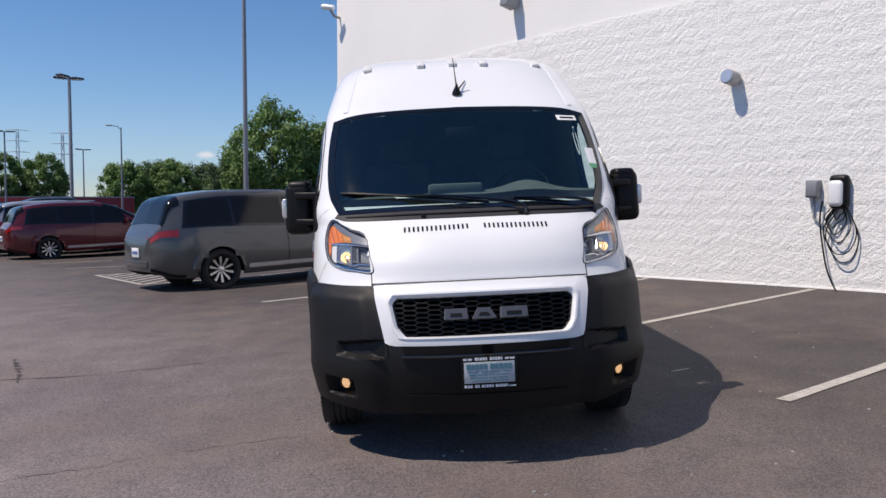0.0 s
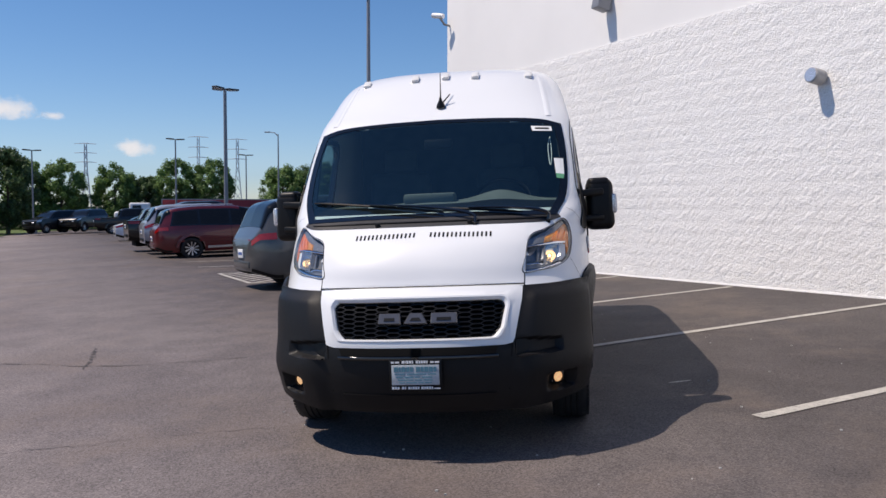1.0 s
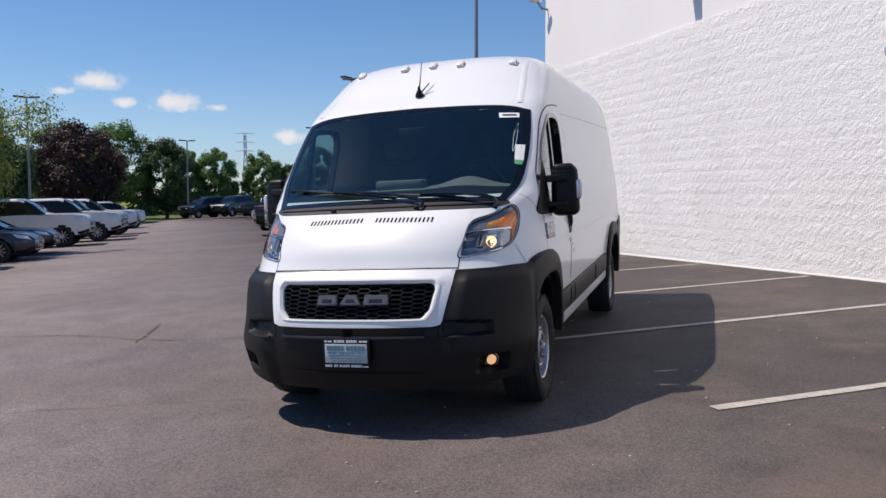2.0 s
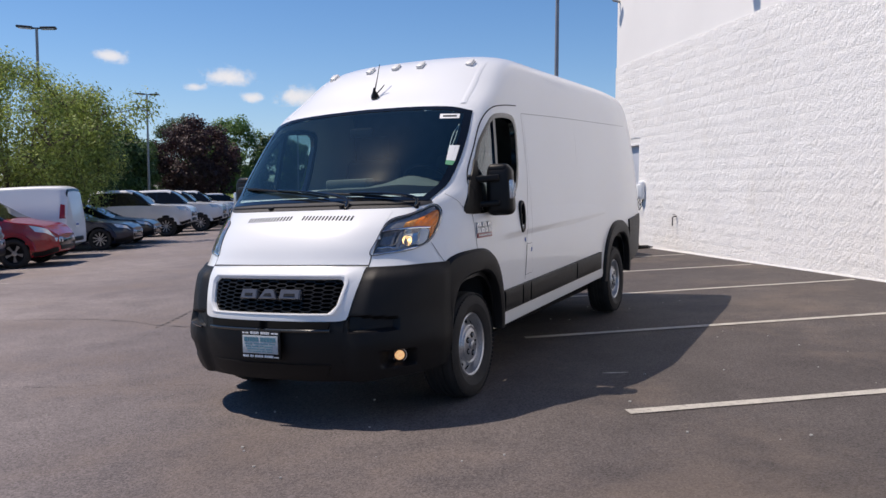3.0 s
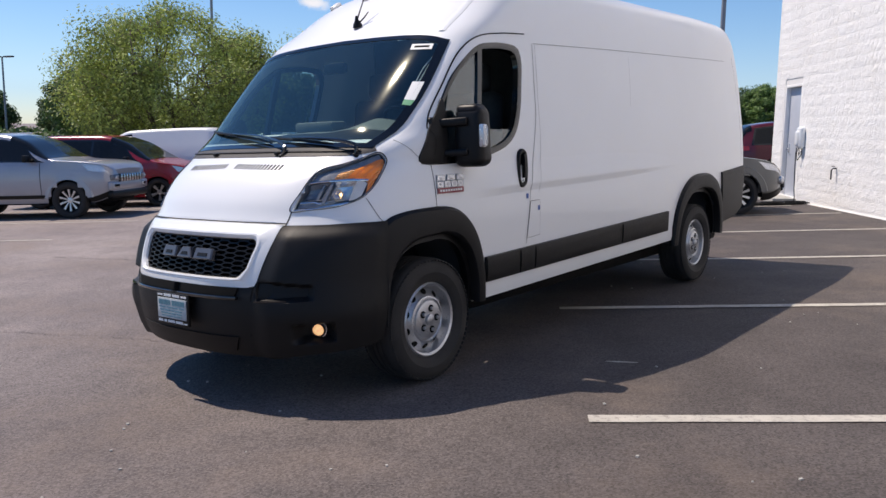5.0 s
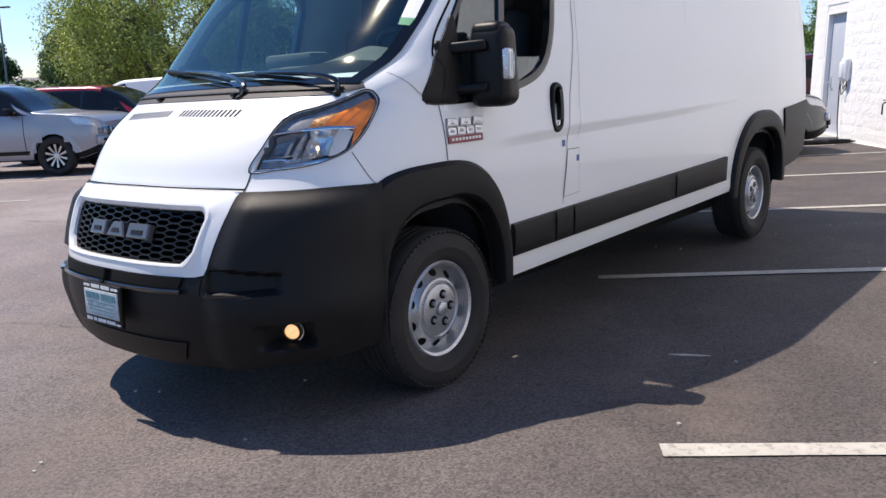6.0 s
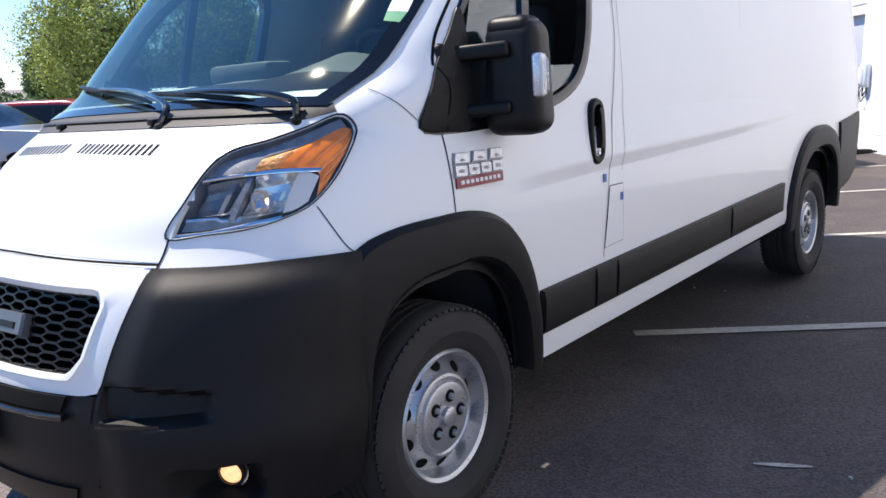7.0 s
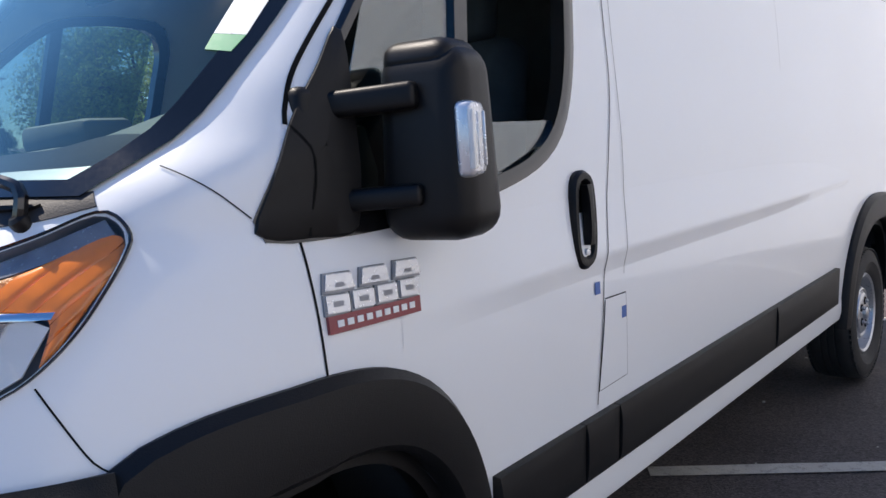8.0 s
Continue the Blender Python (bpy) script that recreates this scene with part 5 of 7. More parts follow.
grille = part("grille_surround", front_ring(OUT, INN, [(0, -0.02), (0, 0.010), (0.3, 0.013), (0.66, 0.015), (0.74, 0.021), (0.86, 0.020), (1.0, 0.004), (1.0, -0.012)]), "white", van, "white painted grille surround")
def grille_back():
    bm = bmesh.new()
    grid_faces(bm, [[front_point(x, z, -0.06) for x in np.linspace(-0.535, 0.535, 24)] for z in np.linspace(0.685, 0.925, 6)])
    return bm


part("grille_backing", grille_back(), "dark", grille)
part("grille_edge", front_ring([(x * 1.012, 0.805 + (z - 0.805) * 1.03) for x, z in INN], [(x * 0.976, 0.805 + (z - 0.805) * 0.93) for x, z in INN], [(0, -0.05), (0, -0.010), (0.6, -0.008), (1.0, -0.014), (1.0, -0.05)]), "black", grille, "black inner edge of the grille")


def honeycomb():
    bm = bmesh.new()
    a, h = 0.045, 0.0128
    inn = [(x * 1.01, 0.805 + (z - 0.805) * 1.04) for x, z in INN]
    for r in range(-11, 12):
        for c in range(-7, 8):
            cx, cz = c * 3.04 * a + (1.52 * a if r % 2 else 0), 0.806 + r * h
            if not inside((cx, cz), inn):
                continue
            hexa = [(cx - a, cz), (cx - a * 0.52, cz + h), (cx + a * 0.52, cz + h), (cx + a, cz), (cx + a * 0.52, cz - h), (cx - a * 0.52, cz - h)]
            cut = [(cx + (x - cx) * 0.90, cz + (z - cz) * 0.74) for x, z in hexa]
            rows = [[front_point(x, z, -0.045) for x, z in hexa], [front_point(x, z, -0.008) for x, z in hexa],
                    [front_point(x, z, -0.008) for x, z in cut], [front_point(x, z, -0.045) for x, z in cut]]
            grid_faces(bm, rows, loop=True)
    return bm


part("grille_mesh", honeycomb(), "black", grille, "black honeycomb grille mesh", smooth=False)


def emblem(x0, x1, z0, z1, slant):
    """A plain raised chrome shape."""
    bm = bmesh.new()
    loop = [(x0, z0), (x1, z0), (x1 - slant, z1), (x0 + slant, z1)]
    c = np.mean(loop, axis=0)
    rows = [[front_point(*(c + (np.array(p) - c) * s), d) for p in loop] for s, d in ((1.0, -0.02), (1.0, 0.012), (0.9, 0.018))]
    vs = grid_faces(bm, rows, loop=True)
    bm.faces.new(vs[-1])
    return bm


for x0, x1, sl in ((-0.225, -0.09, 0.006), (-0.075, 0.065, 0.035), (0.08, 0.235, 0.004)):
    em = part("emblem", emblem(x0, x1, 0.785, 0.842, sl), "emblem", grille, "raised chrome emblem block", smooth=False)
    inset = emblem(x0 + 0.034, x1 - 0.034, 0.800, 0.818, sl * 0.4)
    bmesh.ops.translate(inset, vec=(0, -0.003, 0), verts=inset.verts)
    part("emblem_inset", inset, "plastic", em, smooth=False)

# number plate: a dealer's card whose print cannot be read
plate = part("plate_frame", box((0.300, 0.016, 0.176), pose(0, -0.058, 0.515, -2, 0, 0), 0.004), "black", bump, "black dealer plate frame")
card = part("plate_card", box((0.270, 0.006, 0.112), pose(0, -0.0675, 0.517, -2, 0, 0), 0.001), "card", plate, "printed dealer card")


def print_line(x0, widths, gap, h, z, material, parent, name):
    """One line of print as a row of plain bars."""
    x = x0
    y = (-0.0712 if parent is card else -0.0667) + (z - 0.516) * 0.035
    for w in widths:
        part(name, box((w, 0.002, h), pose(x + w / 2, y, z, -2, 0, 0)), material, parent)
        x += w + gap


print_line(-0.122, (0.026, 0.010, 0.022, 0.020, 0.016), 0.004, 0.028, 0.549, "teal", card, "print_bar")
print_line(0.004, (0.024, 0.016, 0.022, 0.022, 0.016), 0.004, 0.028, 0.549, "teal", card, "print_bar")
print_line(-0.118, (0.060, 0.110, 0.045), 0.010, 0.006, 0.522, "teal", card, "print_bar")
print_line(-0.110, (0.040, 0.052, 0.030, 0.060), 0.008, 0.007, 0.505, "teal", card, "print_bar")
print_line(-0.100, (0.088, 0.040, 0.052), 0.009, 0.006, 0.489, "teal", card, "print_bar")
print_line(-0.094, (0.034, 0.062, 0.030, 0.040), 0.007, 0.005, 0.474, "teal", card, "print_bar")
print_line(-0.138, (0.018, 0.024), 0.006, 0.010, 0.588, "paper", plate, "frame_print_bar")
print_line(-0.076, (0.016, 0.005, 0.012, 0.012, 0.009), 0.003, 0.015, 0.589, "paper", plate, "frame_print_bar")
print_line(0.004, (0.014, 0.009, 0.012, 0.012, 0.008), 0.003, 0.015, 0.589, "paper", plate, "frame_print_bar")
print_line(0.086, (0.020, 0.026), 0.005, 0.010, 0.588, "paper", plate, "frame_print_bar")
print_line(-0.136, (0.013, 0.012, 0.012), 0.003, 0.014, 0.444, "paper", plate, "frame_print_bar")
print_line(-0.080, (0.014, 0.008), 0.003, 0.014, 0.444, "paper", plate, "frame_print_bar")
print_line(-0.044, (0.014, 0.005, 0.012, 0.012, 0.009), 0.003, 0.014, 0.444, "paper", plate, "frame_print_bar")
print_line(0.030, (0.014, 0.009, 0.012, 0.012, 0.008), 0.003, 0.014, 0.444, "paper", plate, "frame_print_bar")
print_line(0.104, (0.008, 0.024), 0.003, 0.007, 0.441, "paper", plate, "frame_print_bar")

# bonnet
hood = part("bonnet", mirrored(patch("x", [(0.0, 0.995), (0.3, 0.993), (0.5, 0.988), (0.612, 0.982)], [(0.0, 1.322), (0.35, 1.322), (0.52, 1.319), (0.638, 1.308)], 0.0018, 0.02, 34, 22, 0.004)), "white", van, "white bonnet with two rows of slots", angle=40)
part("bonnet_gap", mirrored(seam("x", [(0.0, 0.985), (0.4, 0.982), (0.613, 0.976)], 0.006, 0.006, 40)), "dark", van)
for s in (-1, 1):
    for i in range(15):
        x = 0.046 + i * 0.0258
        bm = bmesh.new()
        z0, z1 = 1.262 - 0.012 * (x / 0.45), 1.288 - 0.010 * (x / 0.45)
        rows = [[front_point(s * (x + dx) + 0.0, z, 0.0068) for z in (z0, z1)] for dx in (0.0, 0.011)]
        grid_faces(bm, rows)
        part("vent_slot", bm, "dark", hood)
    part("fender_gap", seam("x", [(0.612, 0.965), (0.613, 1.04)], 0.006, 0.002, 10) if s > 0 else flip(seam("x", [(0.612, 0.965), (0.613, 1.04)], 0.006, 0.002, 10)), "dark", van)

# head lamps
def side_fill(loop, d, thick=0.02, n=48):
    """A panel filling a loop of (y, z) on the side."""
    L = smooth_curve(loop, n, True)
    c = np.mean(np.array(L), axis=0)
    bm = bmesh.new()
    rows = [[off("y", *p, d - thick) for p in L]] + [[off("y", *(c + (p - c) * s), d - 0.004 * (s == 1.0)) for p in L] for s in (1.0, 0.97, 0.6, 0.3, 0.02)]
    grid_faces(bm, rows, loop=True)
    return bm


def scaled(loop, s, dx=0.0, dz=0.0):
    c = np.mean(np.array(loop), axis=0)
    return [tuple(c + (np.array(p) - c) * s + np.array((dx, dz))) for p in loop]


def fill(loop, d, thick=0.006, n=40):
    """A panel filling a loop of (x, z) on the nose."""
    L = smooth_curve(loop, n, True)
    c = np.mean(np.array(L), axis=0)
    bm = bmesh.new()
    rows = [[off("x", *(c + (p - c) * s), d) for p in L] for s in (1.0, 0.75, 0.5, 0.25, 0.02)]
    rows = [[off("x", *p, d - thick) for p in L]] + rows
    grid_faces(bm, rows, loop=True)
    return bm


for s in (0, 1):
    fx = (lambda b: flip(b)) if s else (lambda b: b)
    lamp = part("head_lamp", fx(fill(LAMP, -0.06)), "lampgrey", van, "clear head lamp with amber indicator, lit")
    part("lamp_rim", fx(ring("x", LAMP, scaled(LAMP, 0.976), 0.005, 0.010, 80, 4, 0.002)), "gloss", lamp)
    part("lamp_wall", fx(ring("x", scaled(LAMP, 0.985), scaled(LAMP, 0.955), -0.004, 0.056, 80, 3)), "lampgrey", lamp)
    part("lamp_glass", fx(fill(scaled(LAMP, 0.97), 0.006, 0.0)), "lens", lamp, "clear lamp cover").visible_shadow = False
    part("reflector", fx(patch("x", [(0.749, 1.088), (0.79, 1.088), (0.834, 1.096)], [(0.751, 1.190), (0.79, 1.195), (0.830, 1.192)], -0.010, 0.062, 9, 7, -0.042)), "lampsilver", lamp, "bright faceted reflector", smooth=False)
    part("dipped_reflector", fx(patch("x", [(0.640, 1.096), (0.685, 1.098), (0.732, 1.100)], [(0.646, 1.176), (0.685, 1.186), (0.733, 1.190)], -0.014, 0.055, 9, 7, -0.034)), "lampsmoke", lamp, "smoked faceted reflector", smooth=False)
    part("lamp_shield", fx(patch("x", [(0.700, 1.098), (0.712, 1.098)], [(0.702, 1.184), (0.713, 1.186)], -0.022, 0.03, 4, 6)), "lampgrey", lamp)
    part("lamp_divider", fx(patch("x", [(0.733, 1.080), (0.746, 1.080)], [(0.735, 1.190), (0.746, 1.190)], -0.012, 0.04, 4, 8)), "lampsmoke", lamp)
    part("lamp_floor", fx(patch("x", [(0.625, 1.062), (0.70, 1.066), (0.80, 1.080)], [(0.632, 1.090), (0.70, 1.094), (0.775, 1.098)], -0.024, 0.01, 14, 3)), "lampsmoke", lamp)
    part("floor_edge", fx(patch("x", [(0.632, 1.086), (0.70, 1.088), (0.715, 1.080), (0.76, 1.080)], [(0.632, 1.092), (0.70, 1.095), (0.717, 1.087), (0.76, 1.087)], -0.016, 0.01, 16, 3)), "lampsilver", lamp)
    part("side_reflector", fx(patch("x", [(0.834, 1.092), (0.852, 1.098), (0.868, 1.116)], [(0.828, 1.192), (0.848, 1.192), (0.868, 1.180)], -0.014, 0.006, 8, 8)), "lampwhite", lamp, "pale side reflector")
    part("brow_strip", fx(patch("x", [(0.628, 1.182), (0.70, 1.190), (0.80, 1.194), (0.866, 1.190)], [(0.630, 1.190), (0.70, 1.200), (0.80, 1.206), (0.866, 1.200)], -0.008, 0.012, 16, 4, 0.003)), "chrome", lamp)
    part("lower_strip", fx(patch("x", [(0.616, 1.042), (0.72, 1.050), (0.836, 1.072)], [(0.618, 1.052), (0.72, 1.061), (0.834, 1.084)], -0.008, 0.012, 16, 4, 0.003)), "chrome", lamp)
    part("upper_shade", fx(patch("x", [(0.632, 1.196), (0.70, 1.206), (0.735, 1.208)], [(0.645, 1.234), (0.72, 1.262), (0.76, 1.278)], -0.014, 0.004, 12, 5)), "lampsmoke", lamp)
    part("tip_shade", fx(patch("x", [(0.742, 1.242), (0.803, 1.266), (0.866, 1.304)], [(0.745, 1.270), (0.80, 1.300), (0.850, 1.328)], -0.012, 0.004, 12, 4)), "lampsmoke", lamp, "smoked tip of the lamp")
    part("indicator_chamber", fx(patch("x", [(0.738, 1.209), (0.762, 1.211), (0.788, 1.213)], [(0.742, 1.240), (0.77, 1.251), (0.803, 1.264)], -0.014, 0.006, 10, 6, 0.005)), "amberchamber", lamp, "amber indicator chamber")
    for k in range(5):
        a0, a1 = k / 5, (k + 1) / 5 - 0.01
        lo, hi = [(0.788, 1.212), (0.835, 1.206), (0.866, 1.186), (0.878, 1.124)], [(0.803, 1.262), (0.866, 1.304), (0.889, 1.245), (0.886, 1.150)]
        cut = lambda c: [tuple(q) for q in resample(smooth_curve(c, 101)[int(a0 * 100):int(a1 * 100) + 1], 6)]
        part("indicator", fx(patch("x", cut(lo), cut(hi), -0.012, 0.004, 6, 8, 0.004)), "amber", lamp, "amber indicator lens")
    part("indicator_back", fx(patch("x", [(0.788, 1.212), (0.835, 1.206), (0.866, 1.186), (0.878, 1.124)], [(0.803, 1.262), (0.866, 1.304), (0.889, 1.245), (0.886, 1.150)], -0.017, 0.004, 14, 6)), "amber", lamp)
    bulb = off("x", 0.792, 1.140, -0.050)
    aim = Matrix.Translation(bulb) @ Vector((0.14, -1.0, 0.05)).to_track_quat("Z", "Y").to_matrix().to_4x4()
    part("bulb", fx(lathe([(0.0001, 0.011), (0.006, 0.009), (0.009, 0.0), (0.0001, -0.002)], aim, 16)), "glow", lamp, "lit bulb")
    bowl = [(0.008, 0.0), (0.018, 0.004), (0.026, 0.014), (0.031, 0.028), (0.033, 0.037), (0.0345, 0.037), (0.0325, 0.026), (0.027, 0.011), (0.018, 0.001), (0.008, -0.003)]
    part("bulb_bowl", fx(lathe(bowl, aim, 22)), "lampsilver", lamp, "bright bowl round the bulb", smooth=False)

# windscreen, cowl and wipers
def screen_grid(shrink, d, nu=28, nv=16):
    rows = []
    S, H, L = smooth_curve(SCREEN_SIDE, nv), smooth_curve(SCREEN_HIGH, nu), smooth_curve(SCREEN_LOW, nu)
    for j in range(nv):
        s = j / (nv - 1)
        base = [L[i] + (H[i] - L[i]) * s for i in range(nu)]
        k = S[j][0] / base[-1][0]
        rows.append([(min(b[0] * k * shrink, 0.93), 1.72 + (b[1] - 1.72) * (1 - (1 - shrink) * 1.4)) for b in base])
    return rows


def screen_sheet(d):
    bm = bmesh.new()
    grid_faces(bm, [[off("x", x, z, d) for x, z in r] for r in screen_grid(1.0, 0)])
    return bm


glass_ob = part("windscreen", mirrored(screen_sheet(0.004)), "wind", van, "large raked windscreen, clear")
glass_ob.visible_shadow = False


def frit():
    """The black printed border round the windscreen."""
    outer, inn = screen_grid(1.0, 0), screen_grid(0.948, 0)
    bm = bmesh.new()
    edge = lambda g: g[0] + [r[-1] for r in g[1:-1]] + g[-1][::-1]
    A, B = edge(outer), edge(inn)
    rows = [[off("x", *a, 0.0065) for a in A], [off("x", *b, 0.0065) for b in B], [off("x", *b, -0.01) for b in B], [off("x", *a, -0.01) for a in A]]
    grid_faces(bm, rows)
    return mirrored(bm)


part("windscreen_border", frit(), "frit", van, "black windscreen border")
cowl = part("cowl", mirrored(patch("x", [(0.0, 1.326), (0.35, 1.326), (0.6, 1.324), (0.76, 1.326), (0.838, 1.346)], [(0.0, 1.380), (0.4, 1.379), (0.68, 1.372), (0.79, 1.366), (0.82, 1.368)], 0.003, 0.03, 40, 6)), "cowlgrey", van, "dark grey plastic cowl under the windscreen")
part("cowl_rib", mirrored(patch("x", [(0.0, 1.346), (0.35, 1.346), (0.6, 1.344), (0.76, 1.344)], [(0.0, 1.352), (0.4, 1.352), (0.68, 1.350), (0.77, 1.350)], 0.010, 0.01, 30, 3)), "plastic", cowl)


def wiper(x0, x1, z1, name):
    """A bent arm that rises from the cowl and a blade that lies on the glass."""
    at = lambda q: (x0 + (x1 - x0) * q, 1.360 + (z1 - 1.360) * q ** 0.8)
    bend = [front_point(x0 + 0.035, 1.330, 0.004), front_point(x0 + 0.034, 1.345, 0.022), front_point(x0 + 0.020, 1.358, 0.034)]
    pts = bend + [front_point(*at(q), 0.030 + 0.016 * math.sin(math.pi * min(q + 0.35, 1))) for q in np.linspace(0.06, 0.62, 7)]
    arm = part(name, tube([Vector(tuple(p)) for p in smooth_curve([tuple(p) for p in pts], 30)], [0.012 - 0.006 * k / 29 for k in range(30)], 8), "gloss", van, "black wiper arm and blade")
    blade = [front_point(*at(q), 0.016 + 0.004 * math.sin(math.pi * q)) for q in np.linspace(0.16, 1.0, 12)]
    part("wiper_blade", tube(blade, [0.004] + [0.009] * 10 + [0.004], 6), "black", arm)
    part("wiper_pivot", lathe([(0.017, -0.03), (0.017, 0.004), (0.011, 0.010), (0.0001, 0.011)], Matrix.Translation(bend[0]) @ pose(0, 0, 0, 35, 0, 0), 16), "black", arm)


wiper(0.72, -0.02, 1.425, "wiper")
wiper(0.28, -0.80, 1.49, "wiper")
for x in (-0.30, 0.28):
    part("washer_jet", box((0.03, 0.03, 0.02), Matrix.Translation(front_point(x, 1.335, 0.012)), 0.006), "black", van)

# roof: marker lamps, aerial, front seam ridges
for x in (-0.63, -0.235, 0.0, 0.23, 0.63):
    p = front_point(x, 2.425 - 0.03 * abs(x), 0.012)
    ml = part("roof_marker", box((0.055, 0.085, 0.03), Matrix.Translation(p) @ pose(0, 0, 0, 32, 0, 0), 0.01), "lampwhite", van, "small clear roof marker lamp")
    part("marker_base", box((0.062, 0.092, 0.012), Matrix.Translation(p) @ pose(0, 0, 0, 32, 0, 0) @ pose(0, 0, -0.016), 0.004), "satin", ml)
ap = front_point(0.0, 2.16, 0.0)
aer = part("aerial", lathe([(0.034, 0.0), (0.03, 0.02), (0.014, 0.05), (0.007, 0.075), (0.0001, 0.08)], Matrix.Translation(ap) @ pose(0, 0, 0, 10, 0, 0), 16), "black", van, "black roof aerial")
part("aerial_mast", tube([ap + Vector((0, 0, 0.06)), ap + Vector((-0.005, 0.05, 0.15)), ap + Vector((-0.01, 0.11, 0.27))], [0.006, 0.004, 0.003], 8), "black", aer)
part("aerial_whip", tube([ap + Vector((0, 0, 0.02)), ap + Vector((0.04, 0.03, 0.07)), ap + Vector((0.065, 0.04, 0.10))], [0.006, 0.005, 0.004], 6), "black", aer)
for s in (0, 1):
    fx = (lambda b: flip(b)) if s else (lambda b: b)
    part("roof_crease", fx(patch("x", [(0.76, 2.05), (0.735, 2.22), (0.70, 2.42)], [(0.80, 2.05), (0.775, 2.22), (0.735, 2.42)], 0.002, 0.012, 14, 4, 0.004)), "white", body)

# sides
for s in (0, 1):
    fx = (lambda b: flip(b)) if s else (lambda b: b)
    # wheel arch flares and liners
    for c, ri, ro in ((1.005, (0.395, 0.52), (0.475, 0.675)), (4.89, (0.50, 0.53), (0.60, 0.67))):
        A = arch(c, ro[0], ro[1], 0.345, 2.5, 40, 2, 178)
        B = arch(c, ri[0], ri[1], 0.345, 2.5, 40, 2, 178)
        front = c < 2
        if front:
            A = [p for p in A if p[0] > c] + [tuple(p) for p in smooth_curve([(c, 1.02), (0.85, 1.015), (0.75, 1.002), (0.665, 0.975), (0.622, 0.93), (0.605, 0.84), (0.60, 0.6), (0.60, 0.36)], 20)]
            B = [p for p in B if p[0] > c] + [tuple(p) for p in smooth_curve([(c, 0.86), (0.86, 0.85), (0.76, 0.81), (0.69, 0.74), (0.645, 0.64), (0.625, 0.53), (0.62, 0.44), (0.62, 0.36)], 20)]
        A, B = [(y, max(z, 0.405)) for y, z in A], [(y, max(z, 0.405)) for y, z in B]
        bm = bmesh.new()
        rows = []
        for k, d in ((0.0, -0.01), (0.0, 0.014), (0.12, 0.034), (0.5, 0.042), (0.9, 0.036), (1.0, 0.018), (1.0, -0.10)):
            rows.append([off("y", a[0] + (b[0] - a[0]) * k, a[1] + (b[1] - a[1]) * k, d) for a, b in zip(A, B)])
        grid_faces(bm, rows)
        flare = part("wheel_arch_flare", fx(bm), "plastic", van, "dark grey plastic wheel arch flare")
        near = [tuple(np.array(p) + (np.array((c, 0.36)) - p) / np.linalg.norm(np.array((c, 0.36)) - p) * 0.035) for p in B]
        lip_bm = bmesh.new()
        grid_faces(lip_bm, [[off("y", y, z, d) for y, z in loop] for loop, d in ((B, -0.05), (B, -0.026), (near, -0.022), (near, -0.07))])
        part("flare_lip", fx(lip_bm), "black", flare, "black inner lip of the flare")
        bm = bmesh.new()
        C = [(y, max(z, 0.41)) for y, z in arch(c, ri[0] + 0.03, ri[1] + 0.03, 0.30, 2.4, 30, 0, 180)]
        w = van_side(0.7)
        grid_faces(bm, [[Vector((x, y, z)) for y, z in C] for x in (w - 0.02, w - 0.2, w - 0.42)])
        liner = part("wheel_arch_liner", fx(bm), "liner", van, "dark grey wheel arch liner")
        bm = bmesh.new()
        vs = [bm.verts.new((w - 0.42, y, z)) for y, z in C]
        bm.faces.new(vs)
        part("liner_wall", fx(bm), "black", liner)
    # lower cladding strips, each a piece
    for y0, y1 in ((1.49, 1.8602), (1.8638, 2.0382), (2.0418, 3.3022), (3.3058, 4.17)):
        zl = lambda y: 0.512 + 0.016 * (y - 1.49)
        zh = lambda y: 0.668 + 0.021 * (y - 1.49)
        part("side_cladding", fx(patch("y", [(y0, zl(y0)), (y1, zl(y1))], [(y0, zh(y0)), (y1, zh(y1))], 0.022, 0.03, 14, 8, 0.008)), "plastic", van, "dark grey side cladding strip")
    part("rear_quarter_cladding", fx(patch("y", [(5.50, 0.50), (5.9, 0.53), (6.18, 0.60), (6.272, 0.66)], [(5.42, 1.00), (5.9, 1.02), (6.18, 1.033), (6.276, 1.036)], 0.016, 0.03, 30, 8, 0.004)), "plastic", van, "dark grey rear corner cladding")
    sill = bmesh.new()
    ys = np.linspace(1.42, 4.30, 30)
    grid_faces(sill, [[off("y", y, z + 0.017 * (y - 1.42), d) for y in ys] for z, d in ((0.50, 0.002), (0.44, 0.006), (0.405, 0.0), (0.395, -0.03), (0.40, -0.2))])
    part("sill", fx(sill), "white", body)
    # door: seams, window, handle
    door_curve = [(1.028, 1.02), (1.024, 1.14), (1.014, 1.258)]
    door = part("front_door", fx(seam("y", door_curve, 0.005)), "dark", van, "cab door with a half-lowered window")
    part("door_gap", fx(seam("y", [(1.026, 1.458), (1.036, 1.49), (1.074, 1.56), (1.19, 1.695), (1.38, 1.905), (1.565, 2.013), (1.81, 2.052), (2.09, 2.068)], 0.008, 0.002, 60)), "dark", door)
    part("door_gap", fx(seam("y", [(2.165, 2.01), (2.135, 1.75), (2.115, 1.54), (2.055, 1.32), (1.997, 1.067), (1.955, 0.70)], 0.0035, 0.0025, 60)), "dark", door)
    part("pillar_gap", fx(seam("y", [(0.939, 1.305), (0.88, 1.362), (0.835, 1.402)], 0.0022, 0.002, 16)), "dark", body)
    part("body_gap", fx(seam("y", [(2.195, 2.0), (2.165, 1.68), (2.14, 1.34), (2.10, 1.03)], 0.0018, 0.0025, 60)), "dark", body)
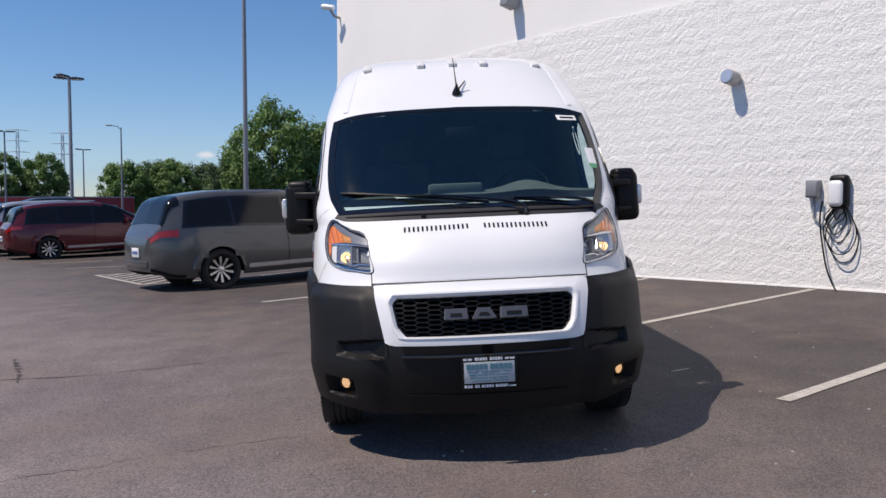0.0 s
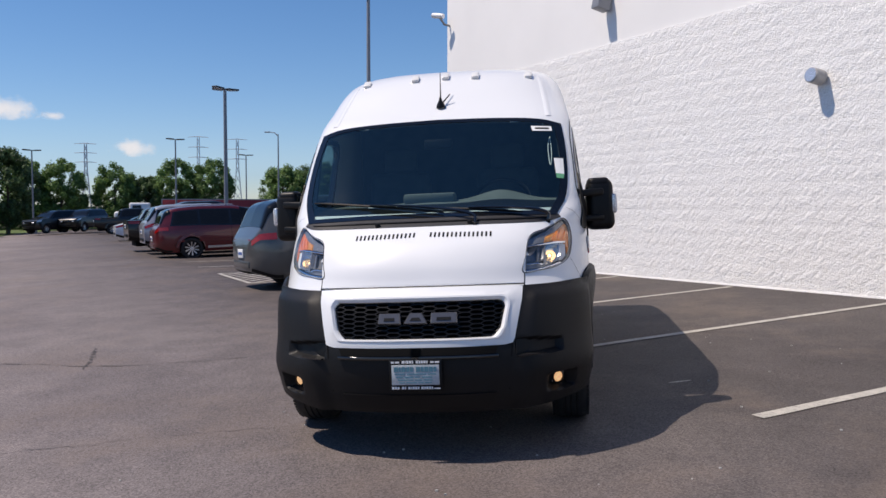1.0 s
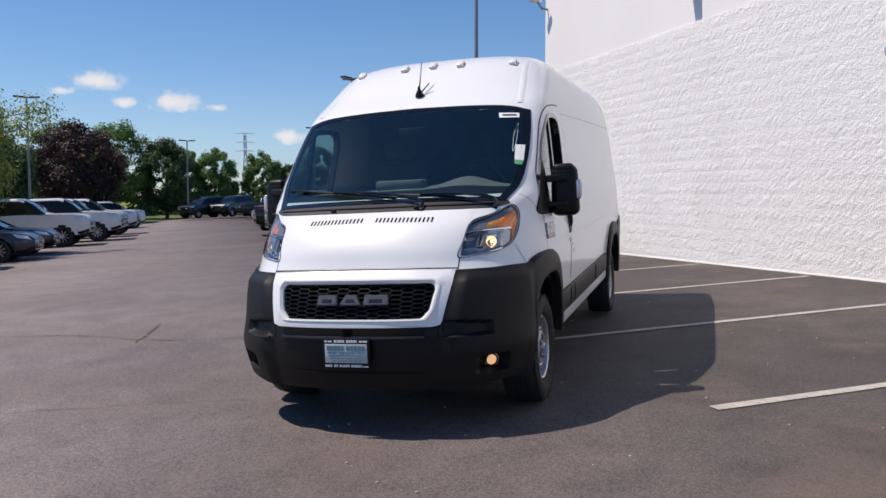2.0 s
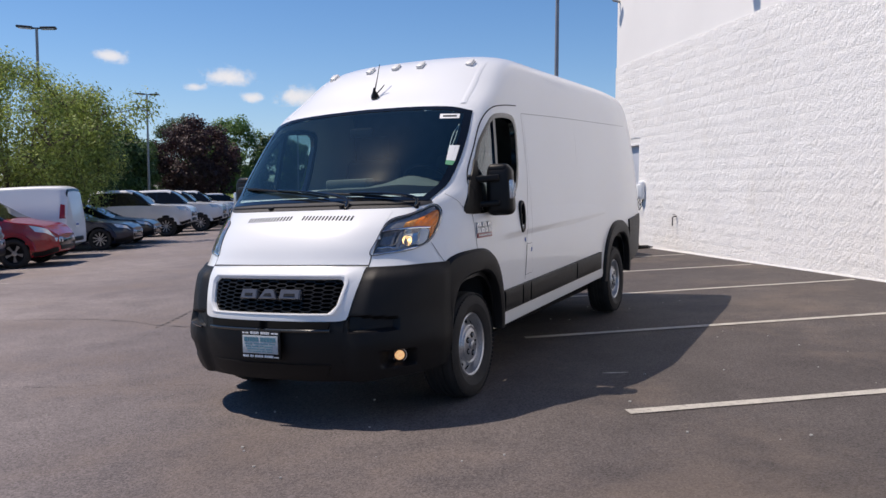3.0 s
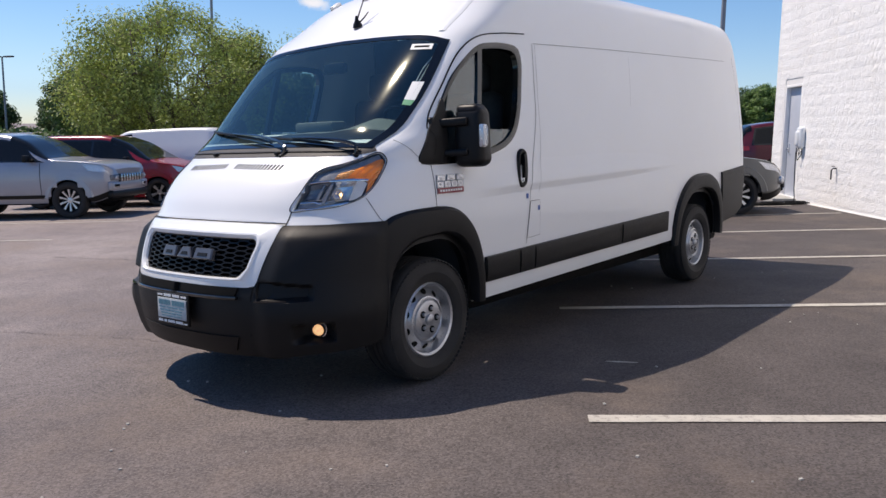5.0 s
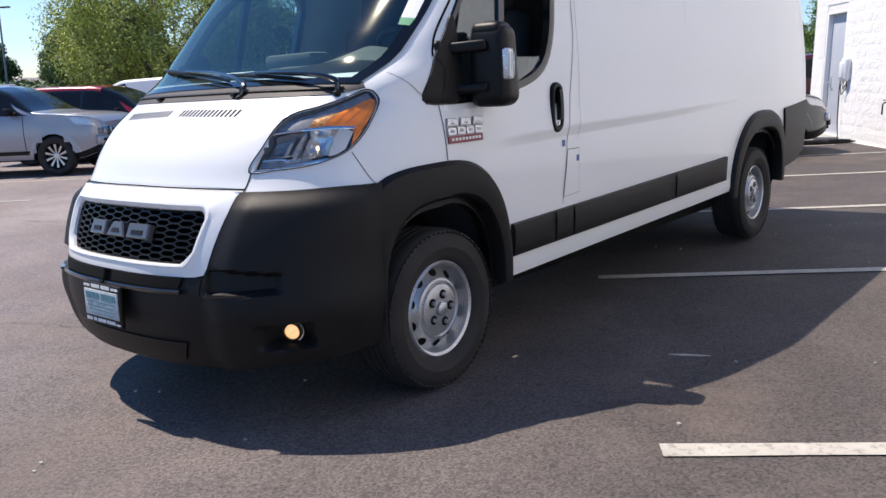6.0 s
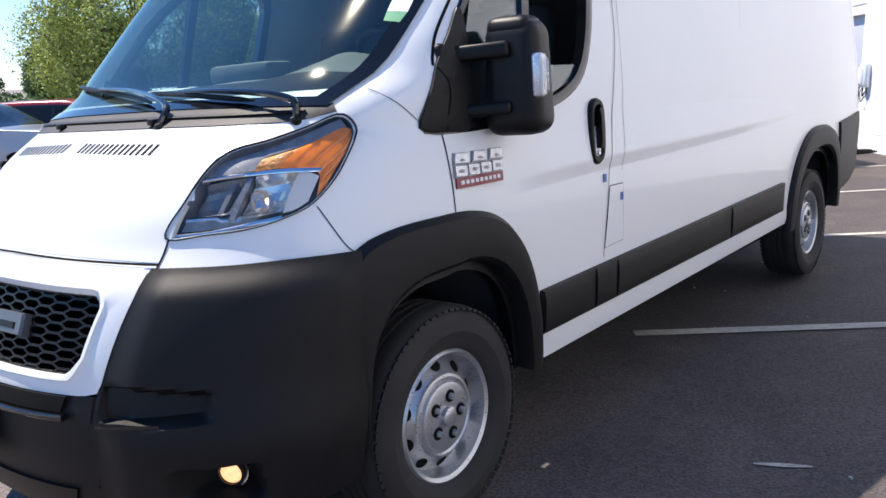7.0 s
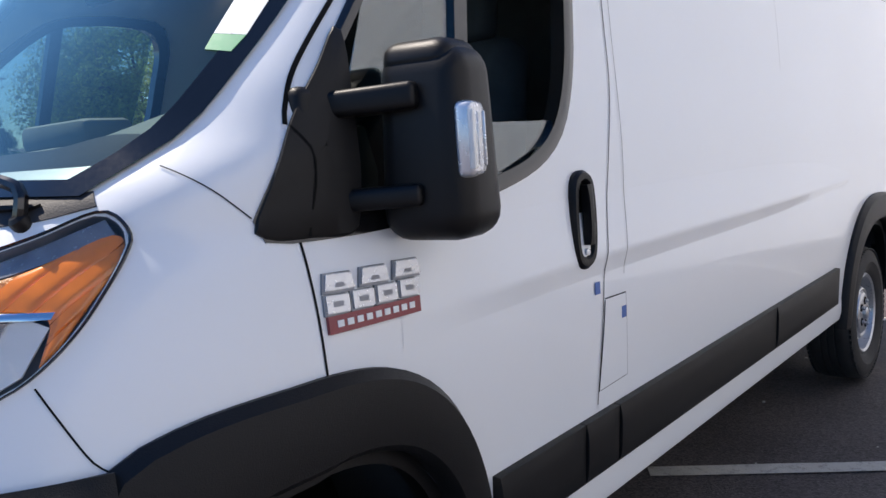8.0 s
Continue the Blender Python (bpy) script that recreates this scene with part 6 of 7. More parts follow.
    part("roof_gap", fx(seam("y", [(2.18, 2.012), (3.34, 2.042), (4.93, 2.070), (5.75, 2.088)], 0.0028, 0.002, 60)), "dark", body)
    part("panel_gap", fx(seam("y", [(3.57, 1.99), (3.55, 1.8), (3.52, 1.62)], 0.0012, 0.002, 20)), "dark", body)
    part("rear_gap", fx(seam("y", [(6.05, 2.15), (6.11, 1.6), (6.12, 1.05)], 0.004, 0.002, 30)), "dark", body)
    part("fender_line", fx(seam("y", [(0.592, 1.096), (0.606, 1.055), (0.634, 0.985), (0.655, 0.962)], 0.003, 0.002, 12)), "dark", body)
    ys = np.linspace(1.22, 4.36, 60)
    crease = bmesh.new()
    grid_faces(crease, [[off("y", y, crease_top(y) + a * crease_fall(y), 0.0008 + crease_rise(y, crease_top(y) + a * crease_fall(y))) for y in ys] for a, d in CREASE])
    part("side_crease", fx(crease), "white", body, angle=60)
    if not s:
        part("fuel_flap", fx(patch("y", [(1.965, 0.735), (2.118, 0.744)], [(1.996, 0.977), (2.106, 0.976)], 0.0025, 0.01, 6, 6)), "white", van, "white fuel filler flap")
        part("flap_gap", fx(ring("y", [(1.963, 0.733), (2.120, 0.742), (2.108, 0.979), (1.9945, 0.980)], [(1.965, 0.735), (2.118, 0.744), (2.106, 0.976), (1.996, 0.977)], 0.002, 0.003, 48, 2, curve=False)), "dark", body)
        for y, z in ((1.955, 1.014), (2.094, 0.926)):
            part("tape_dot", fx(patch("y", [(y - 0.012, z - 0.016), (y + 0.012, z - 0.016)], [(y - 0.012, z + 0.016), (y + 0.012, z + 0.016)], 0.004, 0.002, 3, 3)), "blue", body, "small blue tape mark")
    cy, cz = 1.50, 1.63
    inner_win = [(cy + (y - cy) * 0.905, cz + (z - cz) * 0.895) for y, z in DOOR_WINDOW]
    wf = part("window_frame", fx(ring("y", DOOR_WINDOW, inner_win, 0.004, 0.04, 60, 4, 0.002)), "gloss", door, "black window frame")
    # sail panel ahead of the mirror, fixed pane, divider and half-lowered pane
    part("sail_panel", fx(side_fill([(0.944, 1.30), (0.958, 1.266), (1.04, 1.260), (1.13, 1.262), (1.15, 1.34), (1.16, 1.48), (1.175, 1.635), (1.11, 1.56), (1.03, 1.455)], 0.010)), "black", wf, "black mirror base panel")
    part("sail_gap", fx(seam("y", [(1.03, 1.262), (1.052, 1.35), (1.056, 1.41), (1.03, 1.453)], 0.004, 0.0115, 10)), "dark", wf)
    part("window_divider", fx(patch("y", [(1.405, 1.28), (1.445, 1.28)], [(1.545, 1.952), (1.590, 1.96)], 0.006, 0.03, 3, 14)), "gloss", wf)
    pane = part("fixed_pane", fx(patch("y", [(1.05, 1.28), (1.410, 1.29)], [(1.28, 1.765), (1.548, 1.94)], -0.006, 0.004, 8, 10, curve=False)), "pane", wf)
    pane.visible_shadow = False
    top_z = 1.451 if not s else 1.95
    low_pane = part("lowered_pane", fx(patch("y", [(1.44, 1.29), (1.78, 1.40)], [(1.475 if not s else 1.58, top_z), (1.85 if not s else 1.96, top_z)], -0.010, 0.004, 8, 8, curve=False)), "pane", wf)
    low_pane.visible_shadow = False
    hd = part("door_handle", fx(ring("y", [(1.850, 1.098), (1.938, 1.098), (1.946, 1.298), (1.858, 1.298)], [(1.870, 1.125), (1.920, 1.125), (1.928, 1.275), (1.878, 1.275)], 0.010, 0.03, 40, 5, 0.010)), "black", door, "black pull handle")
    part("handle_cup", fx(patch("y", [(1.868, 1.11), (1.926, 1.11)], [(1.872, 1.29), (1.932, 1.29)], 0.003, 0.01, 5, 6)), "dark", hd)
    part("handle_grip", fx(patch("y", [(1.890, 1.135), (1.914, 1.135)], [(1.894, 1.285), (1.920, 1.285)], 0.030, 0.02, 5, 10, 0.006)), "black", hd)
    part("door_lock", fx(lathe([(0.009, -0.01), (0.009, 0.004), (0.0001, 0.005)], Matrix.Translation(off("y", 1.897, 1.117, 0.014)) @ pose(0, 0, 0, 0, 90, 0), 14)), "satin", hd)
    # badge of plain raised shapes
    for y0, y1 in ((1.040, 1.106), (1.122, 1.190), (1.206, 1.276)):
        blk = part("badge_block", fx(patch("y", [(y0, 1.166), (y1, 1.164)], [(y0 + 0.006, 1.194), (y1 - 0.006, 1.192)], 0.010, 0.01, 4, 3)), "satin", door, "chrome badge block", smooth=False)
        part("badge_side", fx(patch("y", [(y0 - 0.004, 1.160), (y1 + 0.001, 1.158)], [(y0 + 0.002, 1.197), (y1 - 0.005, 1.195)], 0.006, 0.006, 4, 3)), "galv", blk, smooth=False)
        m0 = (y0 + y1) / 2
        part("badge_recess", fx(patch("y", [(m0 - 0.012, 1.170), (m0 + 0.012, 1.169)], [(m0 - 0.008, 1.178), (m0 + 0.008, 1.177)], 0.0105, 0.004, 3, 3)), "galv", blk, smooth=False)
    for i in range(4):
        y0 = 1.040 + i * 0.059
        blk = part("badge_block", fx(patch("y", [(y0, 1.126), (y0 + 0.050, 1.124)], [(y0, 1.157), (y0 + 0.050, 1.155)], 0.010, 0.01, 4, 3)), "satin", door, smooth=False)
        part("badge_side", fx(patch("y", [(y0 - 0.004, 1.121), (y0 + 0.049, 1.119)], [(y0 - 0.003, 1.159), (y0 + 0.047, 1.157)], 0.006, 0.006, 4, 3)), "galv", blk, smooth=False)
        part("badge_recess", fx(patch("y", [(y0 + 0.014, 1.136), (y0 + 0.036, 1.135)], [(y0 + 0.014, 1.146), (y0 + 0.036, 1.145)], 0.0105, 0.004, 3, 3)), "galv", blk, smooth=False)
    bar = part("badge_bar", fx(patch("y", [(1.040, 1.089), (1.270, 1.089)], [(1.040, 1.121), (1.270, 1.120)], 0.008, 0.01, 6, 3)), "crimson", door, "dark red badge bar")
    for i in range(9):
        y0 = 1.058 + i * 0.0225
        part("badge_bar_print", fx(patch("y", [(y0, 1.0995), (y0 + 0.014, 1.0995)], [(y0, 1.1115), (y0 + 0.014, 1.1112)], 0.0095, 0.003, 3, 3)), "paper", bar)
    # side mirror
    head = bmesh.new()
    vs = add_box(head, (0.196, 0.165, 0.348), None, 0.052, 5)
    for vert in vs:
        k = ease(vert.co.z, -0.02, 0.174)
        vert.co.x *= 1 - 0.10 * k
        vert.co.y *= 1 - 0.16 * k
    bmesh.ops.transform(head, matrix=pose(1.108, 1.262, 1.408, 0, 0, 9), verts=head.verts)
    mir = part("side_mirror", fx(head), "black", van, "large black tow mirror on two arms")
    part("mirror_face", fx(box((0.12, 0.01, 0.20), pose(1.098, 1.338, 1.385, 0, 0, 9), 0.003)), "mirror", mir)
    part("mirror_cap", fx(box((0.150, 0.128, 0.07), pose(1.103, 1.258, 1.558, 0, 0, 9), 0.034, 4)), "black", mir, "domed mirror cap")
    for z, tall in ((1.492, 0.048), (1.318, 0.040)):
        arm = bmesh.new()
        add_box(arm, (0.20, 0.085, tall), pose(1.030, 1.170, z, 0, -2, 22), 0.012, 3)
        part("mirror_arm", fx(arm), "black", mir, "flat mirror arm")
    part("mirror_foot", fx(box((0.045, 0.075, 0.25), pose(0.968, 1.082, 1.40, 0, -6, 0), 0.02, 3)), "black", mir)
    bz = part("mirror_indicator", fx(box((0.036, 0.078, 0.132), pose(1.196, 1.245, 1.412, 0, 0, 22), 0.012, 3)), "satin", mir, "clear mirror indicator in chrome bezel")
    part("indicator_lens", fx(box((0.012, 0.056, 0.104), pose(1.211, 1.239, 1.412, 0, 0, 22), 0.004)), "lampwhite", bz)
    for k in range(3):
        part("indicator_rib", fx(box((0.006, 0.006, 0.094), pose(1.2165, 1.227 + 0.012 * k, 1.412, 0, 0, 22) @ pose(0.0045 * (k - 1), 0, 0), 0.002)), "satin", bz)
    part("indicator_bulb", fx(box((0.006, 0.014, 0.03), pose(1.218, 1.220, 1.405, 0, 0, 22), 0.002)), "amber", bz)
    # wheels
    for y in (AXLE_F, AXLE_R):
        hold = part("wheel", fx(lathe([(0.05, -0.1), (0.05, 0.02), (0.0001, 0.02)], pose(0.90, y, 0.362, 0, 90, 0), 16)), "steel", van, "silver steel wheel with black tyre")
        wheel(hold, pose(0.862, y, 0.362) if not s else pose(-0.862, y, 0.362, 0, 0, 180), True, 0.362, 0.245)

# under the body, and the cab
part("chassis", box((1.5, 5.6, 0.22), pose(0, 3.2, 0.38), 0.04), "dark", van)
part("rear_axle", tube([(-0.85, AXLE_R, 0.36), (0.85, AXLE_R, 0.36)], 0.05, 10), "dark", van)
part("rear_bumper", box((1.62, 0.12, 0.2), pose(0, 6.29, 0.56), 0.04, 3), "plastic", van, "dark grey rear bumper")
bm = bmesh.new()
hump = lambda x: 0.075 * math.exp(-((x - 0.43) / 0.20) ** 2) + 0.02 * math.exp(-((x + 0.05) / 0.22) ** 2)
across = np.linspace(-0.88, 0.88, 40)
bow = lambda x: 0.12 * (abs(x) / 0.88) ** 2.5
grid_faces(bm, [[(x, 0.74 + bow(x), 1.405) for x in across], [(x, 0.90 + bow(x) * 0.7, 1.435) for x in across], [(x, 1.05 + bow(x) * 0.4, 1.455 + hump(x) * 0.5) for x in across],
                [(x, 1.20, 1.465 + hump(x)) for x in across], [(x, 1.30, 1.455 + hump(x)) for x in across], [(x, 1.33, 1.36) for x in across], [(x, 1.24, 0.8) for x in across]])
dash = part("dashboard", bm, "dash", van, "grey dashboard behind the windscreen")
defrost = bmesh.new()
grid_faces(defrost, [[(x, 0.735 + bow(x), 1.409) for x in across], [(x, 0.90 + bow(x) * 0.7, 1.440) for x in across], [(x, 0.99 + bow(x) * 0.5, 1.454 + hump(x) * 0.3) for x in across]])
part("defroster_panel", defrost, "black", dash, "black panel at the foot of the windscreen")
part("dash_tray", box((0.36, 0.14, 0.07), pose(-0.06, 1.16, 1.50), 0.02), "dash", dash)
part("dash_paper", box((0.2, 0.12, 0.004), pose(-0.36, 0.98, 1.455, 5, 0, 12)), "paper", dash)
sw = part("steering_wheel", lathe([(0.185 + 0.016 * math.cos(a), 0.016 * math.sin(a)) for a in (2 * math.pi * k / 8 for k in range(8))], pose(0.43, 1.50, 1.49, -42, 0, 0), 32, True), "black", van, "black steering wheel")
part("wheel_boss", box((0.3, 0.12, 0.04), pose(0.43, 1.50, 1.48, -42, 0, 0), 0.02), "black", sw)
for x in (-0.45, 0.43):
    seat = part("seat", box((0.52, 0.5, 0.2), pose(x, 1.85, 0.95), 0.06, 3), "fabric", van, "dark fabric cab seat")
    part("backrest", box((0.5, 0.16, 0.72), pose(x, 2.12, 1.36, -10, 0, 0), 0.06, 3), "fabric", seat)
    part("headrest", box((0.27, 0.1, 0.2), pose(x, 2.20, 1.82, -8, 0, 0), 0.04, 3), "fabric", seat)
part("bulkhead", box((1.72, 0.03, 1.7), pose(0, 2.55, 1.45)), "fabric", van, "dark bulkhead behind the seats")
part("cab_floor", box((1.12, 1.9, 0.05), pose(0, 1.7, 0.72)), "fabric", van)
part("inner_mirror", box((0.2, 0.04, 0.07), Matrix.Translation(front_point(-0.0, 1.93, -0.07)), 0.015), "black", van)
# papers behind the screen
st = part("stock_sticker", patch("x", [(0.665, 1.934), (0.800, 1.929)], [(0.655, 1.970), (0.793, 1.963)], 0.007, 0.002, 6, 3), "paper", van, "white stock sticker")
part("sticker_bar", patch("x", [(0.685, 1.945), (0.780, 1.941)], [(0.682, 1.957), (0.776, 1.953)], 0.008, 0.002, 6, 3), "dark", st)
wsl = part("window_sheet", patch("x", [(0.816, 1.628), (0.870, 1.620)], [(0.806, 1.732), (0.866, 1.728)], 0.0065, 0.002, 6, 6), "paper", van, "white paper sheet on the screen")
part("sheet_strip", patch("x", [(0.820, 1.598), (0.864, 1.590)], [(0.816, 1.627), (0.870, 1.619)], 0.0068, 0.002, 6, 3), "green", wsl, "green strip of the sheet")
loop = [front_point(x, z, -0.05) for x, z in ((0.80, 1.93), (0.785, 1.86), (0.79, 1.78), (0.80, 1.72), (0.81, 1.78), (0.808, 1.86), (0.80, 1.93))]
part("hanging_cord", tube([Vector(q) for q in smooth_curve([tuple(v) for v in loop], 40)], 0.003, 6), "paper", van, "white cord hanging behind the screen")
# ---- parked cars ----
def car_kind(spec):
    return {k: (table(v) if isinstance(v, list) else v) for k, v in spec.items()}


# tables along the car from its nose: bottom, waist, roof line, half width
MINIVAN = car_kind(dict(L=5.12, low=[(0, 0.34), (0.4, 0.24), (4.7, 0.26), (5.12, 0.40)], belt=[(0, 0.66), (0.25, 0.86), (1.2, 1.00), (2.6, 1.03), (4.5, 1.09), (4.95, 1.08), (5.12, 0.92)],
                        roof=[(0, 0.70), (0.3, 0.92), (1.1, 1.07), (2.05, 1.58), (2.7, 1.71), (3.7, 1.73), (4.5, 1.67), (4.74, 1.58), (4.97, 1.14), (5.12, 0.95)],
                        half=[(0, 0.50), (0.12, 0.68), (0.35, 0.84), (0.8, 0.97), (2.5, 1.0), (4.4, 0.96), (4.8, 0.86), (5.0, 0.74), (5.12, 0.58)], axles=(0.92, 4.01), r=0.36, rim=0.245,
                        glass=(1.88, 4.62), screen=(1.2, 2.38), rear=(4.60, 4.94), pillars=(2.72, 3.72)))
TALL_MINIVAN = car_kind(dict(L=5.12, low=[(0, 0.34), (0.4, 0.24), (4.7, 0.26), (5.12, 0.40)], belt=[(0, 0.70), (0.25, 0.92), (1.1, 1.06), (2.6, 1.08), (4.6, 1.10), (5.0, 1.08), (5.12, 0.92)],
                             roof=[(0, 0.74), (0.3, 0.98), (1.0, 1.12), (1.85, 1.62), (2.4, 1.77), (3.8, 1.80), (4.7, 1.75), (4.92, 1.55), (5.04, 1.14), (5.12, 0.95)],
                             half=[(0, 0.62), (0.2, 0.84), (0.7, 0.97), (2.5, 1.0), (4.5, 0.97), (4.95, 0.86), (5.12, 0.72)], axles=(0.92, 4.0), r=0.35, rim=0.225,
                             glass=(1.75, 4.72), screen=(1.1, 2.15), rear=(4.78, 5.02), pillars=(2.6, 3.65)))
SUV = car_kind(dict(L=4.78, low=[(0, 0.46), (0.4, 0.33), (4.3, 0.36), (4.78, 0.5)], belt=[(0, 0.96), (0.10, 1.06), (0.5, 1.13), (1.25, 1.19), (2.6, 1.20), (4.35, 1.22), (4.78, 1.1)],
                    roof=[(0, 1.0), (0.12, 1.12), (0.5, 1.19), (1.2, 1.25), (1.95, 1.68), (2.45, 1.81), (3.8, 1.82), (4.3, 1.75), (4.6, 1.38), (4.78, 1.12)],
                    half=[(0, 0.74), (0.12, 0.86), (0.5, 0.95), (2.5, 0.97), (4.4, 0.95), (4.78, 0.80)], axles=(0.90, 3.80), r=0.39, rim=0.25,
                    glass=(1.82, 4.40), screen=(1.3, 2.2), rear=(4.34, 4.66), pillars=(2.6, 3.6)))
SEDAN = car_kind(dict(L=4.85, low=[(0, 0.30), (0.4, 0.20), (4.3, 0.22), (4.85, 0.36)], belt=[(0, 0.60), (0.2, 0.74), (1.3, 0.90), (2.6, 0.94), (4.2, 1.0), (4.85, 0.88)],
                      roof=[(0, 0.64), (0.2, 0.78), (1.3, 0.94), (2.1, 1.32), (2.6, 1.44), (3.2, 1.44), (3.8, 1.28), (4.3, 1.06), (4.85, 0.92)],
                      half=[(0, 0.66), (0.25, 0.84), (0.8, 0.92), (2.5, 0.93), (4.3, 0.90), (4.85, 0.74)], axles=(0.95, 3.85), r=0.34, rim=0.23,
                      glass=(1.8, 3.95), screen=(1.4, 2.3), rear=(3.5, 4.2), pillars=(2.75,)))
SMALL_VAN = car_kind(dict(L=4.75, low=[(0, 0.34), (0.4, 0.24), (4.4, 0.26), (4.75, 0.38)], belt=[(0, 0.70), (0.25, 0.9), (1.1, 1.10), (2.6, 1.14), (4.7, 1.16), (4.75, 1.1)],
                          roof=[(0, 0.78), (0.25, 1.02), (0.95, 1.20), (1.75, 1.74), (2.3, 1.94), (3.8, 1.97), (4.55, 1.95), (4.70, 1.88), (4.75, 1.78)],
                          half=[(0, 0.66), (0.3, 0.86), (0.9, 0.92), (2.5, 0.93), (4.6, 0.91), (4.75, 0.86)], axles=(0.9, 4.0), r=0.33, rim=0.21,
                          glass=(1.6, 2.45), screen=(1.1, 1.95), rear=(4.71, 4.74), pillars=()))
PICKUP = car_kind(dict(L=5.85, low=[(0, 0.55), (0.4, 0.45), (5.4, 0.5), (5.85, 0.6)], belt=[(0, 1.0), (0.15, 1.16), (1.4, 1.26), (2.6, 1.28), (5.85, 1.28)],
                       roof=[(0, 1.04), (0.18, 1.22), (1.45, 1.31), (2.05, 1.75), (2.5, 1.93), (3.5, 1.94), (3.9, 1.86), (4.08, 1.36), (4.2, 1.31), (5.85, 1.31)],
                       half=[(0, 0.86), (0.2, 0.98), (0.8, 1.01), (5.4, 1.01), (5.85, 0.98)], axles=(0.98, 4.6), r=0.41, rim=0.25,
                       glass=(1.75, 3.95), screen=(1.52, 2.25), rear=(3.9, 4.08), pillars=(2.85,)))


def section(k, y, f):
    """A point on a car's left half at y from its nose; f runs from the sill (0) over the waist (3) and roof edge (5) to the middle (6)."""
    lo, be, ro, w = k["low"](y), k["belt"](y), k["roof"](y), k["half"](y)
    up = max(ro - be, 0.03)
    wr = w - 0.03 - 0.26 * min(up / 0.62, 1.0)
    pts = [(w - 0.07, lo), (w - 0.005, lo + 0.14), (w + 0.012, lo + (be - lo) * 0.62), (w - 0.03, be), (wr + 0.02, ro - 0.10 * min(up / 0.3, 1)), (wr - 0.12, ro), (0.0, ro + 0.02)]
    i = min(int(f), 5)
    s = f - i
    a, b = pts[i], pts[i + 1]
    if i == 4:
        s2 = math.sin(s * math.pi / 2)
        return Vector((a[0] + (b[0] - a[0]) * (1 - math.cos(s * math.pi / 2)), y, a[1] + (b[1] - a[1]) * s2))
    return Vector((a[0] + (b[0] - a[0]) * s, y, a[1] + (b[1] - a[1]) * s))


def car_patch(k, y0, y1, f0, f1, d=0.006, ny=10, nf=8, y0b=None, y1b=None, both=False):
    """A panel on a car's side; the b values slant its upper ends."""
    def at(y, f):
        p = section(k, y, f)
        e = 0.02
        a = section(k, min(y + e, k["L"]), f) - section(k, max(y - e, 0), f)
        b = section(k, y, min(f + 0.05, 6)) - section(k, y, max(f - 0.05, 0))
        nrm = b.cross(a)
        if nrm.length < 1e-9:
            return p
        nrm.normalize()
        if nrm.x < -0.05 or (abs(nrm.x) < 0.05 and nrm.z < 0):
            nrm = -nrm
        return p + nrm * d
    rows = []
    for j in range(nf):
        s = j / (nf - 1)
        a, b = y0 + ((y0b if y0b is not None else y0) - y0) * s, y1 + ((y1b if y1b is not None else y1) - y1) * s
        rows.append([at(a + (b - a) * i / (ny - 1), f0 + (f1 - f0) * s) for i in range(ny)])
    bm = bmesh.new()
    grid_faces(bm, rows)
    return mirrored(bm) if both else bm


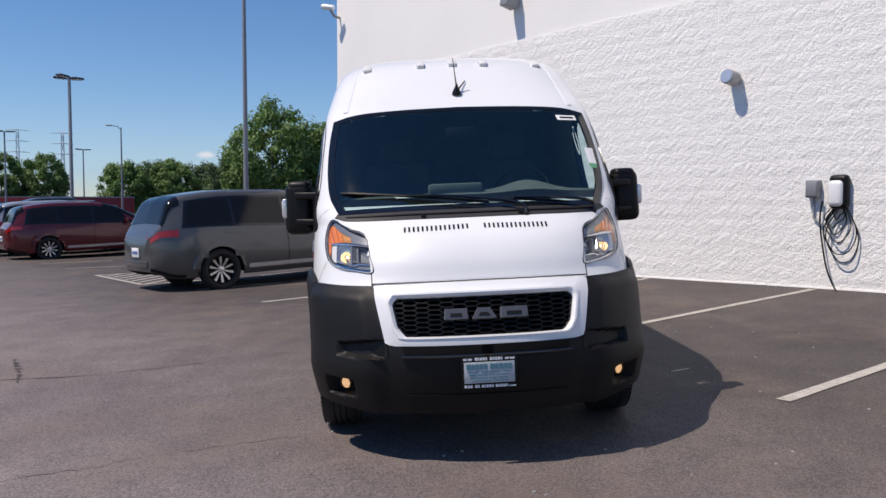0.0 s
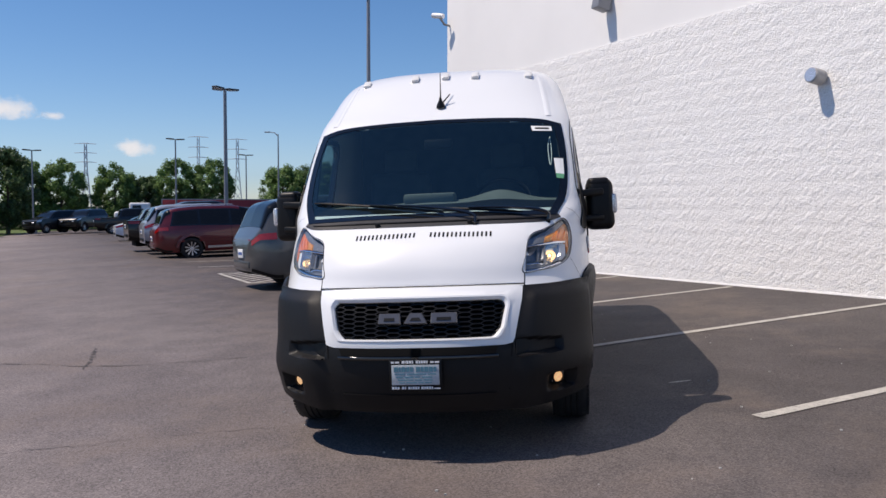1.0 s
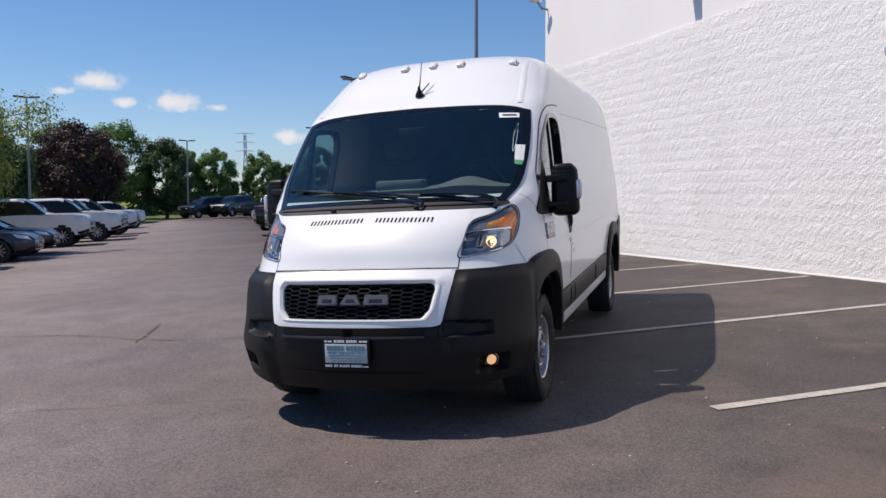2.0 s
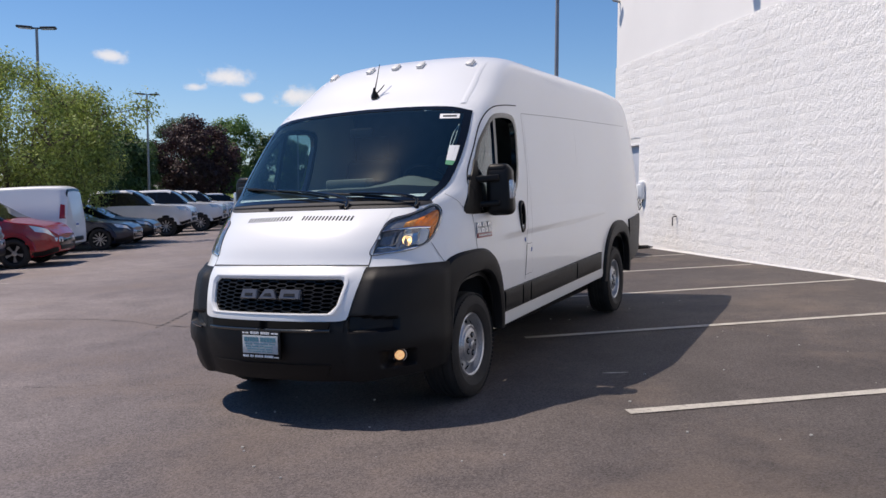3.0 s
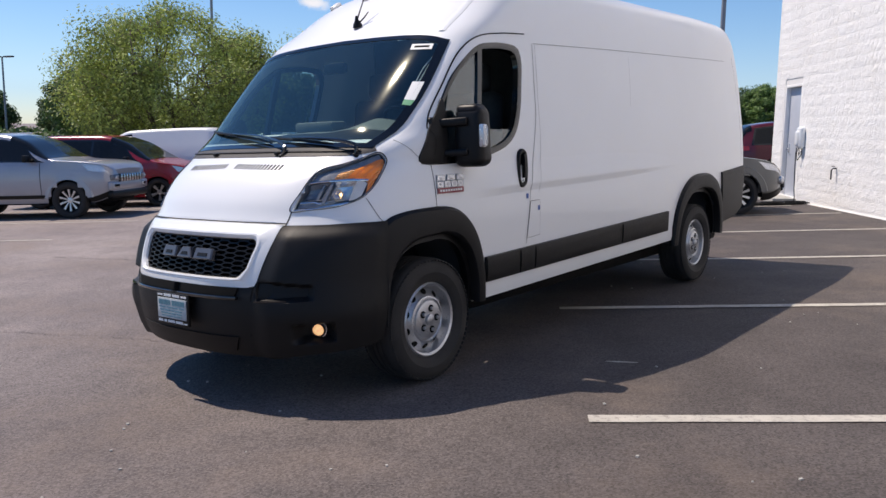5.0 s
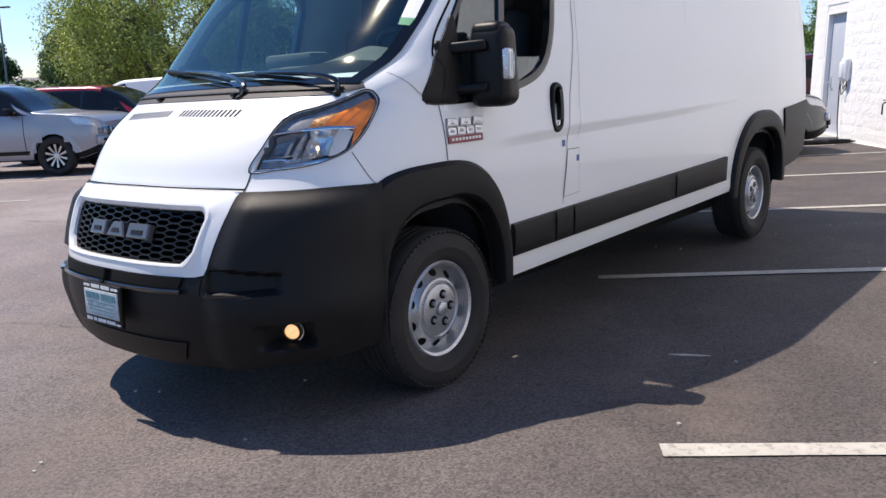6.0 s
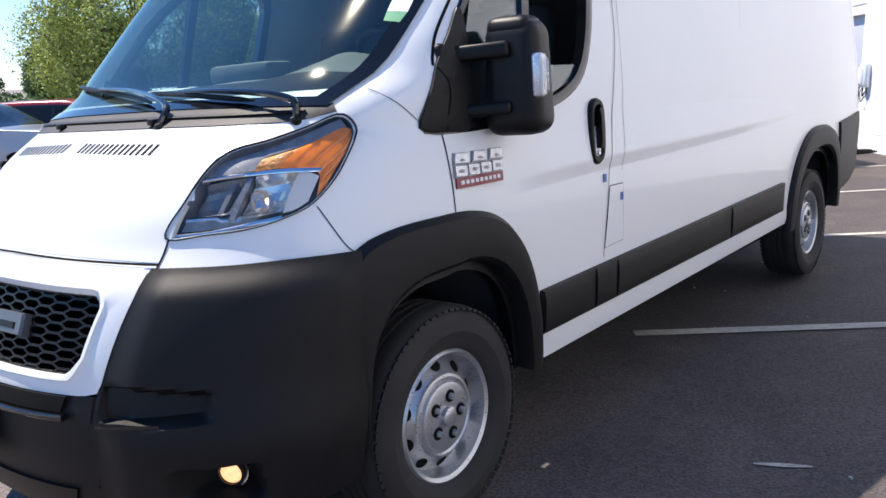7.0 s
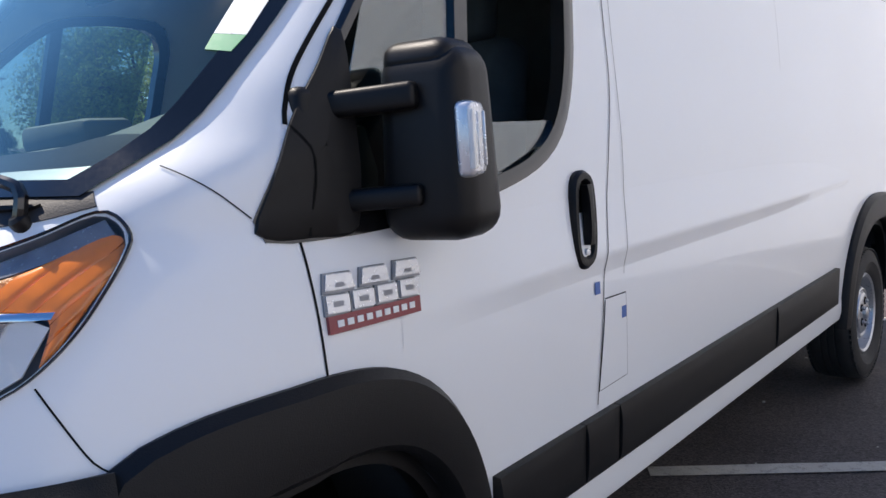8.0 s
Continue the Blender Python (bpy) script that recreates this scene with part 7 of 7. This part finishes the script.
def car(name, label, k, paint, m, category="car", group="", dark_roof=False, front="grille", plain=False, spokes=10, rails=False, silver_rim=True):
    t = thing(name, label, category, group, m)
    bm = bmesh.new()
    n = 64
    fs = [0, 0.5, 1, 1.5, 2, 2.5, 3, 3.5, 4, 4.25, 4.5, 4.75, 5, 5.5, 6]
    rows = [[section(k, k["L"] * i / n, f) for f in fs] for i in range(n + 1)]
    vs = grid_faces(bm, rows)
    for row in (vs[0], vs[-1]):
        c = bm.verts.new((0, row[0].co.y, row[0].co.z))
        bm.faces.new(row + [c])
    gone = [f for f in bm.faces if any((f.calc_center_median().y - a) ** 2 + (f.calc_center_median().z - k["r"]) ** 2 < (k["r"] + 0.05) ** 2 for a in k["axles"]) and f.calc_center_median().x > 0.5]
    bmesh.ops.delete(bm, geom=gone, context="FACES")
    shell = part("body", mirrored(bm), paint, t, "", angle=40)
    part("underbody", box((1.5, k["L"] - 0.5, 0.5), pose(0, k["L"] / 2, 0.55), 0.05), "dark", t)
    for s in (0, 1):
        fx = (lambda b: flip(b)) if s else (lambda b: b)
        for a in k["axles"]:
            w = k["half"](a)
            R = k["r"]
            ringm = bmesh.new()
            rows = []
            for rr, d in ((R + 0.16, -0.03), (R + 0.14, 0.004), (R + 0.045, 0.014), (R + 0.035, -0.05)):
                rows.append([Vector((w + d, a + rr * math.cos(x), R + rr * math.sin(x))) for x in (radians(6 + 168 * i / 24) for i in range(25))])
            grid_faces(ringm, rows)
            lin = bmesh.new()
            arc = [(a + (R + 0.06) * math.cos(x), R + (R + 0.06) * math.sin(x)) for x in (radians(-8 + 196 * i / 16) for i in range(17))]
            grid_faces(lin, [[Vector((w - 0.01, yy, zz)) for yy, zz in arc], [Vector((w - 0.34, yy, zz)) for yy, zz in arc]])
            lin.faces.new([lin.verts.new((w - 0.34, yy, zz)) for yy, zz in arc])
            part("arch_liner", fx(lin), "dark", shell)
            part("wheel_arch", fx(ringm), paint, shell)
            hold = part("wheel", fx(lathe([(0.05, -0.1), (0.05, 0.0), (0.0001, 0.0)], pose(w - 0.12, a, R, 0, 90, 0), 12)), "dark", t)
            wheel(hold, pose(w - 0.115, a, R) if not s else pose(-(w - 0.115), a, R, 0, 0, 180), False, R, 0.22, k["rim"], "", spokes)
        g0, g1 = k["glass"]
        cuts = [g0] + list(k["pillars"]) + [g1]
        part("window_trim", fx(car_patch(k, g0 - 0.46, g1 + 0.03, 3.04, 4.0, 0.004, 24, 7, g0, g1 - 0.10)), "gloss", shell, "black trim round the side windows")
        for i, (a, b) in enumerate(zip(cuts, cuts[1:])):
            part("side_window", fx(car_patch(k, a + 0.03 - (0.45 if i == 0 else 0), b - 0.03, 3.12, 3.93, 0.006, 12, 6, a + 0.03, b - 0.03 - (0.12 if i == len(cuts) - 2 else 0))), "tint", shell, "dark side window")
        if not plain:
            part("door_gap", fx(car_patch(k, cuts[min(1, len(cuts) - 1)] - 0.006, cuts[min(1, len(cuts) - 1)] + 0.006, 0.6, 3.05, 0.003, 2, 10)), "dark", shell)
            part("door_gap", fx(car_patch(k, g0 - 0.35, g0 - 0.338, 0.6, 3.0, 0.003, 2, 10)), "dark", shell)
            part("sill_strip", fx(car_patch(k, k["axles"][0] + 0.5, k["axles"][1] - 0.5, 0.75, 1.1, 0.008, 12, 3)), "satin" if name == "minivan" else "black", shell)
            for yh in (cuts[1] - 0.2, cuts[-1] - 0.9):
                part("door_handle", fx(car_patch(k, yh, yh + 0.16, 2.72, 2.82, 0.02, 4, 3)), paint, shell)
            mr = section(k, g0 - 0.12, 3.1)
            part("wing_mirror", fx(box((0.2, 0.1, 0.15), Matrix.Translation(mr + Vector((0.12, 0, 0.06))), 0.03)), paint if name == "minivan" else "black", t)
        part("head_lamp", fx(car_patch(k, 0.06, 0.42, 2.55, 3.0, 0.008, 8, 5, 0.16, 0.55)), "satin", t, "clear head lamp")
        part("tail_lamp", fx(car_patch(k, k["L"] - 0.42, k["L"] - 0.03, 2.62, 3.0, 0.010, 8, 5) if name != "small_van" else car_patch(k, k["L"] - 0.17, k["L"] - 0.03, 2.75, 3.45, 0.010, 5, 10, k["L"] - 0.15, k["L"] - 0.05)), "red_lens", t, "red tail lamp")
        part("bumper_trim", fx(car_patch(k, 0.02, 0.5, 0.1, 0.9, 0.008, 8, 4)), "black", t)
        part("bumper_trim", fx(car_patch(k, k["L"] - 0.5, k["L"] - 0.02, 0.1, 0.5 if "minivan" in name else 0.9, 0.008, 8, 4)), "black", t)
        if rails:
            part("roof_rail", fx(tube([section(k, y, 4.7) + Vector((0, 0, 0.05)) for y in np.linspace(g0 + 0.7, g1 - 0.25, 8)], 0.018, 6)), "satin", t)
    part("windscreen", car_patch(k, *k["screen"], 3.9, 6, 0.006, 12, 12, both=True), "tint", shell, "dark windscreen")
    part("rear_window", car_patch(k, *k["rear"], 3.9, 6, 0.008, 8, 12, both=True), "tint", shell, "dark rear window")
    zf = k["belt"](0) - 0.10
    part("front_grille", box((1.0 if front == "slots" else 1.1, 0.06, 0.17), pose(0, -0.005, zf - 0.04), 0.02), "gloss", t)
    if front != "slots":
        part("lower_grille", box((1.0, 0.05, 0.12), pose(0, 0.0, k["low"](0) + 0.10), 0.02), "black", t)
        for x in (-0.55, 0.55):
            part("front_lamp", box((0.30, 0.10, 0.14), pose(x, 0.035, zf + 0.02, 0, 0, math.copysign(22, x)), 0.04, 3), "satin", t)
    if front == "slots":
        for i in range(8):
            part("grille_bar", box((0.028, 0.03, 0.165), pose((i - 3.5) * 0.125, -0.045, zf - 0.04), 0.008), "chrome", t)
        part("bumper_bar", box((1.72, 0.10, 0.20), pose(0, 0.03, 0.66), 0.05, 3), paint, t)
        part("bumper_base", box((1.66, 0.14, 0.16), pose(0, 0.05, 0.48), 0.05, 3), "black", t)
        for x in (-0.66, 0.66):
            hl = part("head_lamp", box((0.26, 0.12, 0.13), pose(x, 0.03, zf - 0.03, 0, 0, math.copysign(14, x)), 0.03, 3), "lampgrey", t, "clear head lamp")
            part("lamp_eye", lathe([(0.05, 0.0), (0.045, 0.012), (0.0001, 0.016)], pose(x, -0.035, zf - 0.03, 90, 0, 0), 16), "satin", hl)
            fg = part("fog_lamp", box((0.24, 0.05, 0.10), pose(x * 0.98, -0.015, 0.665, 0, 0, math.copysign(10, x)), 0.03, 3), "satin", t)
            part("fog_hole", box((0.18, 0.05, 0.06), pose(x * 0.98, -0.022, 0.665, 0, 0, math.copysign(10, x)), 0.02, 2), "dark", fg)
    rr = k["L"]
    part("rear_panel", box((1.0, 0.05, 0.12), pose(0, rr + 0.005, k["low"](rr) + 0.12), 0.02), paint if "minivan" in name else "black", t)
    if "minivan" in name:
        part("lamp_strip", box((1.14, 0.07, 0.06), pose(0, rr - 0.05, 0.955), 0.02), "red_lens", t, "red lamp strip")
    pl = part("number_plate", box((0.32, 0.02, 0.16), pose(0, rr + 0.015, k["belt"](rr) - 0.20), 0.005), "paper", t, "small pale number plate")
    part("plate_bar", box((0.24, 0.004, 0.05), pose(0, rr + 0.027, k["belt"](rr) - 0.20)), "blue", pl)
    return t


def paint(name, c, metal=0.3, rough=0.3):
    M[name] = mat(name, c, rough, metal=metal, var=0.03, scale=2.0, coat=0.7)
    return name


GREY, MAROON, SILVER, RED = paint("slate_grey_paint", (0.09, 0.092, 0.092)), paint("maroon_paint", (0.12, 0.008, 0.014)), paint("silver_paint", (0.34, 0.35, 0.39), 0.35), paint("red_paint", (0.30, 0.006, 0.012), 0.0, 0.25)
NAVY, INK, SNOW = paint("navy_paint", (0.012, 0.016, 0.035)), paint("black_paint", (0.008, 0.008, 0.009)), paint("white_truck_paint", (0.78, 0.78, 0.78), 0.0)


def nose_to_wall(u, n_nose, turn=0.0):
    """A car whose nose points to the wall: its y axis runs back from the nose."""
    return lot(u, n_nose, 0.0, 180 + turn)


def tilt(m):
    """Stands a car on the sloping ground."""
    p = m.translation
    e = 0.5
    nrm = Vector((ground_z(p.x - e, p.y) - ground_z(p.x + e, p.y), ground_z(p.x, p.y - e) - ground_z(p.x, p.y + e), 2 * e)).normalized()
    return Matrix.Translation(p) @ Vector((0, 0, 1)).rotation_difference(nrm).to_matrix().to_4x4() @ Matrix.Translation(-p) @ m


car("minivan", "slate grey minivan parked nose to the building", MINIVAN, GREY, tilt(nose_to_wall(11.38, 6.58, 3)), "minivan")
car("minivan", "maroon minivan parked in a marked bay", MINIVAN, MAROON, tilt(nose_to_wall(24.2, 6.55, 0)), "minivan", rails=True)
car("suv", "silver sport utility car parked beside the maroon minivan", SUV, SILVER, tilt(nose_to_wall(27.0, 6.2)), "car", plain=True)
car("pickup_truck", "black pickup truck parked in the row", PICKUP, INK, tilt(nose_to_wall(29.9, 7.0)), "truck", plain=True)
car("minivan", "maroon minivan parked beyond the corner of the building", MINIVAN, MAROON, tilt(nose_to_wall(19.9, 12.95)), "minivan")
car("suv", "dark navy sport utility car parked in the row", SUV, NAVY, tilt(nose_to_wall(36.6, 7.0)), "car", plain=True)
car("sedan", "white saloon car parked in the row", SEDAN, SNOW, tilt(nose_to_wall(44.5, 6.7)), "car", plain=True)
car("pickup_truck", "black pickup truck at the far end of the row", PICKUP, INK, tilt(nose_to_wall(64.5, 7.8)), "truck", plain=True)
car("suv", "silver sport utility car facing the drive lane", SUV, SILVER, tilt(lot(13.1, -6.6, 0, 0)) @ pose(0, 0, 0, 0, 0, 180), "car", front="slots", spokes=10, rails=True)
car("red_minivan", "bright red minivan facing the drive lane", TALL_MINIVAN, RED, tilt(lot(16.1, -5.95, 0, 0)) @ pose(0, 0, 0, 0, 0, 180), "minivan", spokes=5)
car("small_van", "white compact panel van with its back to the lane", SMALL_VAN, "white", tilt(lot(18.9, -11.25, 0, 0)), "van", plain=True)
for u, c, lab in ((22.2, NAVY, "dark navy saloon car facing the lane"), (25.3, INK, "black saloon car facing the lane")):
    car("sedan", lab, SEDAN, c, tilt(lot(u, -5.6)) @ pose(0, 0, 0, 0, 0, 180), "car", plain=True)
for u, n in ((30.4, -5.1), (34.2, -4.3), (38.2, -4.5), (41.4, -4.2)):
    car("pickup_truck", "white pickup truck facing the lane", PICKUP, SNOW, tilt(lot(u, n)) @ pose(0, 0, 0, 0, 0, 180), "truck", "white pickup trucks", plain=True)
car("suv", "white sport utility car at the end of the lane", SUV, SNOW, tilt(lot(53.4, -5.0)) @ pose(0, 0, 0, 0, 0, 215), "car", plain=True)
car("suv", "black sport utility car parked at the end of the lane", SUV, INK, tilt(lot(68.5, 0.2, 0.12)) @ pose(0, 0, 0, 0, 0, 55), "car", plain=True)
car("suv", "black sport utility car parked beside the grass", SUV, INK, tilt(lot(68.5, -2.6, 0.12)) @ pose(0, 0, 0, 0, 0, 40), "car", plain=True)
# ---- the wall's blocks: the stretch that the camera passes nearest as pieces, the rest joined ----
BLOCK_MESHES = [block_mesh(200 + k) for k in range(24)]
rng = random.Random(77)
COURSE, LENGTH = 0.2032, 0.4064
rest_verts, rest_faces = [], []
shapes = []
for me in BLOCK_MESHES:
    shapes.append(([v.co.copy() for v in me.vertices], [tuple(p.vertices) for p in me.polygons]))
row = 0
z = BLOCK_TOP - COURSE / 2
while z > -0.35:
    u = WALL_START + (0.2032 if row % 2 else 0.4064)
    while u < WALL_END + 0.12:
        spans = [(u - LENGTH / 2, min(u + LENGTH / 2, WALL_END))]
        if DOOR_Z0 - 0.05 < z < DOOR_Z1 + 0.09:
            spans = [(a, b) for a0, b0 in spans for a, b in ((a0, min(b0, DOOR_U0)), (max(a0, DOOR_U1), b0)) if b - a > 0.03]
        for a, b in spans:
            k = rng.randrange(len(BLOCK_MESHES))
            m = wall_pose((a + b) / 2, 0.0, z) @ pose(0, -0.002, 0, 0, 180 if rng.random() < 0.5 else 0, 0) @ Matrix.Diagonal(((b - a) / LENGTH, 1, 1, 1))
            if 0.9 < u < 6.4:
                ob = new("block", BLOCK_MESHES[k])
                ob.parent, ob.matrix_world = wall, m
            else:
                base = len(rest_verts)
                rest_verts += [tuple(m @ v) for v in shapes[k][0]]
                rest_faces += [tuple(base + i for i in f) for f in shapes[k][1]]
        u += LENGTH
    row += 1
    z -= COURSE
me = bpy.data.meshes.new("blocks")
me.from_pydata(rest_verts, [], rest_faces)
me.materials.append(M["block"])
rest = new("blocks", me)
rest.parent = wall
tagged(rest, "white painted split-face blocks", "", "", "stuff")
